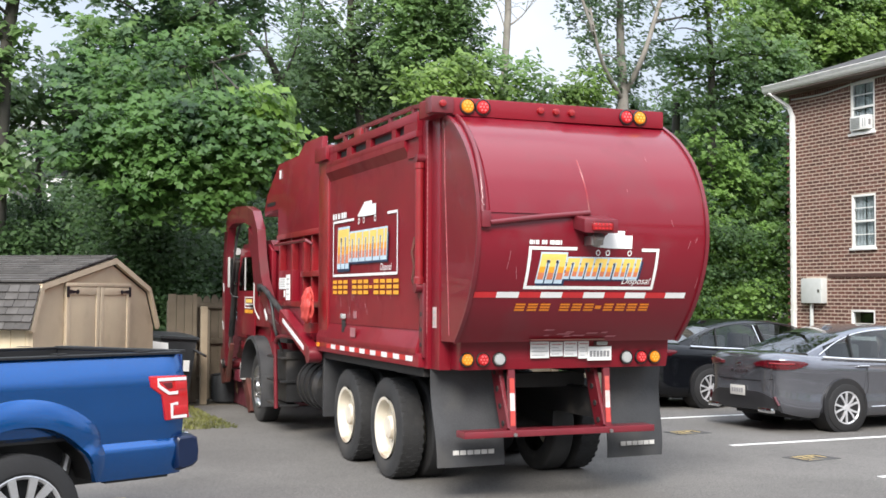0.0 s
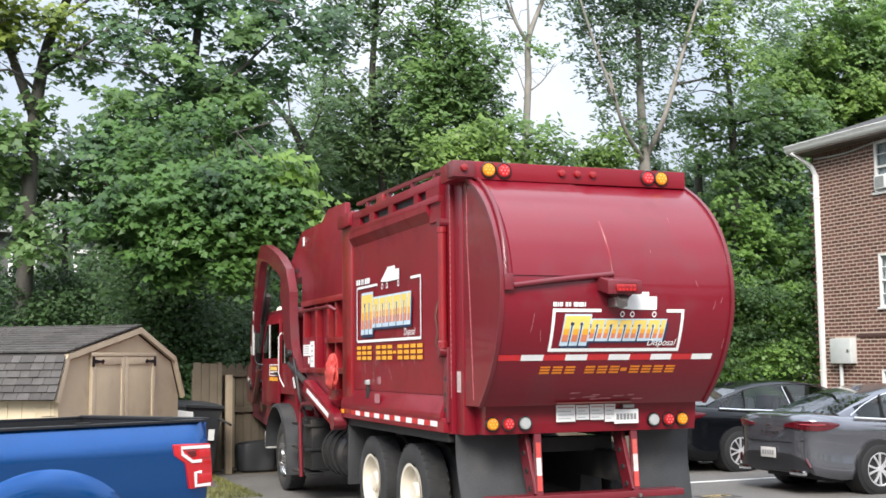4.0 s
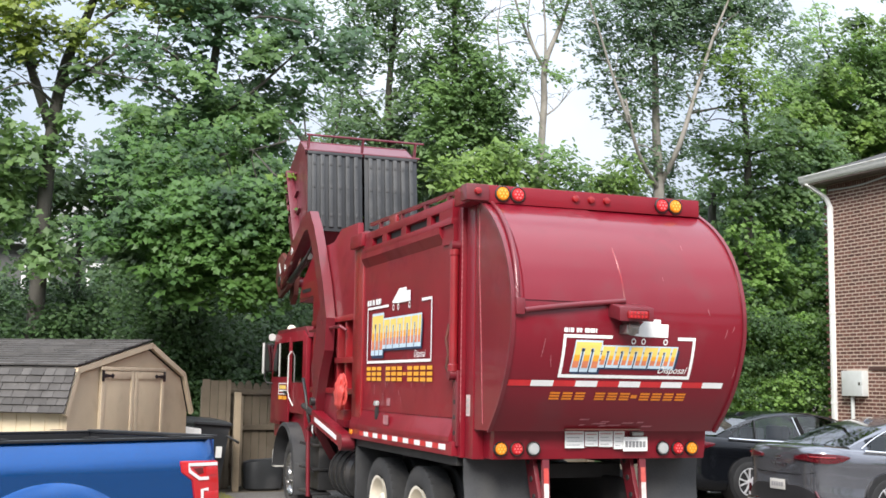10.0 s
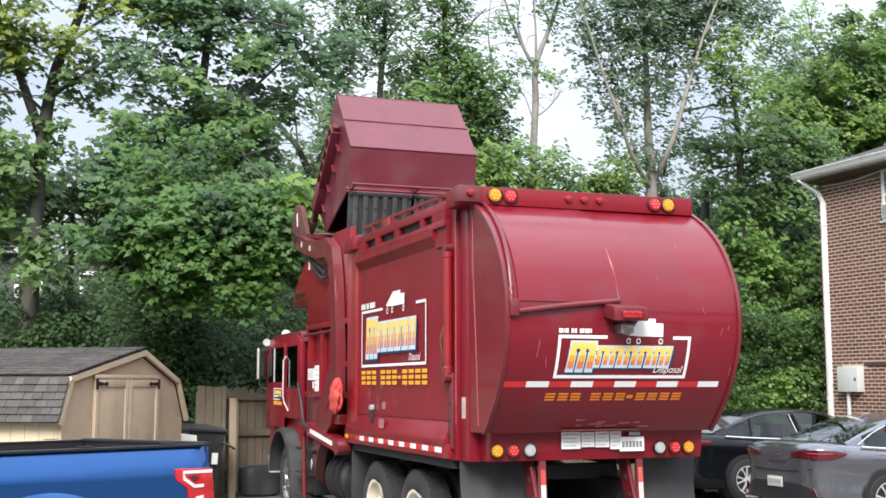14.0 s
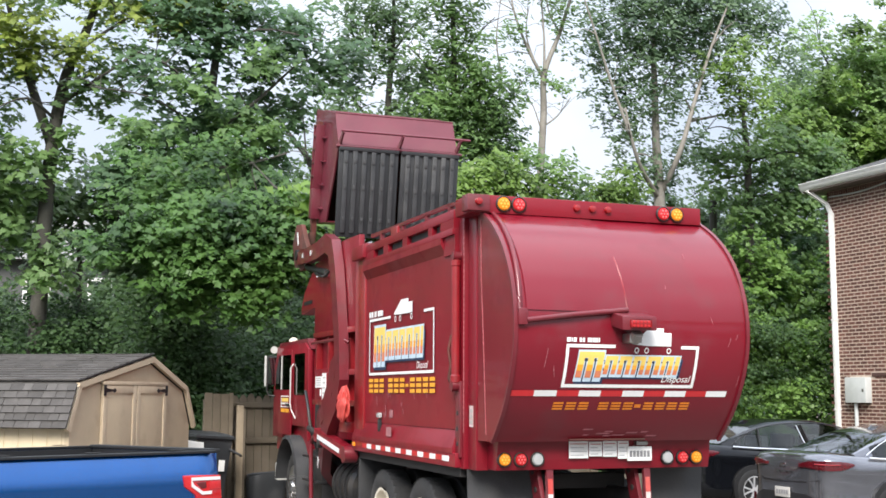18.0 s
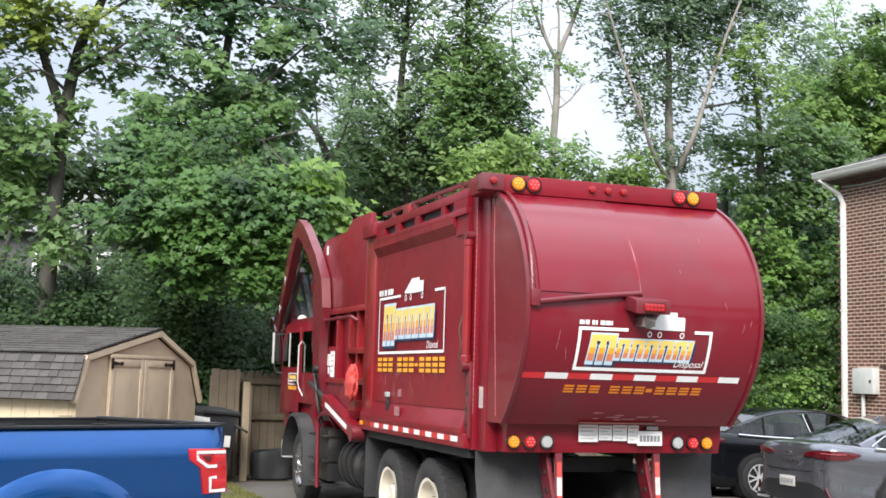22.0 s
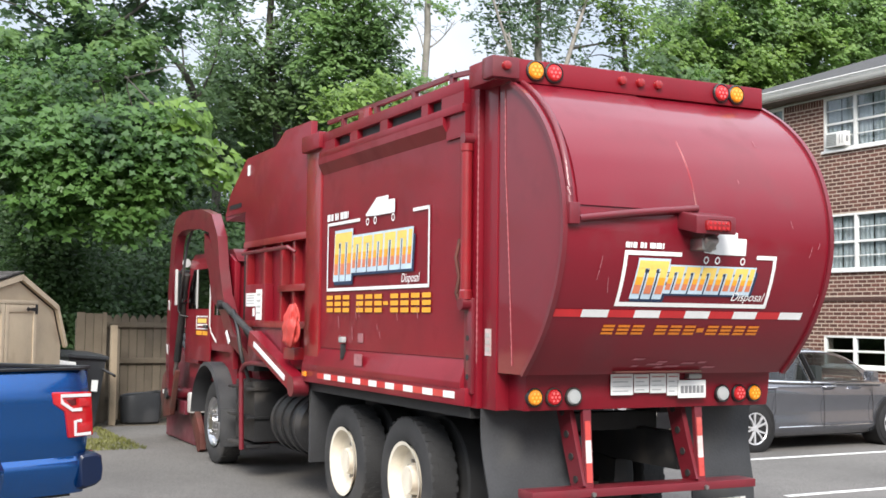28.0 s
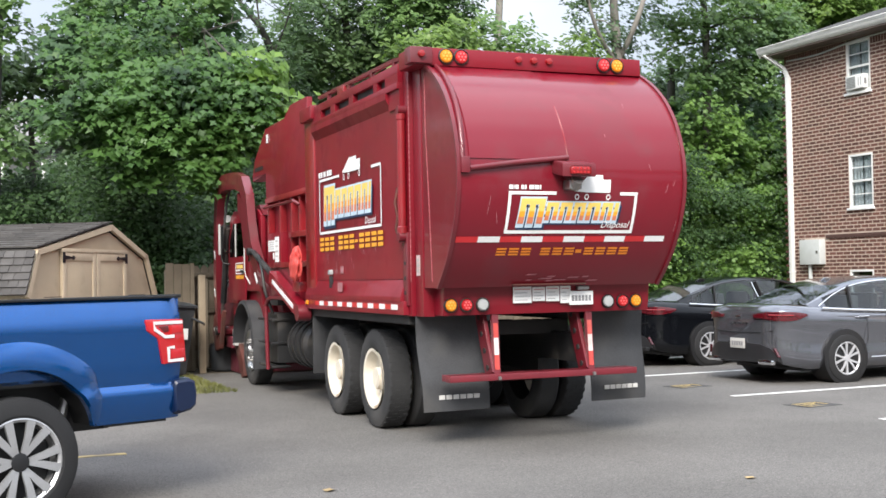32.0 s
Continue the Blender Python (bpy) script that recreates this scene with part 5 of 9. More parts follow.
for s in (-1, 1):
    lid = new("lid")
    lid.parent = container
    lid["label"] = "ribbed black plastic lid"
    bm = B()
    x0, x1 = (-HW, -0.02) if s < 0 else (0.02, HW)
    box(bm, x0, x1, -LID_LEN, 0, 0.0, 0.03, 0.006)
    part("lid_sheet", bm, LID, lid)
    for k in range(6):
        xx = x0 + 0.06 + k * (x1 - x0 - 0.2) / 5
        part("lid_rib", box(B(), xx, xx + 0.07, 0.06 - LID_LEN, -0.06, 0.03, 0.065, 0.012), RIBBED, lid)
    for k in range(6):
        xx = x0 + 0.095 + k * (x1 - x0 - 0.2) / 5
        for v in (0.16, 0.45, 0.8):
            part("lid_boss", box(B(), xx - 0.02, xx + 0.02, -LID_LEN * v - 0.03, -LID_LEN * v + 0.03, 0.065, 0.075, 0.004), mat("scuffed_lid_plastic", (0.05, 0.051, 0.053), 0.6, var=0.3, scale=9), lid)
    part("lid_bar", box(B(), x0, x1, -0.06, -0.01, 0.03, 0.06, 0.008), LID, lid)
    LIDS.append(lid)
part("lid_hinge_rod", rod(B(), (-HW - 0.05, PROF[3][0], PROF[3][1] + 0.05), (HW + 0.05, PROF[3][0], PROF[3][1] + 0.05), 0.018, 8), DULLRED, container)

# the load: bags and a carton that slide out over the hopper


def rubbish_bag(lab, m, r, seed):
    bm = B()
    rings = []
    for k in range(13):
        f = k / 12
        q = r * float(np.interp(f, (0, 0.15, 0.45, 0.8, 0.93, 1), (0.55, 0.9, 1.0, 0.6, 0.16, 0.3)))
        rings.append([Vector((q * math.cos(a) * (1 + 0.25 * noise.noise((math.cos(a) * 2, math.sin(a) * 2, f * 3 + seed))), q * math.sin(a) * (1 + 0.25 * noise.noise((math.sin(a) * 2, math.cos(a) * 2, f * 3 - seed))), r * 2.1 * (f - 0.45))) for a in np.linspace(0, 2 * math.pi, 20, endpoint=False)])
    loft(bm, rings)
    t = thing("rubbish_bag", lab, "rubbish bag", "rubbish in the container")
    part("sack", bm, m, t, smooth=50)
    return t


carton = thing("cardboard_carton", "crushed brown cardboard carton falling into the hopper", "carton", "rubbish in the container")
bm = box(B(), -0.2, 0.2, -0.16, 0.16, -0.14, 0.14, 0.01)
for v in bm.verts:
    v.co += Vector((noise.noise(v.co * 5) * 0.05, noise.noise(v.co * 5 + Vector((3, 0, 0))) * 0.05, 0))
part("carton_body", bm, mat("brown_cardboard", (0.42, 0.28, 0.15), 0.85, var=0.15, scale=6), carton)
part("carton_flap", box(B(), -0.19, 0.19, -0.3, -0.15, 0.13, 0.136), mat("brown_cardboard", (0.42, 0.28, 0.15)), carton, smooth=0)
LOADS = [  # thing, place in the container, seconds at which it slides out
    (rubbish_bag("tied white plastic rubbish bag falling into the hopper", mat("white_bag_plastic", (0.75, 0.75, 0.74), 0.4, var=0.1, scale=9), 0.2, 1), pose(-0.7, 0.42, 0.42), 11.2),
    (rubbish_bag("tied black plastic rubbish bag falling into the hopper", mat("black_bag_plastic", (0.015, 0.015, 0.017), 0.3, var=0.2, scale=9), 0.22, 4), pose(-0.5, 0.75, 0.5), 11.4),
    (carton, pose(-0.7, 0.9, 0.35, 20), 11.5),
    (rubbish_bag("tied yellow plastic rubbish bag falling into the hopper", mat("yellow_bag_plastic", (0.7, 0.42, 0.05), 0.4, var=0.12, scale=9), 0.17, 7), pose(-0.68, 1.2, 0.4), 11.8),
]

# ---- apartment house of brown brick; its facade faces west at x = FX ----
FX, FY0, FY1, FTOP = 20.7, 5.0, 24.62, 7.2
BRICK = mat("brown_brick", (0.122, 0.053, 0.04), 0.85, var=0.25, scale=9, bump=0.3, per=0.3)
MORTAR = mat("tan_mortar", (0.53, 0.43, 0.355), 0.95, var=0.15, scale=12, bump=0.3)
SHINGLE = mat("grey_shingle", (0.05, 0.049, 0.049), 0.95, var=0.3, scale=5, bump=0.5, per=0.3)
SASH = mat("white_window_frame", (0.75, 0.75, 0.73), 0.45, var=0.06)
CURTAIN = mat("pale_curtain", (0.5, 0.52, 0.52), 0.9, var=0.2, scale=14)
PANE = glass("house_glass", (0.8, 0.84, 0.86), 0.01)
SOFFIT = mat("brown_soffit", (0.11, 0.085, 0.07), 0.7, var=0.15)
GREYBOX = mat("grey_enamel_box", (0.52, 0.54, 0.53), 0.5, var=0.07)
# openings: y from, y to, z from, z to
OPEN = [(21.55, 22.35, 5.87, 7.12), (21.55, 22.35, 3.06, 4.36), (18.35, 20.24, 5.87, 7.12), (18.35, 20.24, 3.06, 4.36), (21.6, 22.4, 0.85, 1.55), (18.45, 20.28, 0.85, 1.55)]
ys = sorted({FY0, FY1, *[a for o in OPEN for a in o[:2]]})
bm = B()
for y0, y1 in zip(ys, ys[1:]):
    zs = sorted([(o[2], o[3]) for o in OPEN if o[0] <= y0 + 1e-6 and o[1] >= y1 - 1e-6])
    lo = 0.0
    for z0, z1 in zs + [(FTOP, FTOP)]:
        if z0 - lo > 1e-3:
            box(bm, FX, FX + 0.3, y0, y1, lo, z0)
        lo = z1
wall_west = tagged(part("wall_west", bm, MORTAR, smooth=0), "brown brick facade with tan mortar joints", "wall", kind="structure")
bm = box(B(), FX + 0.3, FX + 11, FY1 - 0.3, FY1, 0, FTOP)
wall_north = tagged(part("wall_north", bm, BRICK, smooth=0), "brown brick end wall", "wall", kind="structure")
bm = box(B(), FX + 0.3, FX + 11, FY0, FY0 + 0.3, 0, FTOP)
tagged(part("wall_south", bm, BRICK, smooth=0), "brown brick end wall", "wall", kind="structure")
tagged(part("wall_east", box(B(), FX + 10.7, FX + 11, FY0 + 0.3, FY1 - 0.3, 0, FTOP), BRICK, smooth=0), "brown brick back wall", "wall", kind="structure")
for z in (2.7, 5.5):
    tagged(part("floor", box(B(), FX + 0.3, FX + 10.7, FY0 + 0.3, FY1 - 0.3, z, z + 0.15), CURTAIN, smooth=0), "storey floor inside the house", "floor", kind="structure")


def window(n, y0, y1, z0, z1, double, air):
    w = thing("window_%d" % n, "white sash window with pale curtain" + (" and air conditioner" if air else ""), "window", "house windows", "structure", pose(FX, 0, 0))
    f = 0.05
    bm = B()
    for a, b, c, d in ((y0, y1, z1 - f, z1), (y0, y1, z0, z0 + f), (y0, y0 + f, z0 + f, z1 - f), (y1 - f, y1, z0 + f, z1 - f)):
        box(bm, 0.0, 0.09, a, b, c, d, 0.004)
    part("window_frame", bm, SASH, w)
    part("window_sill", box(B(), -0.06, 0.06, y0 - 0.04, y1 + 0.04, z0 - 0.06, z0, 0.006), SASH, w)
    spans = [(y0 + f, y1 - f)]
    if double:
        c = (y0 + y1) / 2
        spans = [(y0 + f, c - 0.04), (c + 0.04, y1 - f)]
        part("mullion", box(B(), 0.0, 0.09, c - 0.04, c + 0.04, z0 + f, z1 - f, 0.004), SASH, w)
    mid = (z0 + z1) / 2
    for k, (a, b) in enumerate(spans):
        part("meeting_rail", box(B(), 0.02, 0.07, a, b, mid - 0.025, mid + 0.025, 0.004), SASH, w)
        for z in ((z0 + mid) / 2, (mid + z1) / 2):
            if z1 - z0 > 1:
                part("glazing_bar", box(B(), 0.025, 0.05, a, b, z - 0.01, z + 0.01), SASH, w, smooth=0)
        for c, d in ((z0 + f, mid - 0.025), (mid + 0.025, z1 - f)):
            part("pane", box(B(), 0.045, 0.05, a, b, c, d), PANE, w, smooth=0).visible_shadow = False
        if z1 < 2:
            continue
        bm = B()
        for part_y0, part_y1 in ((a, a + (b - a) * 0.5), (b - (b - a) * 0.47, b)):
            n_f = 10
            pts = [(0.1 + 0.012 * math.sin(i * 2.1), part_y0 + (part_y1 - part_y0) * i / n_f) for i in range(n_f + 1)]
            loft(bm, [[(x, y, z0 + f) for x, y in pts], [(x, y, z1 - f) for x, y in pts]], closed=False)
        part("curtain", bm, CURTAIN, w)
        if air and k == len(spans) - 1:
            yc = (a + b) / 2
            hw = min(0.3, (b - a) / 2 - 0.04)
            u = part("air_conditioner", box(B(), -0.13, 0.04, yc - hw, yc + hw, z0 + 0.06, z0 + 0.4, 0.012), WHITE_PAINT, w, "white window air conditioner")
            part("coil_panel", box(B(), -0.134, -0.13, yc - 0.04, yc + hw - 0.03, z0 + 0.09, z0 + 0.37), GREYBOX, u, smooth=0)
            for i in range(7):
                part("grille_slat", box(B(), -0.141, -0.134, yc - 0.03, yc + hw - 0.04, z0 + 0.1 + i * 0.038, z0 + 0.116 + i * 0.038), STEEL, u, smooth=0)
            for q in (0.12, 0.2):
                part("vent_slot", box(B(), -0.133, -0.13, yc - q - 0.02, yc - q, z0 + 0.13, z0 + 0.33), GREYINK, u, smooth=0)
            for i in (0.25, 0.6):
                part("side_grille", box(B(), -0.11, -0.04, yc - hw - 0.004, yc - hw, z0 + 0.1 + 0.2 * i, z0 + 0.17 + 0.2 * i), GREYINK, u, smooth=0)
    return w


for n, (o, dbl, ac) in enumerate(zip(OPEN, (0, 0, 1, 1, 0, 1), (1, 0, 1, 0, 0, 0))):
    window(n + 1, *o, dbl, ac)
tagged(part("string_course", box(B(), FX - 0.025, FX, FY0, 23.2, 2.34, 2.44, 0.004), mat("dark_brick_band", (0.08, 0.04, 0.032), 0.85, var=0.2, scale=8)), "projecting dark brick band", "trim", kind="structure")
# eaves and roof
roof = thing("roof", "low dark shingled roof with white gutter and brown soffit", "roof", kind="structure")
EX = FX - 0.45
part("soffit", box(B(), EX, FX + 0.3, FY0 - 0.4, FY1 + 0.4, 7.2, 7.24), SOFFIT, roof, smooth=0)
bm = B()
prism(bm, [(EX - 0.08, 7.33), (EX - 0.09, 7.4), (EX - 0.1, 7.44), (EX, 7.44), (EX, 7.24), (EX - 0.03, 7.26)], "y", FY0 - 0.45, FY1 + 0.45)
part("gutter", bm, SASH, roof, "white metal gutter")
part("gutter_lip", box(B(), EX - 0.115, EX - 0.1, FY0 - 0.45, FY1 + 0.45, 7.415, 7.445, 0.004), WHITE_PAINT, roof)
part("gutter_seam", box(B(), EX - 0.098, EX - 0.088, FY0 - 0.45, FY1 + 0.45, 7.372, 7.38), GREYBOX, roof, smooth=0)
part("end_fascia", box(B(), EX, FX + 11.4, FY1 + 0.4, FY1 + 0.44, 7.2, 7.42), SASH, roof, smooth=0)
bm = B()
r0, r1, rz0, rz1 = EX - 0.05, FX + 5.5, 7.44, 9.6
vs = [bm.verts.new(p) for p in ((r0, FY0 - 0.5, rz0), (FX + 11.5, FY0 - 0.5, rz0), (FX + 11.5, FY1 + 0.5, rz0), (r0, FY1 + 0.5, rz0), (r1, FY0 + 6, rz1), (r1, FY1 - 6, rz1))]
for f in ((0, 4, 5, 3), (3, 5, 2), (2, 5, 4, 1), (1, 4, 0), (0, 3, 2, 1)):
    bm.faces.new([vs[i] for i in f])
part("roof_slope", bm, SHINGLE, roof, "grey shingles", smooth=0)
spout = thing("downspout", "white metal downspout on the corner of the brick house", "pipe", kind="structure")
bm = B()
beam(bm, [(EX - 0.02, 24.85, 7.25), (FX - 0.12, 24.5, 6.85), (FX - 0.06, 24.42, 6.6)], 0.08, 0.09, (0, 1, 0))
part("elbow", bm, WHITE_PAINT, spout)
part("pipe", box(B(), FX - 0.11, FX - 0.01, 24.36, 24.48, 0.1, 6.62, 0.01), WHITE_PAINT, spout)
for z in (1.5, 3.8, 6.0):
    part("strap", box(B(), FX - 0.115, FX, 24.34, 24.5, z, z + 0.04), WHITE_PAINT, spout, smooth=0)
meter = thing("meter_box", "grey electric meter box on brick wall", "meter box")
part("cabinet", box(B(), FX - 0.2, FX, 23.24, 23.98, 1.7, 2.33, 0.015), GREYBOX, meter)
part("latch", box(B(), FX - 0.215, FX - 0.2, 23.3, 23.36, 1.98, 2.05, 0.004), STEEL, meter)
part("conduit", rod(B(), (FX - 0.08, 23.72, 0.0), (FX - 0.08, 23.72, 1.7), 0.05, 10), GREYBOX, meter)
cable = thing("eave_cable", "thin grey cable along the eaves", "cable")
part("wire", tube(B(), curve([(FX - 0.03, 24.5, 7.05), (FX - 0.03, 23.3, 7.02), (FX - 0.03, 21.5, 7.14), (FX - 0.03, 17, 7.12)], 6), 0.02, 6), GREYBOX, cable)

# ---- garden shed with a gambrel roof ----
TAN = mat("tan_painted_boards", (0.52, 0.42, 0.29), 0.75, var=0.1, scale=3, bump=0.15, dirt=(0.33, 0.25, 0.17, 0.5, 0.56))
# side-wall cream, lighter than the gable's tan: sunlight is in the colour
CREAMSIDE = mat("sunlit_cream_siding", (0.62, 0.52, 0.36), 0.75, var=0.08, scale=3, bump=0.1)
TRIM = mat("tan_trim", (0.56, 0.455, 0.32), 0.7, var=0.1)
ROOFING = mat("brown_grey_shingle", (0.074, 0.069, 0.066), 0.95, var=0.2, scale=9, fine=160, bump=0.5, per=0.24)
shed = thing("garden_shed", "tan wooden garden shed with double doors and brown shingled gambrel roof", "shed")
shed.matrix_basis = pose(1.55, 15.91, 0, 0, 0, 54.96)
# local: x along the gable, y into the depth, z up
GAB = [(-0.7, 0.0), (-0.7, 1.43), (-0.5, 1.91), (1.36, 2.27), (2.4, 1.89), (2.66, 1.38), (2.66, 0.0)]
part("gable_wall", prism(B(), GAB, "y", 0.0, 0.06), TAN, shed, smooth=0)
part("back_wall", prism(B(), GAB, "y", 3.6, 3.66), TAN, shed, smooth=0)
for x0, x1, nm in ((-0.7, -0.64, "left_wall"), (2.6, 2.66, "right_wall")):
    part(nm, box(B(), x0, x1, 0.06, 3.6, 0, 1.42), CREAMSIDE, shed, smooth=0)
for k in range(18):
    part("batten", box(B(), -0.712, -0.7, 0.1 + k * 0.2, 0.115 + k * 0.2, 0.02, 1.42), CREAMSIDE, shed, smooth=0)
part("floor", box(B(), -0.66, 2.62, 0.0, 3.62, 0.0, 0.1), TAN, shed, smooth=0)
for a, b in (((-0.8, 1.4), (-0.56, 1.95)), ((-0.58, 1.955), (1.38, 2.34)), ((1.36, 2.34), (2.46, 1.93)), ((2.44, 1.95), (2.76, 1.36))):
    part("verge_board", beam(B(), [(a[0], -0.03, a[1]), (b[0], -0.03, b[1])], 0.05, 0.075, (0, 1, 0)), TRIM, shed)
    part("roof_deck", beam(B(), [(a[0], 1.8, a[1] + 0.03), (b[0], 1.8, b[1] + 0.03)], 3.6, 0.04, (0, 1, 0)), ROOFING, shed)
# shingle courses on the two slopes that show
for (a, b), rows, tab in ((((-0.83, 1.41), (-0.6, 1.96)), 6, 0.135), (((-0.6, 1.97), (1.38, 2.37)), 12, 0.27)):
    p, q = Vector(a), Vector(b)
    for r in range(rows):
        f0, f1 = r / rows, (r + 1.25) / rows
        c0, c1 = p.lerp(q, f0), p.lerp(q, min(f1, 1.0))
        nrm = Vector((-(q - p).y, (q - p).x)).normalized()
        y = -0.06 - 0.15 * (r % 2)
        while y < 3.7:
            w = tab * random.uniform(0.85, 1.6)
            y0, y1 = max(y, -0.06), min(y + w - 0.006, 3.7)
            bm = B()
            h = 0.022 + 0.008 * random.random()
            ring = lambda yy: [(c0.x + nrm.x * 0.05, yy, c0.y + nrm.y * 0.05), (c0.x + nrm.x * (0.05 + h), yy, c0.y + nrm.y * (0.05 + h)), (c1.x + nrm.x * 0.052, yy, c1.y + nrm.y * 0.052), (c1.x + nrm.x * 0.045, yy, c1.y + nrm.y * 0.045)]
            if y1 - y0 > 0.03:
                loft(bm, [ring(y0), ring(y1)])
                part("shingle", bm, ROOFING, shed, smooth=0)
            else:
                bm.free()
            y += w
for k in range(2):
    x0, x1 = (0.02, 0.9) if k == 0 else (0.92, 1.8)
    d = part("shed_door", box(B(), x0, x1, -0.035, -0.005, 0.12, 1.97, 0.004), TAN, shed)
    for a, b in ((x0, x0 + 0.09), (x1 - 0.09, x1)):
        part("stile", box(B(), a, b, -0.05, -0.035, 0.12, 1.97, 0.003), TRIM, d)
    for z in (0.14, 1.0, 1.86):
        part("rail", box(B(), x0 + 0.09, x1 - 0.09, -0.05, -0.035, z, z + 0.1, 0.003), TRIM, d)
    xh = x0 + 0.02 if k == 0 else x1 - 0.02
    s = 1 if k == 0 else -1
    for z in (0.35, 1.9):
        bm = B()
        box(bm, xh - 0.03, xh + 0.03, -0.062, -0.05, z - 0.07, z + 0.07, 0.003)
        prism(bm, [(xh, z - 0.03), (xh + s * 0.2, z - 0.012), (xh + s * 0.25, z - 0.03), (xh + s * 0.29, z), (xh + s * 0.25, z + 0.03), (xh + s * 0.2, z + 0.012), (xh, z + 0.03)], "y", -0.06, -0.05)
        part("strap_hinge", bm, INK, d, "black strap hinge")
part("door_bar", box(B(), 0.0, 1.82, -0.055, -0.03, 1.97, 2.02, 0.004), TRIM, shed)

# ---- board fence behind the truck ----
BOARD = mat("weathered_boards", (0.125, 0.1, 0.071), 0.9, var=0.22, scale=3, fine=40, bump=0.3, per=0.2, dirt=(0.14, 0.115, 0.09, 0.6, 0.5))
POSTWOOD = mat("pale_post_wood", (0.27, 0.215, 0.15), 0.9, var=0.2, scale=4, bump=0.3)


def fence(name, x0, x1, y, top, point, lab, w=0.14):
    f = thing(name, lab, "fence", "fences", "structure", pose(0, y, 0))
    x = x0
    while x < x1 - 0.02:
        h = top + random.uniform(-0.025, 0.025)
        b = min(x + w - 0.008, x1)
        bm = B()
        c = (x + b) / 2
        outline = [(x, 0.02), (b, 0.02), (b, h - 0.07), (c + 0.025, h), (c - 0.025, h), (x, h - 0.07)] if point else [(x, 0.02), (b, 0.02), (b, h), (x, h)]
        prism(bm, outline, "y", 0.0, 0.02)
        part("picket", bm, BOARD, f, smooth=0)
        x += w
    for z in (0.35, 1.0, 1.62):
        part("rail", box(B(), x0, x1, -0.06 if point else 0.02, 0.0 if point else 0.08, z, z + 0.09, 0.004), BOARD, f)
    xx = x0
    while xx < x1:
        part("post", box(B(), xx, xx + 0.1, -0.14 if point else 0.06, -0.05 if point else 0.15, 0, top - 0.1, 0.006), BOARD, f)
        xx += 2.4
    return f


fence("plank_fence", 3.7, 4.19, 20.25, 1.86, False, "weathered plank fence panel beside the shed")
fence("picket_fence", 4.1, 11.5, 20.65, 1.84, True, "weathered dog-eared picket fence behind the truck")
p = thing("fence_post", "pale wooden gate post at the end of the fence", "post", at=pose(4.27, 20.05, 0))
part("post_body", box(B(), -0.055, 0.055, -0.05, 0.05, -0.01, 1.66, 0.008), POSTWOOD, p)
part("post_plank", box(B(), 0.055, 0.09, -0.04, 0.04, 0.1, 1.6, 0.004), BOARD, p)
# black bin, pale board and old tyre near the fence
bn = thing("wheeled_bin", "black plastic wheeled bin between shed and fence", "bin", at=pose(3.56, 19.6, 0, 0, 4, 12))
bm = B()
loft(bm, [[(-0.24, -0.27, 0.05), (0.24, -0.27, 0.05), (0.24, 0.27, 0.05), (-0.24, 0.27, 0.05)], [(-0.31, -0.34, 1.14), (0.31, -0.34, 1.14), (0.31, 0.34, 1.14), (-0.31, 0.34, 1.14)]])
part("bin_body", bm, LID, bn)
bm = B()
loft(bm, [[(-0.34, -0.38, 1.14), (0.34, -0.38, 1.14), (0.34, 0.36, 1.14), (-0.34, 0.36, 1.14)], [(-0.34, -0.38, 1.18), (0.34, -0.38, 1.18), (0.34, 0.36, 1.2), (-0.34, 0.36, 1.2)], [(-0.24, -0.28, 1.22), (0.24, -0.28, 1.22), (0.24, 0.28, 1.25), (-0.24, 0.28, 1.25)]])
part("bin_lid", bm, LID, bn)
part("bin_handle", tube(B(), [(0.25, -0.36, 0.98), (0.42, -0.42, 0.9), (0.5, -0.3, 0.88)], 0.02, 8), LID, bn)
part("bin_label", box(B(), 0.1, 0.2, -0.36, -0.34, 0.62, 0.8), WHITE_PAINT, bn, smooth=0)
for s in (-1, 1):
    part("bin_wheel", rod(B(), (s * 0.26, 0.3, 0.1), (s * 0.32, 0.3, 0.1), 0.1, 16), RUBBER, bn)
pb = thing("foam_board", "pale bent board leaning on the black bin", "board", at=pose(3.34, 18.9, 0, -8, 0, 8))
bm = B()
loft(bm, [[(x, 0.06 * math.sin(x * 6), 0.0), (x, 0.06 * math.sin(x * 6) + 0.03, 0.0), (x, 0.1 * math.sin(x * 5) + 0.03, 1.12 - 0.08 * x), (x, 0.1 * math.sin(x * 5), 1.12 - 0.08 * x)] for x in np.linspace(-0.35, 0.2, 9)])
part("board", bm, WHITE_PAINT, pb)
ot = thing("plastic_tub", "black plastic tub lying by the fence", "tub", at=pose(4.8, 20.28, 0))
bm = B()
rings = []
for z, q in ((0.0, 0.86), (0.03, 0.95), (0.2, 1.0), (0.42, 1.03), (0.5, 1.0), (0.48, 0.93), (0.1, 0.86)):
    rings.append([(0.33 * q * math.copysign(abs(math.cos(t)) ** 0.55, math.cos(t)), 0.27 * q * math.copysign(abs(math.sin(t)) ** 0.55, math.sin(t)), z + 0.04 * math.cos(t)* (z > 0.05)) for t in np.linspace(0, 2 * math.pi, 32, endpoint=False)])
loft(bm, rings)
part("tub_body", bm, LID, ot)
# grass strip before the fence
rng = np.random.default_rng(5)


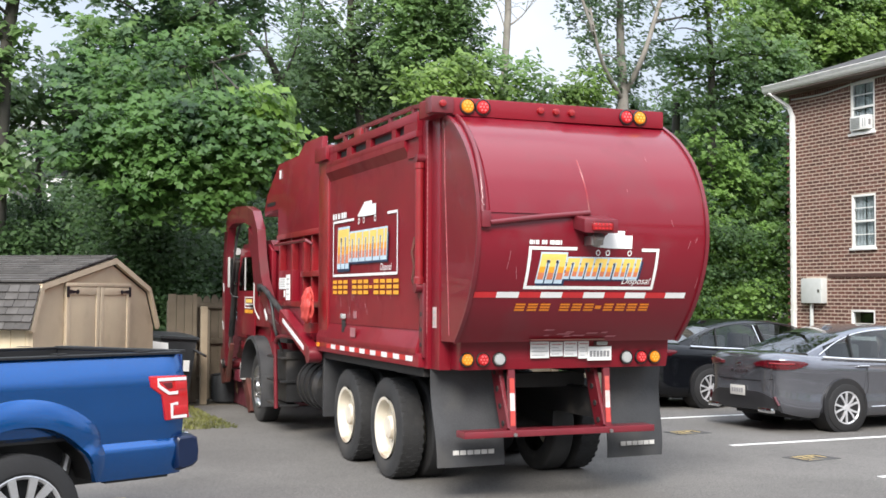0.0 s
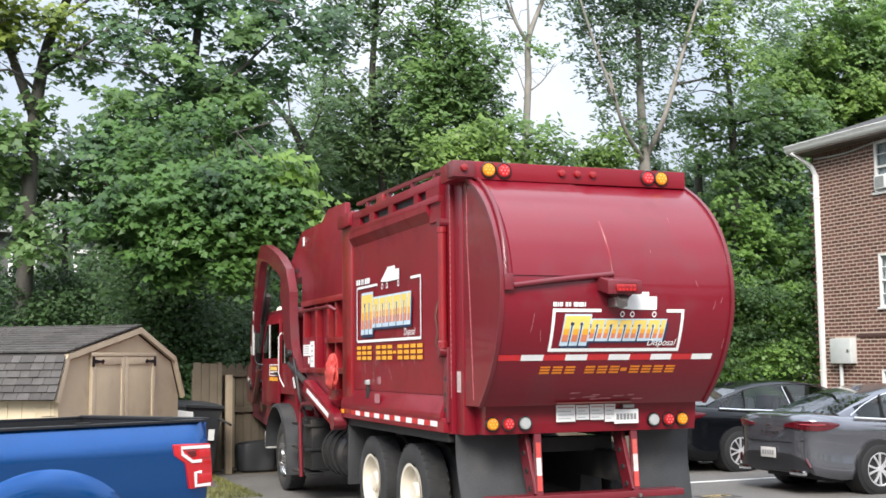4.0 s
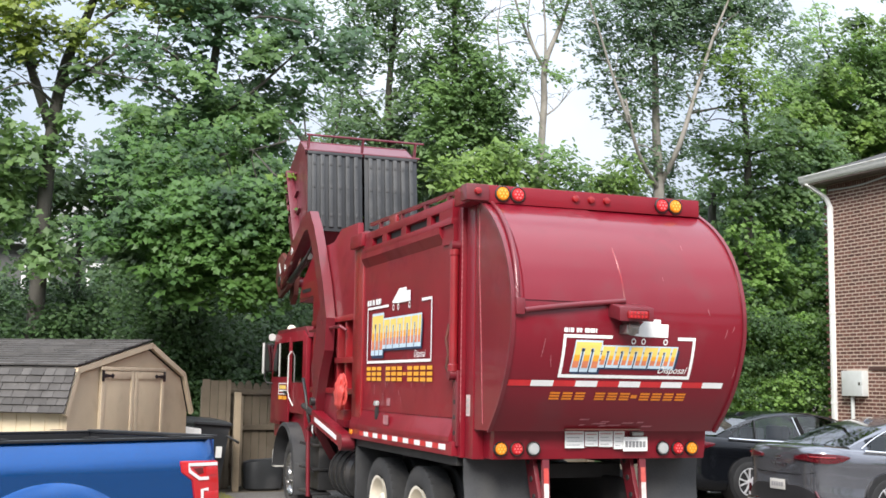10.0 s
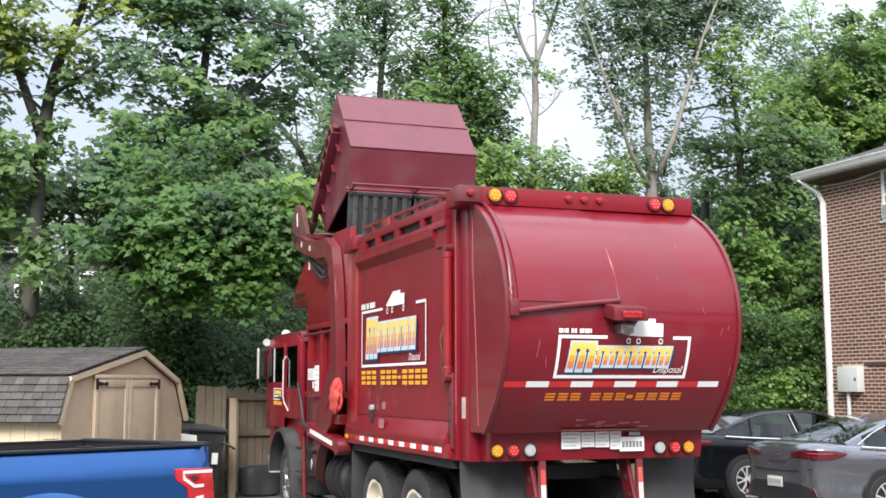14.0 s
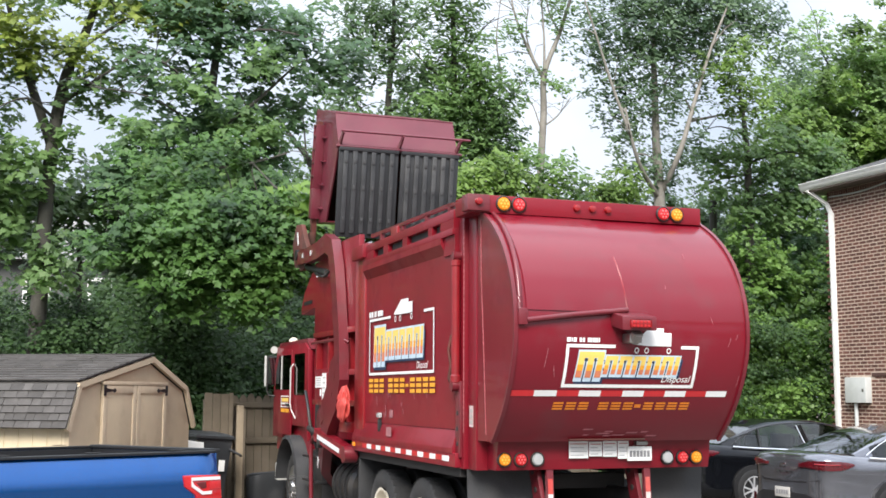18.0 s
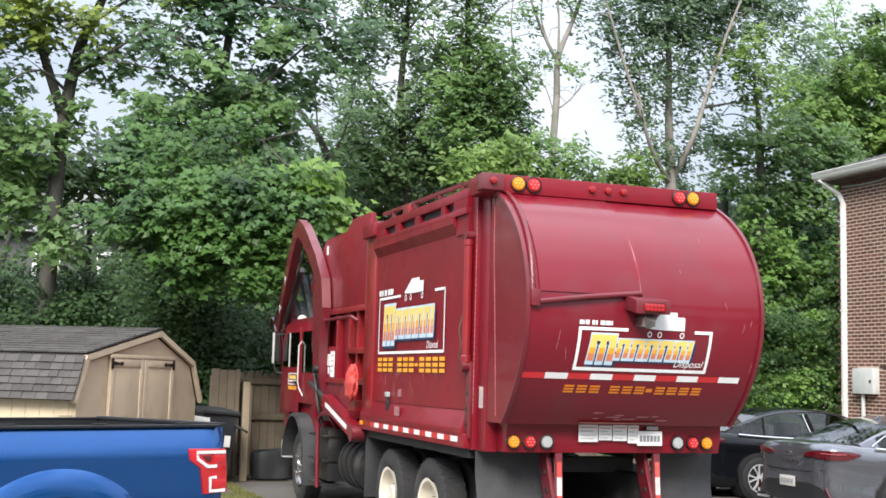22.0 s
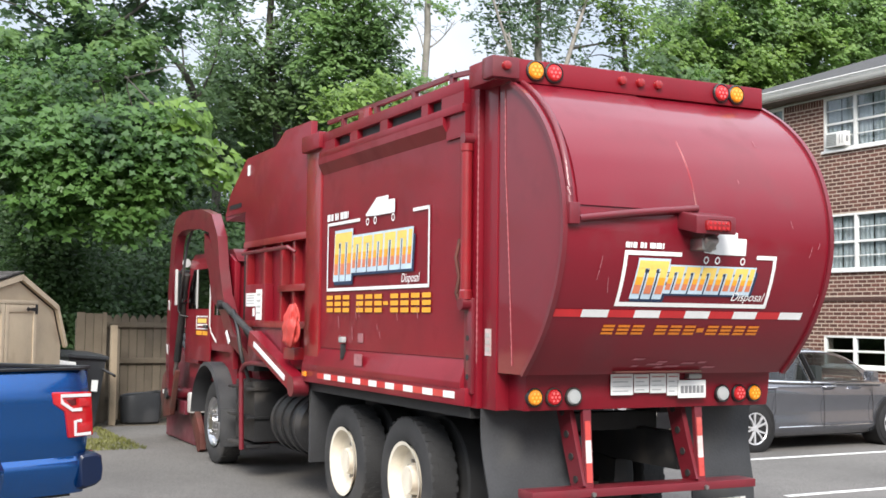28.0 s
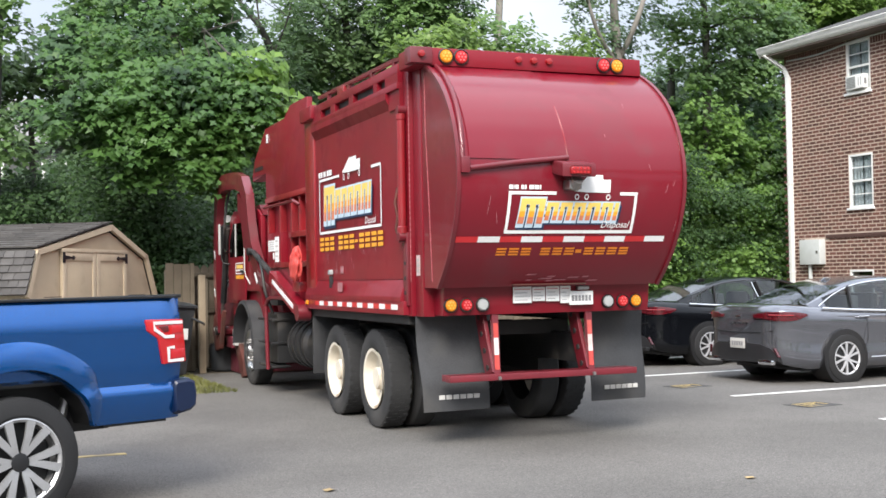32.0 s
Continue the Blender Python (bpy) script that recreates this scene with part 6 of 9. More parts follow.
def blades(name, x0, x1, y0, y1, count, h, m, lab, edge=0.4):
    px, py = rng.uniform(x0, x1, count), rng.uniform(y0, y1, count)
    keep = np.array([noise.noise((a * 1.3, b * 1.3, 4)) > -edge for a, b in zip(px, py)])
    px, py = px[keep], py[keep]
    n = len(px)
    a, hh, wd = rng.uniform(0, 6.28, n), h * rng.uniform(0.4, 1.2, n), rng.uniform(0.005, 0.012, n)
    lx, ly = rng.normal(0, 0.5, n) * hh, rng.normal(0, 0.5, n) * hh
    v = np.zeros((n, 3, 3))
    v[:, 0] = np.c_[px + np.cos(a) * wd, py + np.sin(a) * wd, np.zeros(n)]
    v[:, 1] = np.c_[px - np.cos(a) * wd, py - np.sin(a) * wd, np.zeros(n)]
    v[:, 2] = np.c_[px + lx, py + ly, hh]
    me = bpy.data.meshes.new(name)
    me.from_pydata(v.reshape(-1, 3).tolist(), [], np.arange(3 * n).reshape(-1, 3).tolist())
    me.materials.append(m)
    return tagged(new(name, me), lab, "grass", kind="stuff")


blades("grass", 3.0, 3.98, 16.3, 19.6, 4200, 0.045, GRASS, "thin patchy grass before the fence", 0.25)

# ---- trees ----
BARK = mat("dark_bark", (0.07, 0.066, 0.057), 0.95, var=0.35, scale=3, fine=30, bump=0.6)
BARKPALE = mat("pale_grey_bark", (0.23, 0.215, 0.19), 0.95, var=0.3, scale=3, fine=30, bump=0.5)
MAPLE = leaf_mat("maple_leaf", (0.056, 0.106, 0.05), (0.168, 0.27, 0.1), 0.47)
FRONTLEAF = leaf_mat("broad_maple_leaf", (0.025, 0.062, 0.022), (0.09, 0.18, 0.046), 0.4)
DEEPLEAF = leaf_mat("deep_green_maple_leaf", (0.042, 0.09, 0.054), (0.125, 0.215, 0.106), 0.46)
WOODS = leaf_mat("shaded_leaf", (0.048, 0.088, 0.05), (0.15, 0.235, 0.106), 0.46)
ASH = leaf_mat("locust_leaf", (0.044, 0.088, 0.034), (0.15, 0.25, 0.082), 0.42)
BLUELEAF = leaf_mat("grey_green_ash_leaf", (0.055, 0.098, 0.066), (0.16, 0.235, 0.14), 0.48)
LIMELEAF = leaf_mat("lime_green_leaf", (0.055, 0.1, 0.026), (0.17, 0.265, 0.066), 0.42)
# yellow-green upper boughs, their sunlit brightness included in the leaf colour
GOLDLEAF = leaf_mat("sunlit_yellow_maple_leaf", (0.075, 0.11, 0.026), (0.25, 0.31, 0.062), 0.42)
VINE = leaf_mat("vine_leaf", (0.042, 0.09, 0.028), (0.17, 0.29, 0.075), 0.42)
OAKLEAF = leaf_mat("light_oak_leaf", (0.085, 0.145, 0.062), (0.235, 0.36, 0.125), 0.48)
# undergrowth green darkened: the canopy's shade is put into the leaf colour
SHADELEAF = leaf_mat("canopy_shade_leaf", (0.017, 0.036, 0.016), (0.058, 0.108, 0.04), 0.34, 0.22)


def leaf_cloud(name, lobes, size, m, parent, seed, droop=0.35):
    """Leaves in clumps inside lobes of (centre, radii, clumps, leaves a clump, clump radius)."""
    g = np.random.default_rng(seed)
    pos = []
    for c, r, nc, nl, cr_ in lobes:
        hi = min(1.0, max(0.0, (c[2] - 5.5) / 3.5))
        nc, nl = int(nc * (1.75 - 0.55 * hi)), int(nl * 1.6)
        r, cr_ = np.array(r) * (1 + 0.15 * hi), cr_ * (1 - 0.28 * hi)
        sprays = np.clip(g.normal(size=(max(4, nc // 6), 3)), -1.8, 1.8)
        cc = sprays[g.integers(0, len(sprays), nc)] + g.normal(size=(nc, 3)) * (0.5 - 0.22 * hi)
        cc = np.array(c) + np.clip(cc, -2.0, 2.0) * np.array(r) * 0.62
        off = g.normal(size=(nc, nl, 3)) * np.array([cr_ * 1.1, cr_ * 1.1, cr_ * 0.2])
        off[..., 2] -= 0.25 * (off[..., 0] ** 2 + off[..., 1] ** 2) / max(cr_, 0.1)
        pos.append((cc[:, None] + off).reshape(-1, 3))
    p = np.concatenate(pos)
    n = len(p)
    nr = np.c_[g.normal(0, 0.2 + droop, n), g.normal(0, 0.2 + droop, n) - 0.55, 0.85 * np.ones(n)]
    nr /= np.linalg.norm(nr, axis=1, keepdims=True)
    t = np.cross(nr, g.normal(size=(n, 3)))
    t /= np.linalg.norm(t, axis=1, keepdims=True)
    u = np.cross(nr, t)
    s = size * 0.7 * g.uniform(0.55, 1.3, (n, 1))
    v = np.empty((n, 4, 3))
    v[:, 0] = p - t * s * 0.5
    v[:, 1] = p + u * s * 0.42 - nr * s * 0.1
    v[:, 2] = p + t * s * 0.55 - nr * s * 0.12
    v[:, 3] = p - u * s * 0.42 - nr * s * 0.1
    f = (np.arange(n)[:, None] * 4 + np.array([[0, 1, 2, 0, 2, 3]])).reshape(-1)
    me = bpy.data.meshes.new(name)
    me.vertices.add(4 * n)
    me.vertices.foreach_set("co", v.reshape(-1))
    me.loops.add(len(f))
    me.loops.foreach_set("vertex_index", f.astype(np.int32))
    me.polygons.add(2 * n)
    me.polygons.foreach_set("loop_start", (np.arange(2 * n) * 3).astype(np.int32))
    me.update(calc_edges=True)
    me.materials.append(m)
    ob = new(name, me)
    ob.parent = parent
    return ob


def leaf_mesh(name, p, nr, size, m, parent, g, lobed):
    """One small blade at each place p with normal nr, long-stalked and pointed or three-lobed."""
    n = len(p)
    t = np.cross(nr, g.normal(size=(n, 3)))
    t /= np.linalg.norm(t, axis=1, keepdims=True)
    u = np.cross(nr, t)
    s = size * g.uniform(0.6, 1.3, (n, 1))
    tip = [(-0.5, 0.0), (-0.28, 0.2), (-0.12, 0.56), (0.1, 0.24), (0.6, 0.0), (0.1, -0.24), (-0.12, -0.56), (-0.28, -0.2)] if lobed else [(-0.55, 0.0), (-0.2, 0.24), (0.2, 0.22), (0.62, 0.0), (0.2, -0.22), (-0.2, -0.24)]
    k = len(tip)
    v = np.stack([p + t * s * a_ + u * s * b_ - nr * s * (0.12 * abs(b_) + 0.1 * a_) for a_, b_ in tip], axis=1).reshape(-1, 3)
    me = bpy.data.meshes.new(name)
    me.vertices.add(k * n)
    me.vertices.foreach_set("co", v.reshape(-1))
    me.loops.add(k * n)
    me.loops.foreach_set("vertex_index", np.arange(k * n, dtype=np.int32))
    me.polygons.add(n)
    me.polygons.foreach_set("loop_start", (np.arange(n) * k).astype(np.int32))
    me.update(calc_edges=True)
    me.materials.append(m)
    ob = new(name, me)
    ob.parent = parent
    return ob


def boughs(name, lobes, size, m, parent, seed, lobed):
    """Drooping flat sprays of leaves; lobes of (centre, half width, half height, fullness)."""
    g = np.random.default_rng(seed)
    pos, nrm = [], []
    for c, rx, rz, full in lobes:
        per = 26 if lobed else 12
        ns = max(3, int(58 * full * rx * rz / size**2 / per))
        d = g.normal(size=(ns, 3))
        d /= np.linalg.norm(d, axis=1, keepdims=True)
        cc = np.array(c) + d * g.uniform(0, 1, (ns, 1)) ** 0.45 * np.array((rx, 0.35 + 0.5 * rz, rz)) * 1.08
        sr = g.uniform(0.55, 1.25, (ns, 1)) * (2.1 if lobed else 1.7) * size
        a, q = g.uniform(0, 6.283, (ns, per)), np.sqrt(g.uniform(0, 1, (ns, per))) * sr
        lean = g.normal(0, 0.35, (ns, 2, 1))
        x, y = q * np.cos(a) * 1.25, q * np.sin(a)
        z = lean[:, 0] * x + lean[:, 1] * y - 0.38 * q * q / sr + g.normal(0, 0.42 * size, (ns, per))
        pos.append((cc[:, None] + np.stack([x, y, z], axis=2)).reshape(-1, 3))
        w = np.stack([g.normal(0, 0.36, (ns, per)) + 0.5 * x / sr, g.normal(-0.6, 0.36, (ns, per)) + 0.4 * y / sr, np.full((ns, per), 0.8)], axis=2).reshape(-1, 3)
        nrm.append(w / np.linalg.norm(w, axis=1, keepdims=True))
    return leaf_mesh(name, np.concatenate(pos), np.concatenate(nrm), size, m, parent, g, lobed)


def tree(name, base, trunk, limbs, crowns, bark, lab, seed):
    t = thing(name, lab, "tree", "trees behind the lot", at=pose(base[0], base[1], 0))
    b = Vector((base[0], base[1], 0))
    loc = lambda q: Vector(q) - b
    g = random.Random(seed)
    pts = curve([loc(q[:3]) for q in trunk], 5)
    rad = np.interp(np.linspace(0, 1, len(pts)), np.linspace(0, 1, len(trunk)), [q[3] for q in trunk]).tolist()
    part("trunk", tube(B(), pts, rad, 12), bark, t, smooth=60)
    for line, r in limbs:
        lp = curve([loc(q) for q in line], 4)
        part("limb", tube(B(), lp, np.linspace(r, r * 0.3, len(lp)).tolist(), 8), bark, t, smooth=60)
        for k in range(5):
            a = lp[g.randrange(len(lp) // 3, len(lp))]
            e = a + Vector((g.uniform(-1, 1), g.uniform(-0.7, 0.7), g.uniform(-0.2, 0.9))) * 0.9
            part("branch", tube(B(), [a, a.lerp(e, 0.5) + Vector((g.uniform(-0.1, 0.1), 0, 0.1)), e], [r * 0.32, r * 0.22, 0.005], 6), bark, t, smooth=60)
    for k, (lobes, size, m, lobed) in enumerate(crowns):
        boughs("crown", [(tuple(loc(c)), rx, rz, full) for c, rx, rz, full in lobes], size, m, t, seed * 7 + k, lobed)
    return t


tree("tall_maple", (1.07, 23.50), [(1.07, 23.50, 0, 0.189), (1.07, 23.50, 2.41, 0.164), (1.09, 23.50, 3.26, 0.159), (1.13, 23.50, 4.99, 0.143), (1.21, 23.50, 6.65, 0.127), (1.41, 23.50, 8.02, 0.106), (1.79, 23.50, 9.09, 0.083), (2.07, 23.50, 10.18, 0.054)],
     [([(1.20, 23.50, 6.60), (0.78, 23.50, 7.73), (0.42, 23.50, 8.81), (0.19, 23.50, 9.68)], 0.107),
      ([(1.33, 23.50, 7.45), (1.90, 23.00, 7.84), (2.72, 22.50, 8.41)], 0.048),
      ([(1.26, 23.50, 7.10), (0.69, 22.90, 7.35), (0.11, 22.50, 6.99)], 0.036),
      ([(1.60, 23.50, 8.55), (2.28, 23.00, 9.01), (2.98, 22.70, 9.46)], 0.042)],
     [([((0.74, 22.90, 8.40), 1.16, 0.60, 0.43), ((1.44, 22.90, 8.65), 0.65, 0.52, 0.27), ((2.79, 22.90, 9.33), 1.44, 0.46, 0.47), ((0.31, 22.90, 9.00), 0.65, 0.75, 0.39), ((3.65, 22.90, 9.85), 1.19, 0.46, 0.55)],
       0.15, GOLDLEAF, True),
      ([((1.2, 23.1, 6.0), 0.6, 0.9, 0.28), ((1.1, 23.1, 4.4), 0.6, 0.9, 0.32), ((1.6, 23.1, 7.9), 0.7, 0.6, 0.3), ((0.48, 23.50, 8.03), 0.59, 0.69, 0.27), ((2.04, 23.50, 8.21), 0.79, 0.54, 0.17), ((2.46, 23.50, 8.60), 0.66, 0.46, 0.16), ((2.14, 23.50, 7.07), 1.11, 1.14, 0.08), ((2.55, 23.50, 7.69), 0.79, 0.61, 0.12), ((0.34, 23.50, 6.69), 0.52, 1.05, 0.47), ((0.29, 23.50, 5.70), 0.77, 0.90, 0.55), ((0.63, 23.50, 4.96), 0.58, 0.89, 0.47), ((1.76, 23.50, 9.78), 2.01, 0.62, 0.39), ((-0.57, 23.50, 7.04), 0.91, 2.26, 0.55), ((-0.78, 23.50, 8.99), 1.06, 1.39, 0.39)],
       0.16, MAPLE, True)],
     BARK, "tall maple tree with dark forked trunk and broken yellow-green crown", 11)
tree("spreading_maple", (3.40, 22.60), [(3.40, 22.60, 0, 0.215), (3.40, 22.60, 1.79, 0.187), (3.47, 22.60, 3.28, 0.166), (3.71, 22.60, 5.03, 0.134), (3.93, 22.60, 6.71, 0.107), (4.09, 22.60, 7.86, 0.086), (4.23, 22.60, 9.37, 0.058), (4.28, 22.60, 10.31, 0.035)],
     [([(3.95, 22.60, 6.83), (4.69, 22.10, 7.35), (5.55, 21.60, 8.22)], 0.052),
      ([(3.95, 22.60, 6.94), (2.86, 22.10, 7.39), (1.71, 21.80, 7.41)], 0.029),
      ([(3.76, 22.60, 5.25), (4.11, 21.10, 5.38), (4.40, 19.60, 5.22)], 0.046),
      ([(3.65, 22.60, 4.70), (2.86, 21.40, 4.88), (2.28, 20.20, 4.73)], 0.046),
      ([(3.84, 22.60, 6.15), (4.59, 22.00, 6.21), (5.32, 21.40, 6.38)], 0.040),
      ([(4.03, 22.60, 7.51), (3.28, 22.20, 8.01), (2.59, 21.80, 8.15)], 0.034),
      ([(4.14, 22.60, 8.44), (4.89, 22.20, 8.99), (6.05, 21.80, 8.79)], 0.034)],
     [([((3.69, 22.60, 7.42), 1.02, 0.66, 0.55), ((3.22, 22.60, 8.33), 0.96, 0.67, 0.45), ((4.75, 22.60, 9.03), 1.17, 0.68, 0.65), ((5.24, 22.60, 7.75), 0.84, 0.67, 0.6), ((4.43, 22.60, 6.59), 1.27, 0.66, 0.95), ((3.13, 22.60, 6.26), 1.07, 0.66, 0.9), ((5.28, 22.60, 6.55), 0.45, 0.44, 0.35), ((3.84, 22.60, 9.32), 1.17, 0.60, 0.7), ((6.33, 22.60, 8.75), 0.92, 0.69, 0.6), ((6.02, 22.60, 9.49), 0.80, 0.43, 0.4), ((3.74, 22.60, 5.81), 1.63, 0.51, 0.9), ((5.77, 22.60, 7.69), 0.45, 0.53, 0.3), ((2.51, 22.60, 6.04), 0.62, 0.43, 0.5)],
       0.155, DEEPLEAF, True),
      ([((2.84, 21.80, 6.83), 0.67, 0.20, 0.5), ((4.75, 21.80, 6.96), 0.74, 0.36, 0.6), ((5.33, 21.80, 5.79), 0.61, 0.43, 0.5), ((3.44, 21.80, 7.59), 0.62, 0.26, 0.5), ((5.04, 21.80, 8.21), 0.75, 0.36, 0.6), ((3.92, 21.80, 5.90), 1.09, 0.28, 0.7)],
       0.155, MAPLE, True),
      ([((3.19, 19.10, 4.56), 1.00, 0.29, 1.1), ((4.12, 18.90, 4.62), 0.84, 0.32, 1.2), ((2.36, 19.20, 4.32), 0.68, 0.29, 1), ((2.95, 19.20, 4.10), 0.84, 0.29, 1.1), ((3.99, 18.90, 4.12), 1.00, 0.32, 1.2), ((3.38, 19.00, 3.67), 0.84, 0.29, 1.1), ((4.40, 18.80, 3.69), 0.54, 0.34, 1.1), ((2.98, 19.20, 3.30), 0.47, 0.22, 0.8), ((3.97, 18.90, 3.29), 0.63, 0.24, 1), ((4.72, 18.80, 4.36), 0.38, 0.61, 1.1), ((1.88, 19.20, 4.12), 0.42, 0.30, 0.6), ((3.79, 19.20, 4.97), 0.96, 0.22, 0.9), ((4.44, 18.90, 4.93), 0.53, 0.22, 1), ((2.5, 20.2, 5.2), 0.8, 0.42, 0.45), ((3.5, 19.9, 5.35), 0.9, 0.4, 0.4), ((4.6, 20.1, 5.35), 0.6, 0.45, 0.45), ((2.9, 20.8, 5.9), 0.7, 0.4, 0.35), ((4.1, 20.8, 6.1), 0.8, 0.4, 0.35)],
       0.122, FRONTLEAF, True)],
     BARK, "spreading maple tree with broad bright boughs over the fence", 12)
tree("understorey_maple", (2.03, 25.50), [(2.03, 25.50, 0, 0.085), (2.03, 25.50, 1.77, 0.074), (1.98, 25.50, 3.40, 0.068), (1.95, 25.50, 4.94, 0.056), (1.98, 25.50, 6.15, 0.031)],
     [([(1.95, 25.50, 4.70), (2.47, 25.50, 5.33), (2.92, 25.50, 5.73)], 0.032),
      ([(1.95, 25.50, 4.94), (1.44, 25.50, 5.51), (1.09, 25.50, 5.84)], 0.032)],
     [([((2.09, 25.50, 6.09), 1.12, 0.46, 0.8), ((1.62, 25.50, 5.34), 0.90, 0.65, 0.75), ((2.98, 25.50, 5.67), 0.77, 0.73, 0.9), ((1.08, 25.50, 5.96), 0.70, 0.65, 0.7), ((2.49, 25.50, 4.97), 0.84, 0.32, 0.5)],
       0.16, WOODS, True)],
     BARK, "slender shaded maple under the taller trees", 22)
tree("leaning_tree", (7.73, 26.00), [(7.73, 26.00, 0, 0.113), (7.73, 26.00, 4.66, 0.099), (7.51, 26.00, 5.70, 0.092), (7.23, 26.00, 6.68, 0.086), (6.93, 26.00, 7.32, 0.073), (6.61, 26.00, 7.69, 0.053), (6.31, 26.00, 8.07, 0.033)],
     [([(7.23, 26.00, 6.68), (7.60, 26.00, 7.58), (7.79, 26.00, 8.55)], 0.033),
      ([(6.93, 26.00, 7.32), (6.85, 26.00, 8.05), (6.76, 26.00, 8.85)], 0.026),
      ([(7.29, 26.00, 6.48), (6.74, 26.00, 6.84), (6.34, 26.00, 6.94)], 0.026)],
     [([((6.45, 26.00, 7.88), 0.59, 0.52, 0.1), ((7.05, 26.00, 7.93), 0.45, 0.69, 0.1), ((6.74, 26.00, 6.71), 0.59, 0.60, 0.3), ((7.63, 26.00, 6.51), 0.52, 0.69, 0.4), ((7.81, 26.00, 7.73), 0.45, 0.78, 0.35)],
       0.13, WOODS, False)],
     BARK, "dark leaning tree with bare crooked limbs", 13)
tree("shaded_linden", (9.79, 27.50), [(9.79, 27.50, 0, 0.130), (9.79, 27.50, 4.89, 0.113), (9.61, 27.50, 7.03, 0.100), (9.43, 27.50, 8.90, 0.087), (9.56, 27.50, 10.98, 0.059), (9.53, 27.50, 12.63, 0.037)],
     [([(9.52, 27.50, 8.18), (8.68, 27.50, 8.98), (8.08, 27.50, 9.78)], 0.042),
      ([(9.46, 27.50, 8.91), (10.34, 27.50, 9.88), (10.96, 27.50, 10.70)], 0.042),
      ([(9.56, 27.50, 10.54), (10.17, 27.50, 11.36), (10.79, 27.50, 11.74)], 0.035),
      ([(9.60, 27.50, 7.46), (8.85, 27.50, 7.84), (8.26, 27.50, 7.93)], 0.028)],
     [([((8.24, 27.50, 8.93), 0.72, 0.83, 0.5), ((8.96, 27.50, 10.17), 0.97, 0.85, 0.5), ((8.34, 27.50, 7.51), 0.87, 1.01, 0.9), ((9.59, 27.50, 8.33), 1.05, 0.93, 0.75), ((9.71, 27.50, 11.15), 0.91, 0.77, 0.45), ((10.27, 27.50, 9.58), 0.82, 0.86, 0.6), ((8.94, 27.50, 6.91), 1.58, 0.64, 1), ((10.37, 27.50, 7.52), 1.13, 0.94, 1), ((8.94, 27.50, 11.50), 0.99, 0.76, 0.6), ((8.50, 27.50, 10.85), 0.57, 0.76, 0.35)],
       0.14, WOODS, False)],
     BARK, "shaded linden tree with dense dark leaves", 21)
tree("locust_tree", (10.45, 25.50), [(10.45, 25.50, 0, 0.107), (10.45, 25.50, 4.74, 0.093), (10.42, 25.50, 7.18, 0.081), (10.42, 25.50, 9.25, 0.076), (10.37, 25.50, 11.36, 0.056), (10.35, 25.50, 12.21, 0.035)],
     [([(10.43, 25.50, 8.14), (11.21, 25.50, 8.77), (11.97, 25.50, 9.13)], 0.039),
      ([(10.42, 25.50, 9.11), (9.66, 25.50, 9.72), (9.22, 25.50, 10.09)], 0.032),
      ([(10.40, 25.50, 9.67), (11.05, 25.50, 10.59), (11.50, 25.50, 11.08)], 0.032),
      ([(10.43, 25.50, 7.45), (11.21, 25.50, 7.80), (11.81, 25.50, 7.99)], 0.026)],
     [([((10.46, 25.50, 9.26), 0.92, 0.80, 0.8), ((11.21, 25.50, 9.48), 0.75, 0.63, 0.7), ((10.91, 25.50, 8.39), 1.00, 0.80, 0.95), ((11.66, 25.50, 8.33), 0.62, 0.72, 0.8), ((11.44, 25.50, 7.61), 0.77, 0.63, 0.9), ((10.26, 25.50, 7.64), 0.83, 0.79, 0.9), ((10.57, 25.50, 10.60), 0.70, 0.82, 0.6), ((9.87, 25.50, 9.96), 0.69, 0.63, 0.5), ((10.03, 25.50, 8.52), 0.68, 0.79, 0.8), ((11.97, 25.50, 8.99), 0.44, 0.40, 0.4), ((10.30, 25.50, 11.49), 0.94, 0.73, 0.6)],
       0.13, ASH, False),
      ([((10.81, 24.00, 6.79), 0.69, 0.57, 1.1), ((11.34, 24.00, 6.46), 0.87, 0.47, 1), ((10.00, 24.00, 6.49), 0.86, 0.50, 0.9)],
       0.16, LIMELEAF, False),
      ([((12.36, 24.30, 6.96), 0.72, 0.56, 0.5), ((12.88, 24.30, 6.68), 0.60, 0.44, 0.6), ((11.84, 24.30, 7.21), 0.37, 0.52, 0.4)],
       0.14, ASH, False)],
     BARK, "light green locust tree with feathery crown", 14)
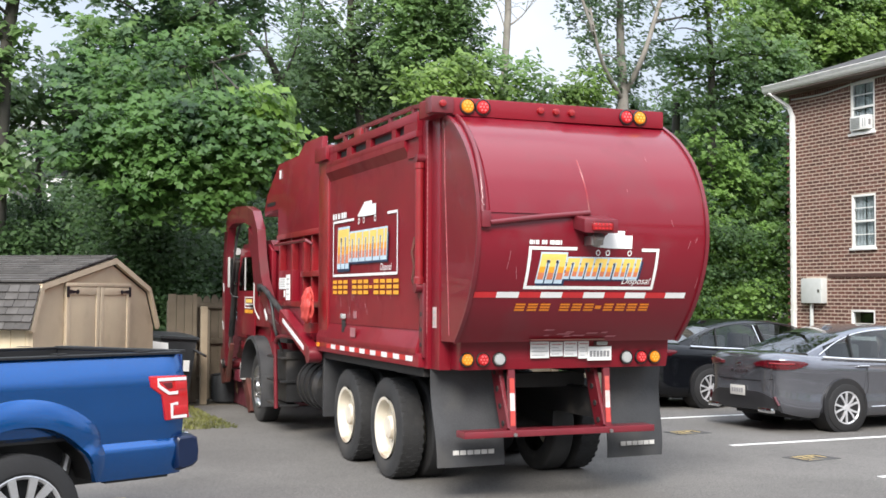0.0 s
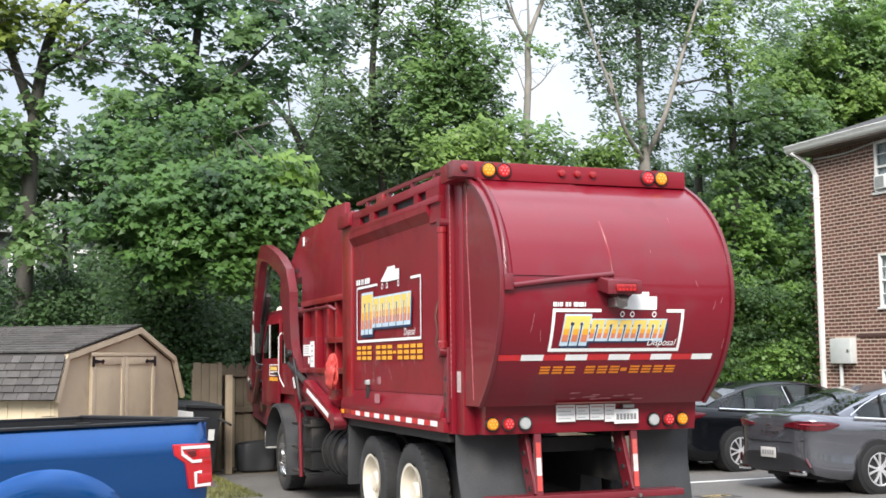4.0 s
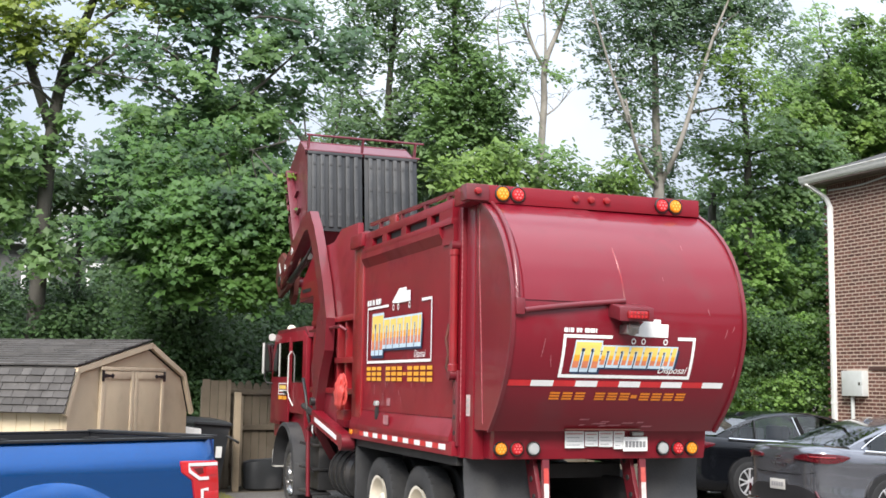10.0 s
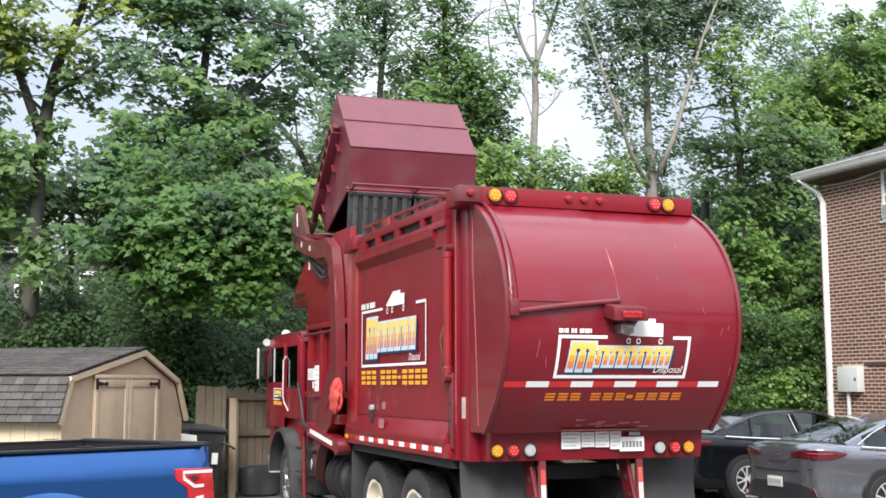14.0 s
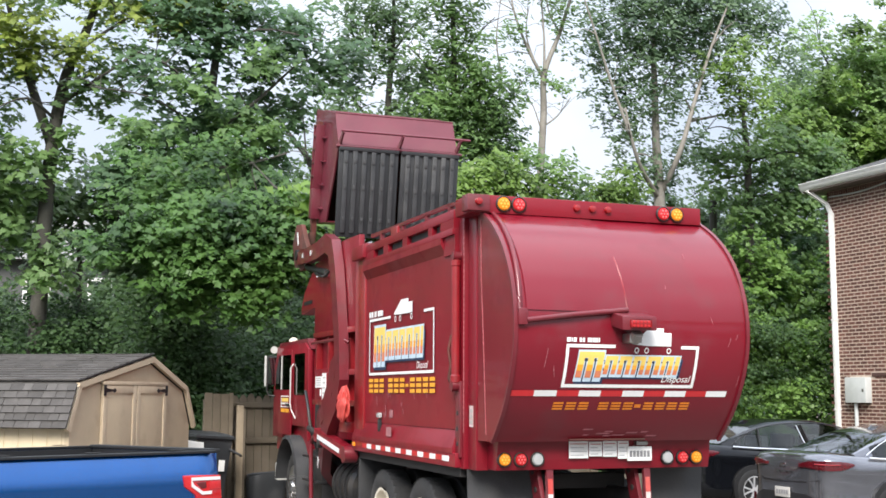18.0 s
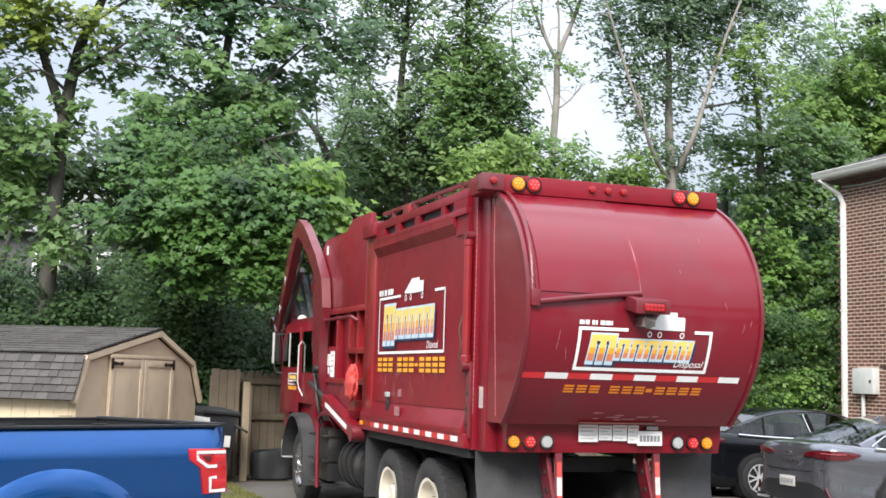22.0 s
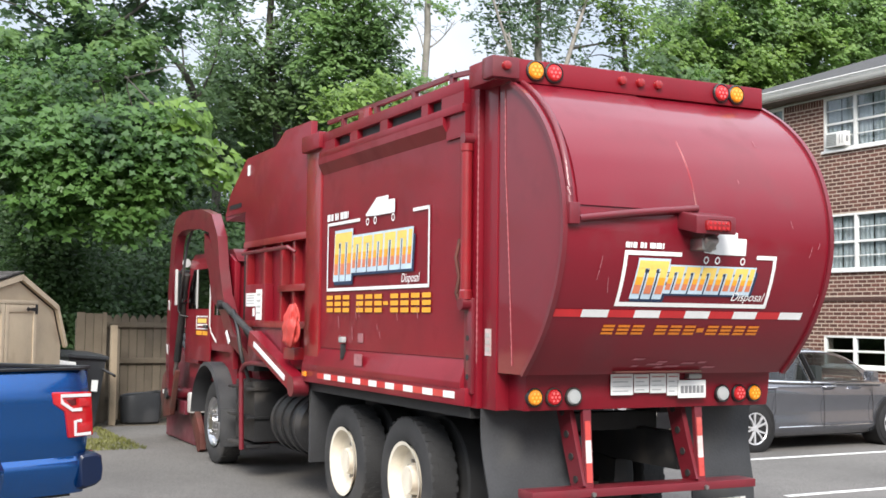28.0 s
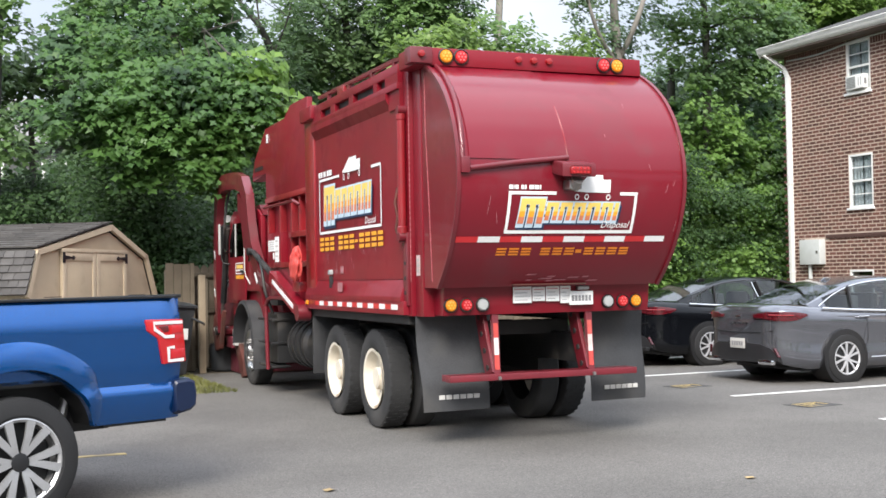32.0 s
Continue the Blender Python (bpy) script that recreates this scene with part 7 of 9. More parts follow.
tree("thin_tree", (13.20, 26.50), [(13.20, 26.50, 0, 0.116), (13.20, 26.50, 6.11, 0.101), (13.23, 26.50, 7.58, 0.094), (13.32, 26.50, 9.06, 0.088), (13.35, 26.50, 10.11, 0.074), (13.82, 26.50, 11.30, 0.053), (14.28, 26.50, 12.67, 0.031)],
     [([(13.34, 26.50, 9.96), (12.95, 26.50, 10.59), (12.56, 26.50, 11.44), (12.32, 26.50, 12.39)], 0.054),
      ([(13.35, 26.50, 10.26), (13.34, 26.50, 11.17), (13.24, 26.50, 12.37)], 0.040),
      ([(13.28, 26.50, 8.69), (13.72, 26.50, 9.03), (14.11, 26.50, 9.56)], 0.027),
      ([(13.27, 26.50, 8.54), (13.04, 26.50, 9.18), (12.79, 26.50, 9.53)], 0.020),
      ([(13.08, 26.50, 10.38), (12.83, 26.50, 11.10), (12.92, 26.50, 11.87)], 0.027),
      ([(12.12, 26.50, 9.97), (11.99, 26.50, 10.85), (12.11, 26.50, 11.91)], 0.027),
      ([(13.82, 26.50, 11.22), (13.49, 26.50, 11.79), (13.41, 26.50, 12.39)], 0.027)],
     [([((13.87, 26.50, 11.77), 0.51, 0.69, 0.35), ((12.91, 26.50, 10.06), 0.53, 0.35, 0.3), ((13.73, 26.50, 9.88), 0.40, 0.31, 0.4), ((12.51, 26.50, 11.14), 0.40, 0.58, 0.3), ((14.07, 26.50, 10.95), 0.34, 0.31, 0.2), ((13.24, 26.50, 12.37), 1.02, 0.39, 0.3), ((12.59, 26.50, 9.51), 0.33, 0.28, 0.3)],
       0.12, ASH, False)],
     BARKPALE, "thin pale tree with bare forked top", 15)
tree("ash_tree", (16.72, 26.50), [(16.72, 26.50, 0, 0.192), (16.72, 26.50, 5.12, 0.167), (16.74, 26.50, 7.16, 0.146), (16.67, 26.50, 8.62, 0.108), (16.65, 26.50, 10.16, 0.086), (16.63, 26.50, 11.58, 0.063), (16.62, 26.50, 13.00, 0.040)],
     [([(16.72, 26.50, 7.09), (15.84, 25.90, 7.68), (15.37, 25.60, 8.40), (15.21, 25.60, 9.19)], 0.074),
      ([(16.81, 26.50, 7.24), (16.95, 25.80, 8.20), (17.34, 25.60, 9.64), (17.87, 25.60, 11.08), (18.44, 25.60, 12.33)], 0.081),
      ([(17.77, 26.50, 9.26), (18.78, 26.50, 9.52), (20.20, 26.50, 9.82)], 0.040),
      ([(15.29, 25.60, 8.61), (14.85, 25.60, 9.68), (14.37, 25.60, 11.03), (13.95, 25.60, 12.17)], 0.047),
      ([(16.66, 26.50, 9.70), (17.26, 26.50, 10.70), (17.55, 26.50, 11.69)], 0.027),
      ([(16.67, 26.50, 10.64), (16.03, 26.50, 11.34), (15.60, 26.50, 12.07)], 0.027)],
     [([((15.68, 26.50, 11.46), 1.08, 1.41, 0.5), ((16.75, 26.50, 11.91), 1.33, 1.24, 0.45), ((18.20, 26.50, 12.01), 1.55, 1.16, 0.5), ((19.61, 26.50, 12.44), 1.40, 0.91, 0.6), ((15.74, 26.50, 9.38), 0.82, 1.19, 0.38), ((16.63, 26.50, 10.32), 1.05, 1.32, 0.32), ((16.16, 26.50, 8.03), 0.85, 0.79, 0.34), ((17.59, 26.50, 9.24), 0.71, 1.43, 0.2), ((15.10, 26.50, 10.38), 0.72, 0.71, 0.3), ((17.27, 26.50, 11.18), 0.98, 1.14, 0.3), ((18.54, 26.50, 10.85), 0.91, 1.05, 0.28), ((14.78, 26.50, 11.65), 0.59, 0.72, 0.3), ((17.21, 26.50, 12.84), 3.07, 0.75, 0.6), ((21.09, 26.50, 11.33), 0.68, 0.84, 0.5), ((17.39, 26.50, 7.90), 0.70, 0.81, 0.3)],
       0.14, BLUELEAF, False),
      ([((18.47, 25.50, 10.50), 1.06, 0.94, 0.3), ((19.17, 25.50, 9.80), 1.06, 0.74, 0.4), ((19.40, 25.50, 11.16), 0.54, 0.63, 0.15), ((14.99, 25.50, 7.07), 0.78, 0.45, 0.9), ((14.47, 25.50, 6.85), 0.58, 0.37, 0.8)],
       0.14, LIMELEAF, False)],
     BARKPALE, "tall grey-barked ash tree with airy crown", 16)
tree("dark_maple", (20.69, 28.00), [(20.69, 28.00, 0, 0.165), (20.69, 28.00, 4.79, 0.143), (20.70, 28.00, 6.76, 0.127), (20.71, 28.00, 8.43, 0.103), (20.63, 28.00, 9.77, 0.069), (20.46, 28.00, 10.94, 0.035)],
     [([(20.71, 28.00, 8.26), (19.60, 28.00, 8.01), (18.73, 28.00, 7.46)], 0.035),
      ([(20.72, 28.00, 8.60), (22.02, 28.00, 9.04), (23.26, 28.00, 8.98)], 0.043),
      ([(20.71, 28.00, 7.59), (21.98, 28.00, 7.77), (22.99, 28.00, 7.41)], 0.035),
      ([(20.66, 28.00, 9.44), (19.84, 28.00, 9.61), (19.25, 28.00, 9.47)], 0.028)],
     [([((20.40, 28.00, 8.66), 1.43, 0.53, 0.6), ((22.09, 28.00, 8.03), 1.47, 0.77, 0.8), ((19.89, 28.00, 7.78), 1.03, 0.39, 0.5), ((21.22, 28.00, 9.40), 1.26, 0.54, 0.6), ((23.25, 28.00, 8.72), 1.20, 0.93, 0.8), ((20.56, 28.00, 7.22), 0.95, 0.40, 0.6), ((19.43, 28.00, 8.99), 0.68, 0.48, 0.4), ((22.16, 28.00, 7.19), 1.17, 0.54, 0.8)],
       0.15, MAPLE, True)],
     BARK, "dark maple tree with level leafy boughs", 17)
tree("wood_edge_tree", (6.11, 30.00), [(6.11, 30.00, 0, 0.119), (6.11, 30.00, 2.63, 0.103), (6.08, 30.00, 4.67, 0.089), (6.07, 30.00, 6.43, 0.067), (6.09, 30.00, 8.23, 0.038)],
     [([(6.06, 30.00, 5.69), (5.13, 30.00, 6.37), (4.54, 30.00, 6.77)], 0.038),
      ([(6.06, 30.00, 6.14), (7.03, 30.00, 6.94), (7.78, 30.00, 7.30)], 0.038)],
     [([((4.58, 30.00, 5.76), 1.98, 1.15, 0.8), ((6.30, 30.00, 6.15), 1.84, 1.36, 0.8), ((8.43, 30.00, 5.97), 1.19, 0.89, 0.7), ((1.33, 30.00, 5.43), 0.98, 0.42, 0.3), ((3.63, 30.00, 4.99), 1.31, 0.57, 0.6), ((4.96, 30.00, 6.87), 1.83, 0.68, 0.5), ((10.01, 30.00, 6.53), 1.55, 1.20, 0.8), ((6.93, 30.00, 5.00), 2.01, 1.16, 0.9), ((-0.22, 30.00, 5.76), 1.47, 1.14, 0.8), ((-0.04, 30.00, 7.14), 0.99, 0.95, 0.5), ((9.66, 30.00, 7.75), 0.87, 0.80, 0.4)],
       0.17, WOODS, True)],
     BARK, "dense green tree at the edge of the wood", 23)
tree("wood_edge_tree", (16.58, 31.00), [(16.58, 31.00, 0, 0.136), (16.58, 31.00, 2.83, 0.119), (16.60, 31.00, 5.19, 0.102), (16.65, 31.00, 6.56, 0.077), (16.65, 31.00, 7.77, 0.043)],
     [([(16.62, 31.00, 6.05), (15.47, 31.00, 6.83), (14.73, 31.00, 7.13)], 0.039),
      ([(16.63, 31.00, 6.39), (17.78, 31.00, 7.15), (18.58, 31.00, 7.55)], 0.039)],
     [([((12.74, 31.00, 7.00), 2.01, 1.27, 0.9), ((15.10, 31.00, 6.64), 1.69, 1.09, 0.9), ((17.00, 31.00, 6.93), 1.74, 1.01, 0.9), ((18.97, 31.00, 7.05), 1.59, 1.15, 0.9), ((21.03, 31.00, 7.17), 1.23, 0.95, 0.6), ((19.97, 31.00, 5.87), 2.40, 1.63, 0.9), ((12.03, 31.00, 7.78), 1.09, 1.06, 0.7), ((23.16, 31.00, 6.57), 2.53, 1.47, 0.9), ((25.86, 31.00, 6.52), 2.63, 1.78, 0.9)],
       0.17, WOODS, True)],
     BARK, "dense green tree at the edge of the wood", 24)
tree("oak_tree", (26.97, 31.00), [(26.97, 31.00, 0, 0.274), (26.97, 31.00, 5.26, 0.239), (27.10, 31.00, 9.46, 0.202), (27.01, 31.00, 11.79, 0.122), (26.97, 31.00, 13.17, 0.051)],
     [([(27.12, 31.00, 10.43), (25.58, 31.00, 11.45), (24.68, 31.00, 12.13)], 0.063),
      ([(27.09, 31.00, 11.41), (28.75, 31.00, 12.57), (30.31, 31.00, 13.55)], 0.063),
      ([(26.99, 31.00, 12.38), (26.12, 31.00, 13.27), (25.88, 31.00, 14.42)], 0.039)],
     [([((24.89, 31.00, 11.38), 1.32, 1.23, 0.85), ((26.76, 31.00, 11.47), 1.70, 1.71, 0.95), ((28.85, 31.00, 12.08), 1.76, 2.18, 1), ((31.28, 31.00, 12.63), 2.45, 3.41, 1), ((35.04, 31.00, 12.82), 3.11, 3.92, 1), ((27.31, 31.00, 13.11), 1.27, 0.97, 0.5), ((28.12, 31.00, 9.74), 2.76, 1.60, 1), ((25.91, 31.00, 13.83), 0.68, 1.32, 0.3), ((32.51, 31.00, 15.69), 3.81, 1.77, 0.7)],
       0.155, OAKLEAF, True),
      ([((24.07, 29.50, 9.65), 1.09, 0.97, 0.95), ((26.61, 29.50, 13.64), 0.98, 0.57, 0.5), ((25.05, 29.50, 11.80), 0.99, 0.50, 0.5), ((24.11, 29.50, 10.51), 0.84, 0.49, 0.6), ((27.6, 29.50, 10.3), 1.3, 0.8, 0.8), ((29.6, 29.50, 11.6), 1.2, 0.7, 0.7), ((28.2, 29.50, 9.3), 1.4, 0.7, 0.9)],
       0.17, LIMELEAF, True)],
     BARK, "broad oak tree behind the brick house", 18)
vine_tree = thing("vine_tree", "big tree wrapped in bright climbing vine", "tree", "trees behind the lot", at=pose(20, 29, 0))
part("trunk", tube(B(), curve([(0, 0, 0), (0, 0, 4), (0.2, 0, 7.6)], 5), np.linspace(0.25, 0.1, 11).tolist(), 12), BARK, vine_tree, smooth=60)
boughs("crown", [((-1.0, -0.8, 3.2), 1.7, 2.3, 0.75), ((0.8, -0.8, 5.6), 1.2, 1.5, 0.7), ((-2.6, -1.0, 5.4), 0.9, 1.1, 0.55), ((2.0, -0.6, 3.6), 1.2, 1.9, 0.75), ((3.8, -0.4, 4.6), 1.2, 1.8, 0.75), ((0.6, -1.0, 2.6), 1.0, 2.2, 0.8)], 0.16, VINE, vine_tree, 17, True)
boughs("crown", [((-0.2, 0.4, 3.6), 2.6, 3.0, 0.8), ((3.0, 0.5, 4.0), 2.2, 2.8, 0.8)], 0.16, DEEPLEAF, vine_tree, 27, True)
# bough that the container drags down and lets go
BOUGH_AT = (4.5, 18.95, 5.3)
bough = thing("maple_bough", "maple bough in sunlit green hanging beside the truck", "branch", at=pose(*BOUGH_AT, 0, 35, 0))
part("bough_wood", tube(B(), [(-0.5, 0.7, 0.3), (0, 0, 0), (0.6, 0.05, 0.06), (1.2, 0.0, 0.02), (1.8, -0.05, -0.1)], [0.006, 0.018, 0.016, 0.011, 0.005], 6), BARK, bough, smooth=60)
# lighter than the front maple's leaves: sun on the undersides is in the colour
BRIGHTLEAF = leaf_mat("sunlit_maple_leaf", (0.05, 0.11, 0.03), (0.17, 0.285, 0.06), 0.42)
boughs("bough_leaves", [((0.5, 0, -0.05), 0.35, 0.25, 1.0), ((1.0, 0, -0.1), 0.4, 0.3, 1.2), ((1.55, 0, -0.15), 0.35, 0.3, 1.2)], 0.19, BRIGHTLEAF, bough, 61, True)
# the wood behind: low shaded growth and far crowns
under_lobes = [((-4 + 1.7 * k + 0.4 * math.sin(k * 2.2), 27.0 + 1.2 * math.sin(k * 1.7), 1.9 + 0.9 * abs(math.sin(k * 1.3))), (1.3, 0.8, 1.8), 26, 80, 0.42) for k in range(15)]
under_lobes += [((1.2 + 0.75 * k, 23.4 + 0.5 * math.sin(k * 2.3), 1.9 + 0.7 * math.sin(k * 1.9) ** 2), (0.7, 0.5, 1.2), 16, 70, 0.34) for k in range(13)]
vine_ob = leaf_cloud("vine_thicket", [((17.2 + 1.1 * k, 26.4 + 0.6 * math.sin(k * 2.3), 1.6 + 0.7 * math.sin(k * 1.9)), (0.8, 0.5, 1.3), 20, 80, 0.32) for k in range(7)], 0.16, VINE, None, 33)
tagged(vine_ob, "sunlit green vines at the edge of the lot", "shrubs", kind="stuff")
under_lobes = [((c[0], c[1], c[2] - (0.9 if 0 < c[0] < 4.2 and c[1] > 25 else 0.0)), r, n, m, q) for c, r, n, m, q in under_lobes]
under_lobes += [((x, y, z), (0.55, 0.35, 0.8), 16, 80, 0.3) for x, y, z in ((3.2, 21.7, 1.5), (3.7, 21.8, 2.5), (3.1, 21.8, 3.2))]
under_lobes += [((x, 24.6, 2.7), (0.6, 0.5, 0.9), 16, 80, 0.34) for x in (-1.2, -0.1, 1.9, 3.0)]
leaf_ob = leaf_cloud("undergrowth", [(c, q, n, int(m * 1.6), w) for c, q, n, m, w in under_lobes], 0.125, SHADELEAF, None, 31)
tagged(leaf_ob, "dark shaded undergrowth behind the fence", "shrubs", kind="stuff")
far_lobes = [((-8 + 2.3 * k, 37 + 2 * math.sin(k * 2.1), 3.8 + 1.4 * math.sin(k * 1.9 + 0.6)), (2.0, 1.4, 2.8 + 1.0 * math.sin(k * 2.7)), 34, 80, 0.6) for k in range(20) if k not in (3, 4, 5, 6)]
leaf_ob = leaf_cloud("far_wood", far_lobes, 0.24, WOODS, None, 32)
tagged(leaf_ob, "distant woodland crowns", "woods", kind="stuff")
g7 = random.Random(77)
for k in range(9):
    x = -3 + 2.9 * k + g7.uniform(-0.8, 0.8)
    y = 30 + g7.uniform(-2, 3)
    if 0.9 < x < 3.9:
        x += 3.2
    tt = thing("woodland_tree", "slender dark woodland tree", "tree", "woodland trees", at=pose(x, y, 0))
    h = g7.uniform(5.5, 7.5)
    part("trunk", tube(B(), [(0, 0, 0), (g7.uniform(-0.3, 0.3), 0, h * 0.4), (g7.uniform(-0.6, 0.6), 0, h * 0.78)], [0.14, 0.1, 0.03], 8), BARK, tt, smooth=60)
    leaf_cloud("crown", [((g7.uniform(-0.6, 0.6), -0.3, h * 0.6), (1.9, 1.4, 1.5), 22, 90, 0.5), ((g7.uniform(-1.2, 1.2), 0, h * 0.4), (1.6, 1.0, 1.4), 26, 90, 0.5)], 0.19, WOODS, tt, 90 + k)

# far house glimpsed between the trunks
SIDING = mat("grey_house_siding", (0.1, 0.102, 0.1), 0.8, var=0.1)
house = thing("far_house", "grey clapboard house with white window frames beyond the trees", "house", at=pose(0.5, 42, 0))
part("house_wall", box(B(), -6.5, 5.5, 0, 7, 0, 6.3), SIDING, house, smooth=0)
part("house_roof", prism(B(), [(-0.5, 6.3), (7.5, 6.3), (3.5, 8.4)], "x", -7, 6), mat("pale_house_roof", (0.22, 0.215, 0.21), 0.9, var=0.15), house, smooth=0)
for x in (-5.2, -3.2, -1.2, 0.9, 3.0):
    w = part("house_window", box(B(), x, x + 0.9, -0.06, 0.0, 4.4, 5.8), SASH, house, smooth=0)
    part("house_pane", box(B(), x + 0.14, x + 0.76, -0.075, -0.06, 4.55, 5.65), CABGLASS, w, smooth=0)

# unseen tree belt added behind and beside the camera, across the lot, for reflections
g8 = random.Random(41)
for k in range(12):
    q = radians(150 + 21 * k)
    x, y = 4 + 30 * math.cos(q), -4 + 27 * math.sin(q)
    tt = thing("reflection_belt_tree", "unseen leafy tree added across the parking lot", "tree", "trees across the lot", at=pose(x, y, 0))
    h = g8.uniform(7, 9.5)
    part("trunk", tube(B(), [(0, 0, 0), (g8.uniform(-0.3, 0.3), 0, h * 0.5), (0, 0, h * 0.9)], [0.2, 0.15, 0.04], 8), BARK, tt, smooth=60)
    leaf_cloud("crown", [((0, 0, h * 0.62), (2.8, 2.8, 2.9), 16, 40, 0.8)], 0.6, WOODS, tt, 140 + k)

# ---- parked vehicles: x towards the nose from the rear bumper, y to the left ----
SILVERGREY = mat("metallic_grey_paint", (0.155, 0.16, 0.182), 0.16, metal=0.7, var=0.05, coat=1.0)
BLACKPAINT = mat("black_car_paint", (0.004, 0.0045, 0.006), 0.08, var=0.08, coat=0.0, spec=0.4)
BLUEPAINT = mat("metallic_blue_paint", (0.0018, 0.08, 0.29), 0.22, metal=0.72, var=0.05, coat=1.0, spec=0.4)
CARTYRE = mat("car_tyre_rubber", (0.011, 0.011, 0.012), 0.8, var=0.25, scale=5, bump=0.2)
TRIMBLACK = mat("black_trim", (0.009, 0.009, 0.01), 0.5, var=0.15)
ALLOY = mat("brushed_alloy", (0.58, 0.58, 0.6), 0.35, metal=0.5, var=0.1)
SATIN = mat("satin_grey_alloy", (0.5, 0.5, 0.51), 0.3, metal=0.7, var=0.12)
CHROME = mat("chrome", (0.75, 0.75, 0.76), 0.1, metal=1.0, var=0.05)
CARGLASS = glass("car_glass", (0.4, 0.45, 0.46), 0.02, 0.05)
SEATCLOTH = mat("grey_seat_cloth", (0.16, 0.155, 0.15), 0.85, var=0.15)
LAMPRED = mat("tail_lamp_red", (0.075, 0.004, 0.008), 0.1, var=0.2, scale=9, coat=1.0)
LAMPWHITE = mat("tail_lamp_white", (0.66, 0.62, 0.63), 0.15, var=0.06, coat=1.0)


def surf(kinds, rings, pick):
    """Lofts open rings and sorts each face into the mesh that pick(i, k) names."""
    for i in range(len(rings) - 1):
        for k in range(len(rings[0]) - 1):
            key = pick(i, k)
            bm = kinds.setdefault(key, B())
            bm.faces.new([bm.verts.new(p) for p in (rings[i][k], rings[i][k + 1], rings[i + 1][k + 1], rings[i + 1][k])])


def flush(kinds, table, parent):
    for key, bm in kinds.items():
        bmesh.ops.remove_doubles(bm, verts=bm.verts, dist=0.0005)
        nm, m = table[key[0]]
        part(nm, bm, m, parent, smooth=35)


def car_wheel(parent, x, y, r, w, s, spokes, rim_m, spread=0.27, thick=0.024):
    h = new("wheel")
    h.parent = parent
    h.matrix_basis = pose(x, y, r, 0, 0, 90)
    part("tyre", tyre_mesh(r, w, 0, 36), CARTYRE, h)
    o = w / 2 * s
    bm = B()
    lathe(bm, [(o * 0.72, r * 0.66), (o * 0.98, r * 0.68), (o * 1.0, r * 0.66), (o * 0.9, r * 0.62), (o * 0.2, r * 0.6)], "x", 36)
    for k in range(spokes):
        a = 2 * math.pi * k / spokes
        for d in (-spread, spread):
            c, q = math.cos(a + d * 0.45), math.sin(a + d * 0.45)
            c1, q1 = math.cos(a + d * 0.8), math.sin(a + d * 0.8)
            c2, q2 = math.cos(a + d), math.sin(a + d)
            beam(bm, [(o * 0.84, r * 0.12 * c, r * 0.12 * q), (o * 0.93, r * 0.38 * c1, r * 0.38 * q1), (o * 0.93, r * 0.645 * c2, r * 0.645 * q2)], 0.02, [0.03, thick, thick * 1.25])
    part("rim", bm, rim_m, h)
    part("hub", lathe(B(), [(o * 0.2, r * 0.6), (o * 0.25, r * 0.58), (o * 0.3, 0.02)], "x", 24), TRIMBLACK, h)
    bm = B()
    lathe(bm, [(o * 0.8, r * 0.16), (o * 0.97, r * 0.14), (o * 1.0, r * 0.09), (o * 1.0, 0.005)], "x", 18)
    part("hub_cap", bm, rim_m if spokes < 6 else TRIMBLACK, h)


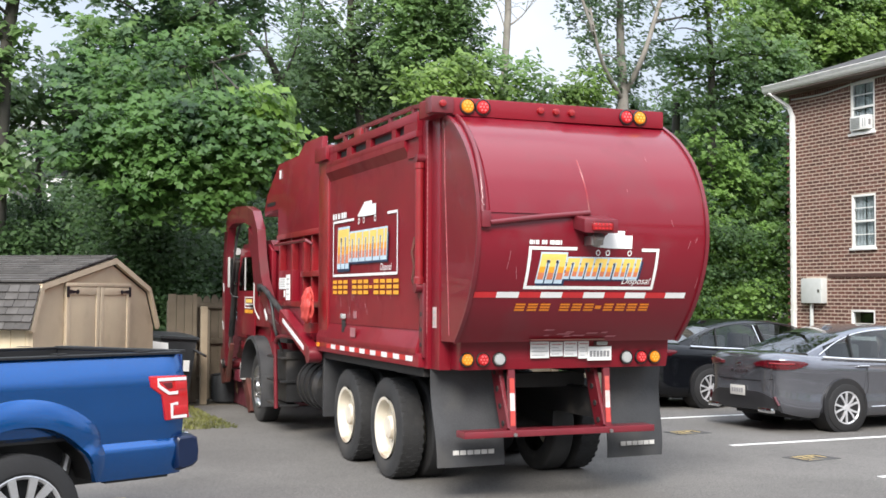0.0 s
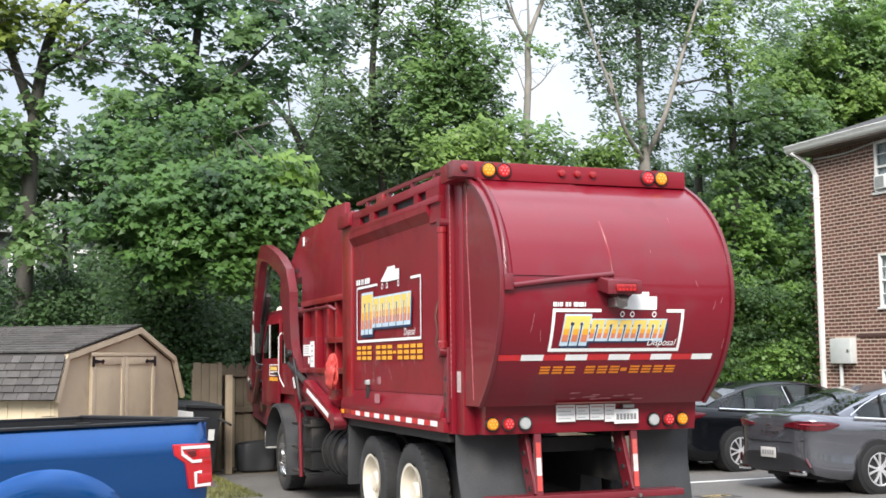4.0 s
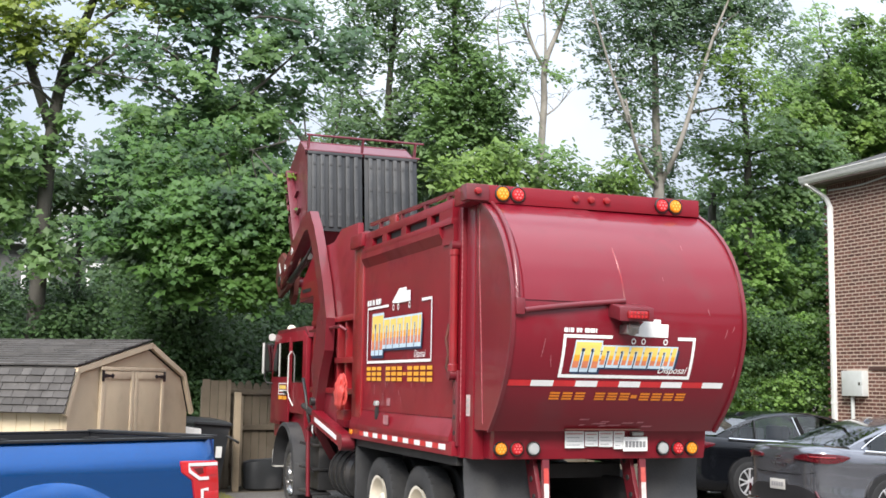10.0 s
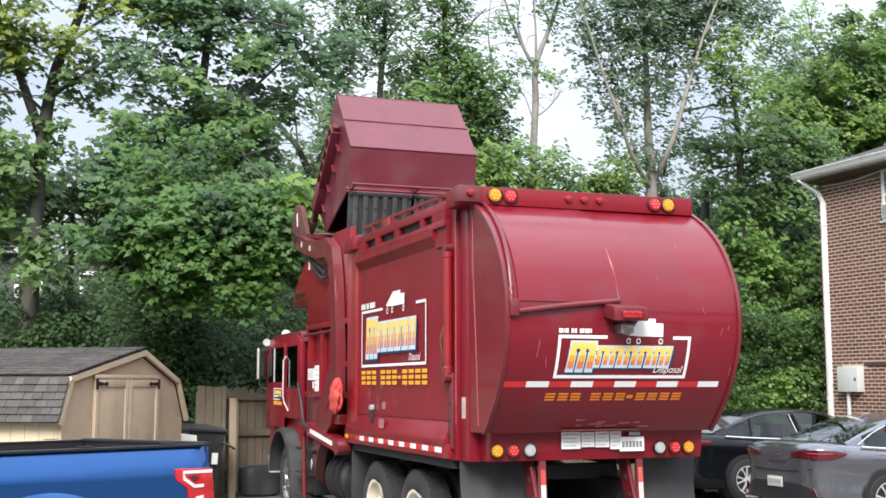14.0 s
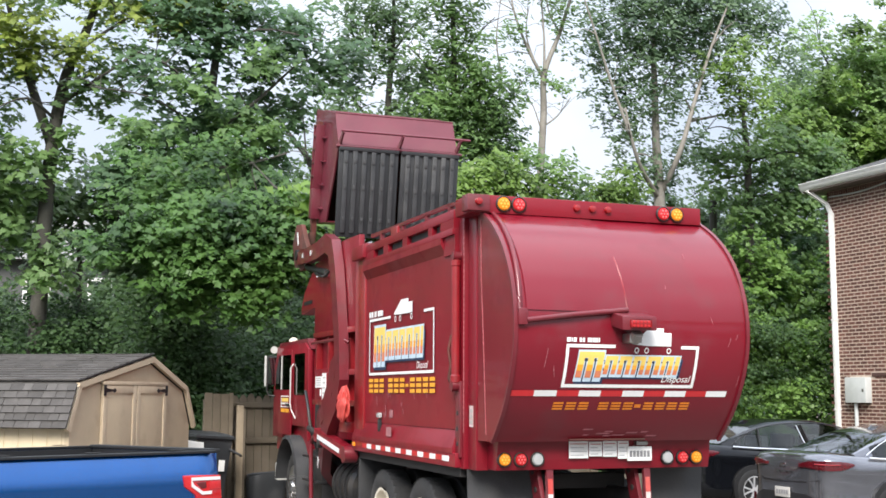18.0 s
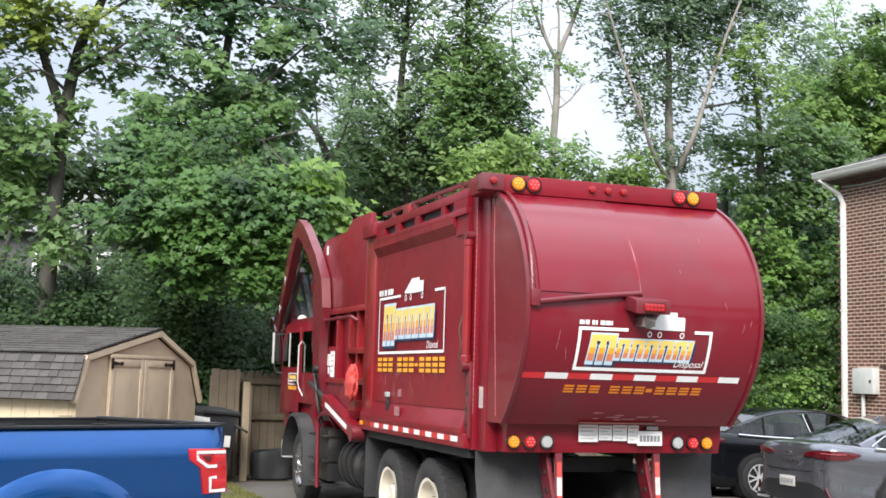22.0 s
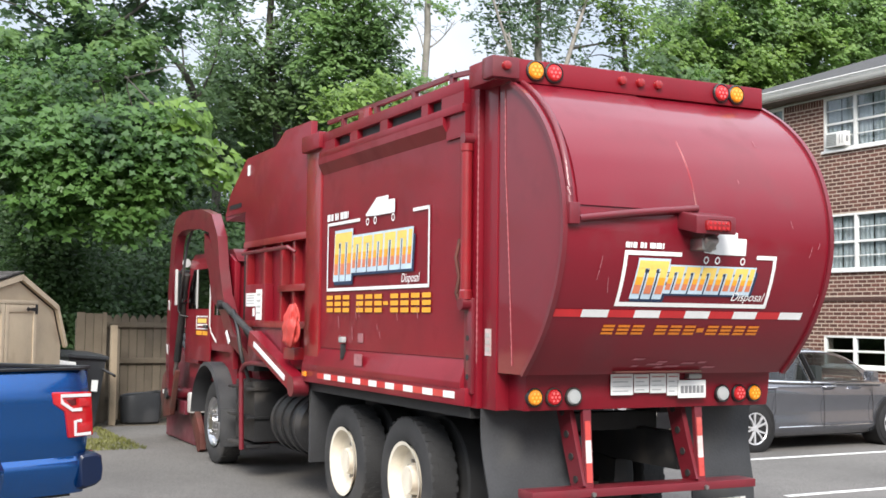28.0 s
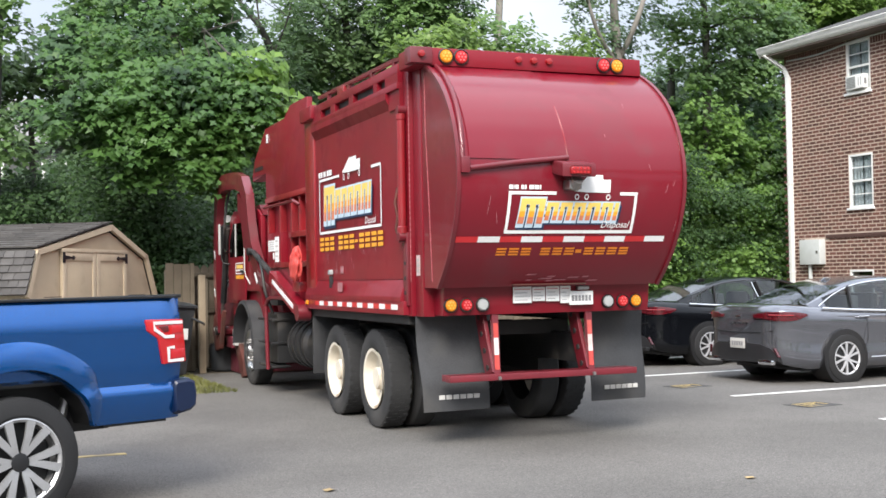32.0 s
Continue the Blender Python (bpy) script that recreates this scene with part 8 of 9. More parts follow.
def sedan(name, at, paint, lab, dark_chrome, wheel_m):
    c = thing(name, lab, "car", "parked cars", at=at)
    # lower body
    st = [  # x, half width, sill, belt
        (0.0, 0.5, 0.46, 0.98), (0.03, 0.62, 0.38, 1.03), (0.08, 0.71, 0.33, 1.05), (0.17, 0.79, 0.28, 1.07), (0.32, 0.86, 0.24, 1.075), (0.55, 0.9, 0.2, 1.06), (1.1, 0.925, 0.2, 1.02), (1.8, 0.93, 0.2, 0.985), (2.6, 0.93, 0.2, 0.96),
        (3.4, 0.925, 0.2, 0.945), (3.95, 0.915, 0.2, 0.93), (4.4, 0.88, 0.22, 0.86), (4.7, 0.78, 0.27, 0.76), (4.84, 0.6, 0.38, 0.66)]
    rings = []
    for x, w, b, t in st:
        h = t - b
        prof = [(0.0, b), (w * 0.88, b), (w * 0.97, b + 0.1 * h), (w * 0.992, b + 0.18 * h), (w * 0.97, b + 0.3 * h), (w * 0.965, b + 0.52 * h), (w * 0.982, b + 0.7 * h), (w, b + 0.78 * h), (w * 0.975, b + 0.87 * h), (w * 0.94, b + 0.95 * h), (w * 0.87, t), (w * 0.45, t + 0.025), (0.0, t + 0.03)]
        rings.append([(x, y, z) for y, z in prof] + [(x, -y, z) for y, z in prof[::-1][1:]])
    kinds = {}
    surf(kinds, rings, lambda i, k: ("rocker", k > 9) if (k in (0, 23) and i > 1) else ("body",))
    end0, end1 = rings[0], rings[-1]
    for ring in (end0, end1):
        shell = kinds[("body",)]
        shell.faces.new([shell.verts.new(p) for p in ring[:-1]])
    # glasshouse
    gh = [  # x, half width at belt, half width at roof, roof z
        (0.62, 0.74, 0.70, 1.085), (0.9, 0.78, 0.66, 1.2), (1.3, 0.83, 0.63, 1.345), (1.7, 0.86, 0.61, 1.435), (2.1, 0.87, 0.61, 1.468), (2.6, 0.87, 0.61, 1.462), (3.0, 0.865, 0.62, 1.4), (3.4, 0.84, 0.66, 1.21), (3.78, 0.8, 0.72, 1.0)]
    rings = []
    for x, wb, wr, z in gh:
        zb = np.interp(x, [s[0] for s in st], [s[3] for s in st]) - 0.01
        z = max(z, zb + 0.02)
        zt = zb + (z - zb) * 0.86
        wt = wb + (wr - wb) * 0.86
        prof = [(wb, zb), (wb * 0.995, zb + (z - zb) * 0.06), (wt, zt), (wr * 0.95, zb + (z - zb) * 0.95), (wr * 0.7, z - 0.004), (0.0, z + 0.004)]
        rings.append([(x, y, q) for y, q in prof] + [(x, -y, q) for y, q in prof[::-1][1:]])

    def pick(i, k):
        if k in (1, 8) and 1 <= i <= 6:
            return ("side", k > 4, 0 if i < 3 else 1)
        if k in (3, 4, 5, 6) and i in (0, 1):
            return ("rear",)
        if k in (3, 4, 5, 6) and i in (6, 7):
            return ("front",)
        return ("roof",)

    surf(kinds, rings, pick)
    table = {"body": ("body", paint), "rocker": ("rocker_panel", TRIMBLACK), "side": ("side_window", CARGLASS), "rear": ("rear_window", CARGLASS), "front": ("windscreen", CARGLASS), "roof": ("roof", paint)}
    flush(kinds, table, c)
    for s in (-1, 1):
        for x in (1.1, 3.905):
            bm = B()
            lathe(bm, [(s * 0.6, 0.39), (s * 0.928, 0.39), (s * 0.932, 0.37), (s * 0.932, 0.02)], "y", 32, (x, 0, 0.35))
            part("wheel_well", bm, TRIMBLACK, c)
            car_wheel(c, x, s * 0.845, 0.335, 0.22, s, 5, wheel_m)
        # window surround and pillars
        line = [(0.8, 1.05), (1.15, 1.22), (1.55, 1.34), (2.1, 1.395), (2.7, 1.39), (3.1, 1.32), (3.5, 1.09), (3.7, 0.96)]
        yy = lambda x, z: s * (0.012 + np.interp(x, [g_[0] for g_ in gh], [g_[1] for g_ in gh]) - (z - 0.98) * 0.62)
        part("window_trim", tube(B(), curve([(x, yy(x, z) , z + 0.01) for x, z in line], 4), 0.011, 6), TRIMBLACK if dark_chrome else CHROME, c)
        part("belt_trim", tube(B(), [(x, s * (0.008 + np.interp(x, [q[0] for q in st], [q[1] for q in st]) * 0.935), np.interp(x, [q[0] for q in st], [q[3] for q in st]) - 0.012) for x in (0.75, 1.2, 1.8, 2.6, 3.3, 3.7)], 0.019, 6), CHROME, c)
        for x, wide in ((1.28, 0.03), (2.3, 0.09)):
            part("pillar", beam(B(), [(x, s * 0.868, 0.99), (x + (-0.06 if x > 2 else 0.1), s * 0.672, 1.37 if x > 2 else 1.33)], 0.02, wide), TRIMBLACK, c)
        part("pillar_strip", beam(B(), [(2.22, s * 0.876, 0.99), (2.16, s * 0.68, 1.37)], 0.014, 0.022), CHROME, c)
        part("sill_line", tube(B(), [(x, s * (0.004 + np.interp(x, [q[0] for q in st], [q[1] for q in st]) * 0.992), 0.335) for x in (1.56, 2.2, 2.8, 3.44)], 0.008, 6), CHROME, c)
        for x in (1.3, 2.46):
            part("door_handle", tube(B(), [(x, s * 0.9, 0.895), (x + 0.04, s * 0.94, 0.9), (x + 0.2, s * 0.94, 0.9), (x + 0.24, s * 0.9, 0.9)], 0.015, 8), paint, c)
            part("handle_strip", tube(B(), [(x + 0.03, s * 0.95, 0.909), (x + 0.21, s * 0.95, 0.909)], 0.007, 6), CHROME, c)
        for x in (1.5, 2.45, 3.45):
            part("door_seam", tube(B(), [(x - (0.14 if x < 2 else 0), s * 0.9335, 0.3), (x, s * 0.936, 0.6), (x, s * 0.922, 0.88)], 0.004, 4), TRIMBLACK, c)
        m = part("door_mirror", box(B(), 3.25, 3.42, min(s * 0.93, s * 1.08), max(s * 0.93, s * 1.08), 0.98, 1.13, 0.03), paint, c)
        # tail lamp wraps the corner
        hw = lambda x: float(np.interp(x, [q[0] for q in st], [q[1] for q in st]))
        pts = [(-0.012, 0.34, 0.915, 0.955)] + [(x, hw(x), z0, z1) for x, z0, z1 in ((0.0, 0.905, 0.985), (0.03, 0.89, 0.995), (0.08, 0.877, 1.0), (0.17, 0.87, 1.0), (0.28, 0.878, 0.995), (0.38, 0.9, 0.985), (0.48, 0.94, 0.965))]
        bm = B()
        loft(bm, [[(x - 0.016, s * (y + 0.012), z0), (x - 0.02, s * (y + 0.016), (z0 + z1) / 2), (x - 0.016, s * (y + 0.008), z1), (x + 0.05, s * (y - 0.06), z1), (x + 0.05, s * (y - 0.06), z0)] for x, y, z0, z1 in pts])
        tl = part("tail_lamp", bm, LAMPRED, c, "slim red tail lamp")
        part("lamp_cell", tube(B(), [(x - 0.022, s * (y + 0.016), (z0 + z1) / 2 + 0.015) for x, y, z0, z1 in pts[2:6]], 0.009, 6), mat("sedan_lamp_red", (0.22, 0.008, 0.012), 0.15, var=0.1, coat=0.8), tl)
        part("bumper_reflector", beam(B(), [(0.04, s * 0.7, 0.5), (0.075, s * 0.755, 0.38)], 0.03, 0.022), LAMPRED, c)
        bm = B()
        box(bm, -0.02, 0.06, min(s * 0.42, s * 0.7), max(s * 0.42, s * 0.7), 0.27, 0.34, 0.02)
        part("exhaust_tip", bm, CHROME if not dark_chrome else TRIMBLACK, c)
    bm = B()
    loft(bm, [[(x - 0.014, y, 0.3 + 0.02 * (abs(y) > 0.5)), (x - 0.02, y, z1 - 0.04), (x - 0.012, y, z1), (x + 0.12, y * 0.95, z1), (x + 0.12, y * 0.95, 0.28)] for x, y, z1 in ((0.09, -0.74, 0.4), (0.035, -0.62, 0.5), (0.0, -0.45, 0.55), (0.0, 0.0, 0.56), (0.0, 0.45, 0.55), (0.035, 0.62, 0.5), (0.09, 0.74, 0.4))])
    part("rear_diffuser", bm, mat("dark_bumper_cladding", (0.02, 0.02, 0.022), 0.3, var=0.15), c, "dark lower bumper panel")
    bm = B()
    box(bm, -0.034, -0.024, -0.16, 0.16, 0.48, 0.62, 0.004)
    pl = part("number_plate", bm, PALEGREY, c, "pale number plate")
    for k in range(5):
        part("plate_bar", box(B(), -0.038, -0.034, -0.12 + k * 0.052, -0.085 + k * 0.052, 0.52, 0.58), GREYINK, pl, smooth=0)
    part("boot_seam", tube(B(), [(0.05, -0.66, 0.74), (-0.003, -0.45, 0.71), (-0.003, 0, 0.7), (-0.003, 0.45, 0.71), (0.05, 0.66, 0.74)], 0.006, 5), TRIMBLACK, c)
    bm = B()
    loft(bm, [[(0.0 + 0.14 * (y / 0.6) ** 2, y, 1.0 + 0.02 * (1 - (y / 0.6) ** 2)), (-0.02 + 0.14 * (y / 0.6) ** 2, y, 1.045 + 0.02 * (1 - (y / 0.6) ** 2)), (0.3, y, 1.1)] for y in np.linspace(-0.6, 0.6, 9)])
    part("boot_lip", bm, paint, c)
    part("badge", box(B(), -0.012, -0.004, -0.06, 0.06, 0.9, 0.94, 0.006), CHROME, c)
    for k in range(5):
        part("badge_bar", box(B(), -0.011, -0.004, -0.2 + k * 0.08, -0.155 + k * 0.08, 0.82, 0.845), CHROME, c, smooth=0)
    part("roof_fin", prism(B(), [(1.5, 1.4), (1.58, 1.45), (1.7, 1.44), (1.7, 1.42)], "y", -0.015, 0.015, 0.004), paint, c)
    part("underbody", box(B(), 0.5, 4.6, -0.7, 0.7, 0.17, 0.24), TRIMBLACK, c, smooth=0)
    for s in (-1, 1):
        part("head_lamp", box(B(), 4.5, 4.78, min(s * 0.5, s * 0.82), max(s * 0.5, s * 0.82), 0.62, 0.74, 0.03), CLEAR, c)
    part("dashboard", box(B(), 3.0, 3.5, -0.7, 0.7, 0.7, 0.96, 0.04), TRIMBLACK, c)
    part("parcel_shelf", box(B(), 0.7, 1.4, -0.68, 0.68, 0.9, 1.0, 0.02), TRIMBLACK, c)
    for x in (1.5, 2.6):
        for y in (-0.38, 0.38):
            part("seat", box(B(), x, x + 0.15, y - 0.24, y + 0.24, 0.6, 1.2, 0.05), SEATCLOTH, c)
    return c


sedan("grey_sedan", pose(10.56, 13.66, 0, 0, 0, 0.5), SILVERGREY, "metallic grey four-door sedan parked nose to the house", False, ALLOY)
sedan("black_sedan", pose(10.85, 17.15, 0, 0, 0, 0), BLACKPAINT, "glossy black four-door sedan parked beside the grey one", True, ALLOY)


def pickup(at):
    c = thing("pickup_truck", "bright metallic blue pickup truck with open bed", "pickup truck", "parked cars", at=at)
    W = 1.0
    ax, ar = 1.25, 0.575

    def bulge(z, x):
        if z >= 1.25:
            y = W - 0.06 * ((z - 1.25) / 0.19) ** 1.3
        elif z >= 1.0:
            y = W - 0.012 * ((1.25 - z) / 0.25)
        elif z >= 0.84:
            y = W - 0.012 - 0.026 * ((1.0 - z) / 0.16) ** 1.5
        elif z >= 0.8:
            y = W - 0.004 - 0.034 * (z - 0.8) / 0.04
        else:
            y = W - 0.004 - 0.06 * ((0.8 - z) / 0.22) ** 1.6
        return y - 0.05 * max(0, (0.16 - x) / 0.16) ** 2

    def low(x):
        d = abs(x - ax)
        arch = 0.42 + math.sqrt(max(0, ar * ar - d * d)) if d < ar else 0
        return max(0.585, arch)

    xs = sorted(set(list(np.linspace(0.03, 1.98, 36)) + [ax - ar * math.cos(t) for t in np.linspace(0.02, math.pi - 0.02, 25)]))
    for s in (-1, 1):
        rings = []
        for x in xs:
            z0 = low(x)
            za = max(z0 + 0.002, 0.8)
            zb = max(za + 0.002, 0.84)
            zs = list(np.linspace(z0, za, 6)) + list(np.linspace(za, zb, 4))[1:] + list(np.linspace(zb, 1.44, 16))[1:]
            col = [(x, s * bulge(z, x), z) for z in zs]
            col += [(x, s * (W - 0.1), 1.445), (x, s * (W - 0.1), 0.9)]
            rings.append([(x, s * (bulge(z0, x) - 0.06), z0)] + col)
        bm = B()
        loft(bm, rings, closed=False)
        part("bed_side", bm, BLUEPAINT, c, "bright blue bed side", smooth=50)
        bm = B()
        rings = []
        for t in np.linspace(0.32, math.pi - 0.32, 40):
            x, z = ax + ar * math.cos(t), 0.42 + ar * math.sin(t)
            o = Vector((x - ax, z - 0.42)).normalized()
            y0 = bulge(z, x)
            f = min(1.0, max(0.05, (z - 0.58) / 0.25))
            row = []
            for d, out in ((-0.005, 0.003), (0.008, 0.046 * f), (0.05 * f + 0.01, 0.044 * f), (0.1 * f + 0.012, 0.032 * f), (0.15 * f + 0.014, 0.014 * f), (0.17 * f + 0.015, 0.001)):
                zz = z + o.y * d
                row.append((x + o.x * d, s * (bulge(zz, x) + out), zz))
            rings.append(row)
        loft(bm, rings, closed=False)
        part("wheel_flare", bm, BLUEPAINT, c, smooth=50)
        bm = B()
        arc = [(ax + 0.59 * math.cos(t), 0.42 + 0.59 * math.sin(t)) for t in np.linspace(0.29, math.pi - 0.29, 28)]
        loft(bm, [[(x, s * 0.6, z), (x, s * 0.95, z)] for x, z in arc], closed=False)
        part("wheel_well", bm, TRIMBLACK, c)
        part("well_back", prism(B(), arc, "y", min(s * 0.58, s * 0.62), max(s * 0.58, s * 0.62)), TRIMBLACK, c)
        part("rail_cap", box(B(), 0.06, 1.95, min(s * (W - 0.12), s * (W - 0.025)), max(s * (W - 0.12), s * (W - 0.025)), 1.435, 1.453, 0.006), TRIMBLACK, c)
        part("bed_liner", box(B(), 0.09, 1.97, min(s * (W - 0.118), s * (W - 0.102)), max(s * (W - 0.118), s * (W - 0.102)), 0.92, 1.432), TRIMBLACK, c, smooth=0)
        for k in range(3):
            part("stake_pocket", box(B(), 0.3 + 0.62 * k, 0.4 + 0.62 * k, min(s * (W - 0.1), s * (W - 0.045)), max(s * (W - 0.1), s * (W - 0.045)), 1.46, 1.465), DARK, c, smooth=0)
        part("shock_absorber", rod(B(), (0.86, s * 0.66, 0.4), (0.72, s * 0.62, 0.85), 0.035, 10), STEEL, c)
        car_wheel(c, ax, s * 0.885, 0.415, 0.27, s, 6, SATIN, 0.235, 0.046)
        car_wheel(c, ax + 3.69, s * 0.885, 0.415, 0.27, s, 6, SATIN, 0.235, 0.046)
        # C-shaped tail lamp on the corner
        lens = [(0.013, 0.98), (0.034, 1.285), (0.336, 1.29), (0.325, 1.21), (0.235, 1.15), (0.202, 0.97)]
        bm = B()
        prism(bm, lens, "y", min(s * 0.88, s * (W + 0.01)), max(s * 0.88, s * (W + 0.01)), 0.014)
        tl = part("tail_lamp", bm, mat("pickup_lamp_red", (0.42, 0.01, 0.014), 0.1, var=0.15, scale=9, coat=1.0), c, "red tail lamp with white C-shaped insert")
        bright = mat("bright_lamp_red", (0.42, 0.012, 0.016), 0.15, var=0.1, coat=0.8)
        for pts in ([(0.045, 1.262), (0.272, 1.262), (0.263, 1.215), (0.185, 1.163), (0.112, 1.165)], [(0.112, 1.088), (0.160, 1.085), (0.157, 0.993), (0.039, 0.997)]):
            part("lamp_insert", beam(B(), [(x, s * (W + 0.014), z) for x, z in pts], 0.008, 0.022, (0, 1, 0)), LAMPWHITE, tl)
        part("lamp_cell", prism(B(), [(0.039, 1.185), (0.043, 1.245), (0.134, 1.245), (0.134, 1.185)], "y", min(s * (W + 0.006), s * (W + 0.015)), max(s * (W + 0.006), s * (W + 0.015)), 0.003), bright, tl)
        part("lamp_cell", prism(B(), [(0.028, 1.012), (0.031, 1.075), (0.140, 1.07), (0.138, 1.01)], "y", min(s * (W + 0.006), s * (W + 0.015)), max(s * (W + 0.006), s * (W + 0.015)), 0.003), bright, tl)
        part("lamp_cell", prism(B(), [(0.151, 1.2), (0.157, 1.24), (0.235, 1.235), (0.190, 1.19)], "y", min(s * (W + 0.006), s * (W + 0.013)), max(s * (W + 0.006), s * (W + 0.013)), 0.003), mat("dark_lamp_red", (0.1, 0.006, 0.008), 0.2, var=0.1, coat=0.8), tl)
        bm = B()
        rings = []
        for d_, q in ((0.74, 0.96), (0.86, 1.0), (0.95, 0.99), (0.99, 0.93), (1.005, 0.8)):
            ring = [(-0.075, 0.66), (-0.085, 0.74), (-0.07, 0.84), (-0.03, 0.862), (0.1, 0.855), (0.115, 0.83), (0.105, 0.62), (0.07, 0.605), (-0.03, 0.625)]
            rings.append([(0.03 + (x - 0.03) * q, s * d_, 0.735 + (z - 0.735) * q) for x, z in ring])
        loft(bm, rings)
        # the body's blue with the bumper's shade painted into it
        part("bumper_end", bm, mat("shaded_blue_bumper", (0.002, 0.009, 0.036), 0.36, var=0.15), c, "blue rear bumper corner, darkened as in shade")
        part("bumper_gap", box(B(), 0.1, 0.135, min(s * 0.86, s * (W - 0.085)), max(s * 0.86, s * (W - 0.085)), 0.62, 0.86), DARK, c, smooth=0)
        part("sill_strip", box(B(), 0.13, 0.62, min(s * (W - 0.15), s * (W - 0.085)), max(s * (W - 0.15), s * (W - 0.085)), 0.565, 0.59, 0.006), TRIMBLACK, c)
        # front half: cab side, fender
        cabp = [(2.0, 0.5), (2.0, 1.42), (2.12, 1.47), (2.3, 1.9), (2.5, 1.93), (3.9, 1.95), (4.45, 1.5), (4.6, 1.42), (5.75, 1.3), (5.86, 1.05), (5.86, 0.62), (5.4, 0.55), (5.33, 0.6), (5.15, 0.86), (4.82, 0.96), (4.5, 0.86), (4.3, 0.55)]
        bm = B()
        prism(bm, cabp, "y", min(s * 0.84, s * (W - 0.04)), max(s * 0.84, s * (W - 0.04)), 0.012)
        part("cab_side", bm, BLUEPAINT, c)
        for a, b in ((2.35, 3.2), (3.28, 4.35)):
            bm = B()
            prism(bm, [(a, 1.45), (a + 0.02, 1.85), (b - (0.42 if b > 4 else 0), 1.87), (b, 1.45)], "y", min(s * (W - 0.045), s * (W - 0.03)), max(s * (W - 0.045), s * (W - 0.03)))
            part("side_window", bm, CARGLASS, c, smooth=0)
        part("door_mirror", box(B(), 4.1, 4.25, min(s * 0.98, s * 1.2), max(s * 0.98, s * 1.2), 1.42, 1.7, 0.03), TRIMBLACK, c)
    part("bed_floor", box(B(), 0.08, 1.98, -0.9, 0.9, 0.88, 0.92), TRIMBLACK, c, smooth=0)
    part("tailgate", box(B(), 0.0, 0.07, -0.9, 0.9, 0.9, 1.44, 0.012), BLUEPAINT, c)
    part("tailgate_liner", box(B(), 0.072, 0.086, -0.88, 0.88, 0.92, 1.43), TRIMBLACK, c, smooth=0)
    part("tailgate_cap", box(B(), -0.01, 0.09, -0.92, 0.92, 1.435, 1.462, 0.006), TRIMBLACK, c)
    part("rear_bumper", box(B(), -0.12, 0.06, -0.8, 0.8, 0.62, 0.86, 0.02), CHROME, c)
    part("tow_hitch", box(B(), -0.2, 0.0, -0.05, 0.05, 0.5, 0.58, 0.006), TRIMBLACK, c)
    part("cab_back", box(B(), 2.0, 2.06, -0.84, 0.84, 0.8, 1.9, 0.01), BLUEPAINT, c)
    bm = B()
    prism(bm, [(2.3, 1.9), (2.5, 1.95), (3.9, 1.97), (4.0, 1.9)], "y", -0.84, 0.84, 0.01)
    part("cab_roof", bm, BLUEPAINT, c)
    bm = B()
    prism(bm, [(3.9, 1.93), (4.55, 1.42), (4.52, 1.4), (3.86, 1.91)], "y", -0.84, 0.84)
    part("windscreen", bm, CARGLASS, c, smooth=0)
    bm = B()
    prism(bm, [(4.5, 1.38), (4.55, 1.42), (5.75, 1.28), (5.84, 1.05), (5.84, 0.6), (4.5, 0.8)], "y", -0.84, 0.84, 0.01)
    part("bonnet", bm, BLUEPAINT, c)
    part("chassis", box(B(), 0.3, 5.5, -0.4, 0.4, 0.5, 0.68), TRIMBLACK, c, smooth=0)
    part("rear_axle", rod(B(), (ax, -0.7, 0.42), (ax, 0.7, 0.42), 0.07, 12), TRIMBLACK, c)
    return c


pickup(pose(1.361, 9.383, 0, 1.0, 0, 201))

# bricks of the facade: each one proud of the joint


HOLES = [(o[0] - 0.012, o[1] + 0.012, o[2] - 0.065, o[3] + 0.01) for o in OPEN] + [(0.0, 23.2, 2.335, 2.445), (23.22, 24.0, 1.69, 2.34)]


def clip_brick(y0, y1, z0, z1):
    """Cuts a brick back to the largest piece that stays clear of openings and bands."""
    for a, b, c, d in HOLES:
        if y1 > a and y0 < b and z1 > c and z0 < d:
            cuts = [(y0, min(y1, a), z0, z1), (max(y0, b), y1, z0, z1), (y0, y1, z0, min(z1, c)), (y0, y1, max(z0, d), z1)]
            y0, y1, z0, z1 = max(cuts, key=lambda q: max(0, q[1] - q[0]) * max(0, q[3] - q[2]))
    return (y0, y1, z0, z1) if y1 - y0 > 0.04 and z1 - z0 > 0.025 else None


COURSE, LENGTH, JOINT = 0.0915, 0.25, 0.027
brick_me = []
for k in range(3):
    bm = B()
    box(bm, -0.006, 0.0, 0, LENGTH - JOINT, 0, COURSE - JOINT)
    for v in bm.verts:
        if v.co.x < -0.003:
            v.co += Vector((random.uniform(-0.001, 0.001), random.uniform(-0.002, 0.002), random.uniform(-0.002, 0.002)))
    me = bpy.data.meshes.new("brick")
    bm.to_mesh(me)
    bm.free()
    me.materials.append(BRICK)
    brick_me.append(me)
spots = []
for r in range(76):
    y = FY1 - LENGTH * (1 if r % 2 else 0.5)
    while y > 15.6:
        cut = clip_brick(y, y + LENGTH - JOINT, r * COURSE + 0.008, (r + 1) * COURSE + 0.008 - JOINT)
        if cut:
            spots.append(cut)
        y -= LENGTH
y = FY1 - 0.08
while y > 15.6:  # a course of upright bricks under the eaves
    cut = clip_brick(y, y + 0.07, 6.964, 7.185)
    if cut:
        spots.append(cut)
    y -= 0.088
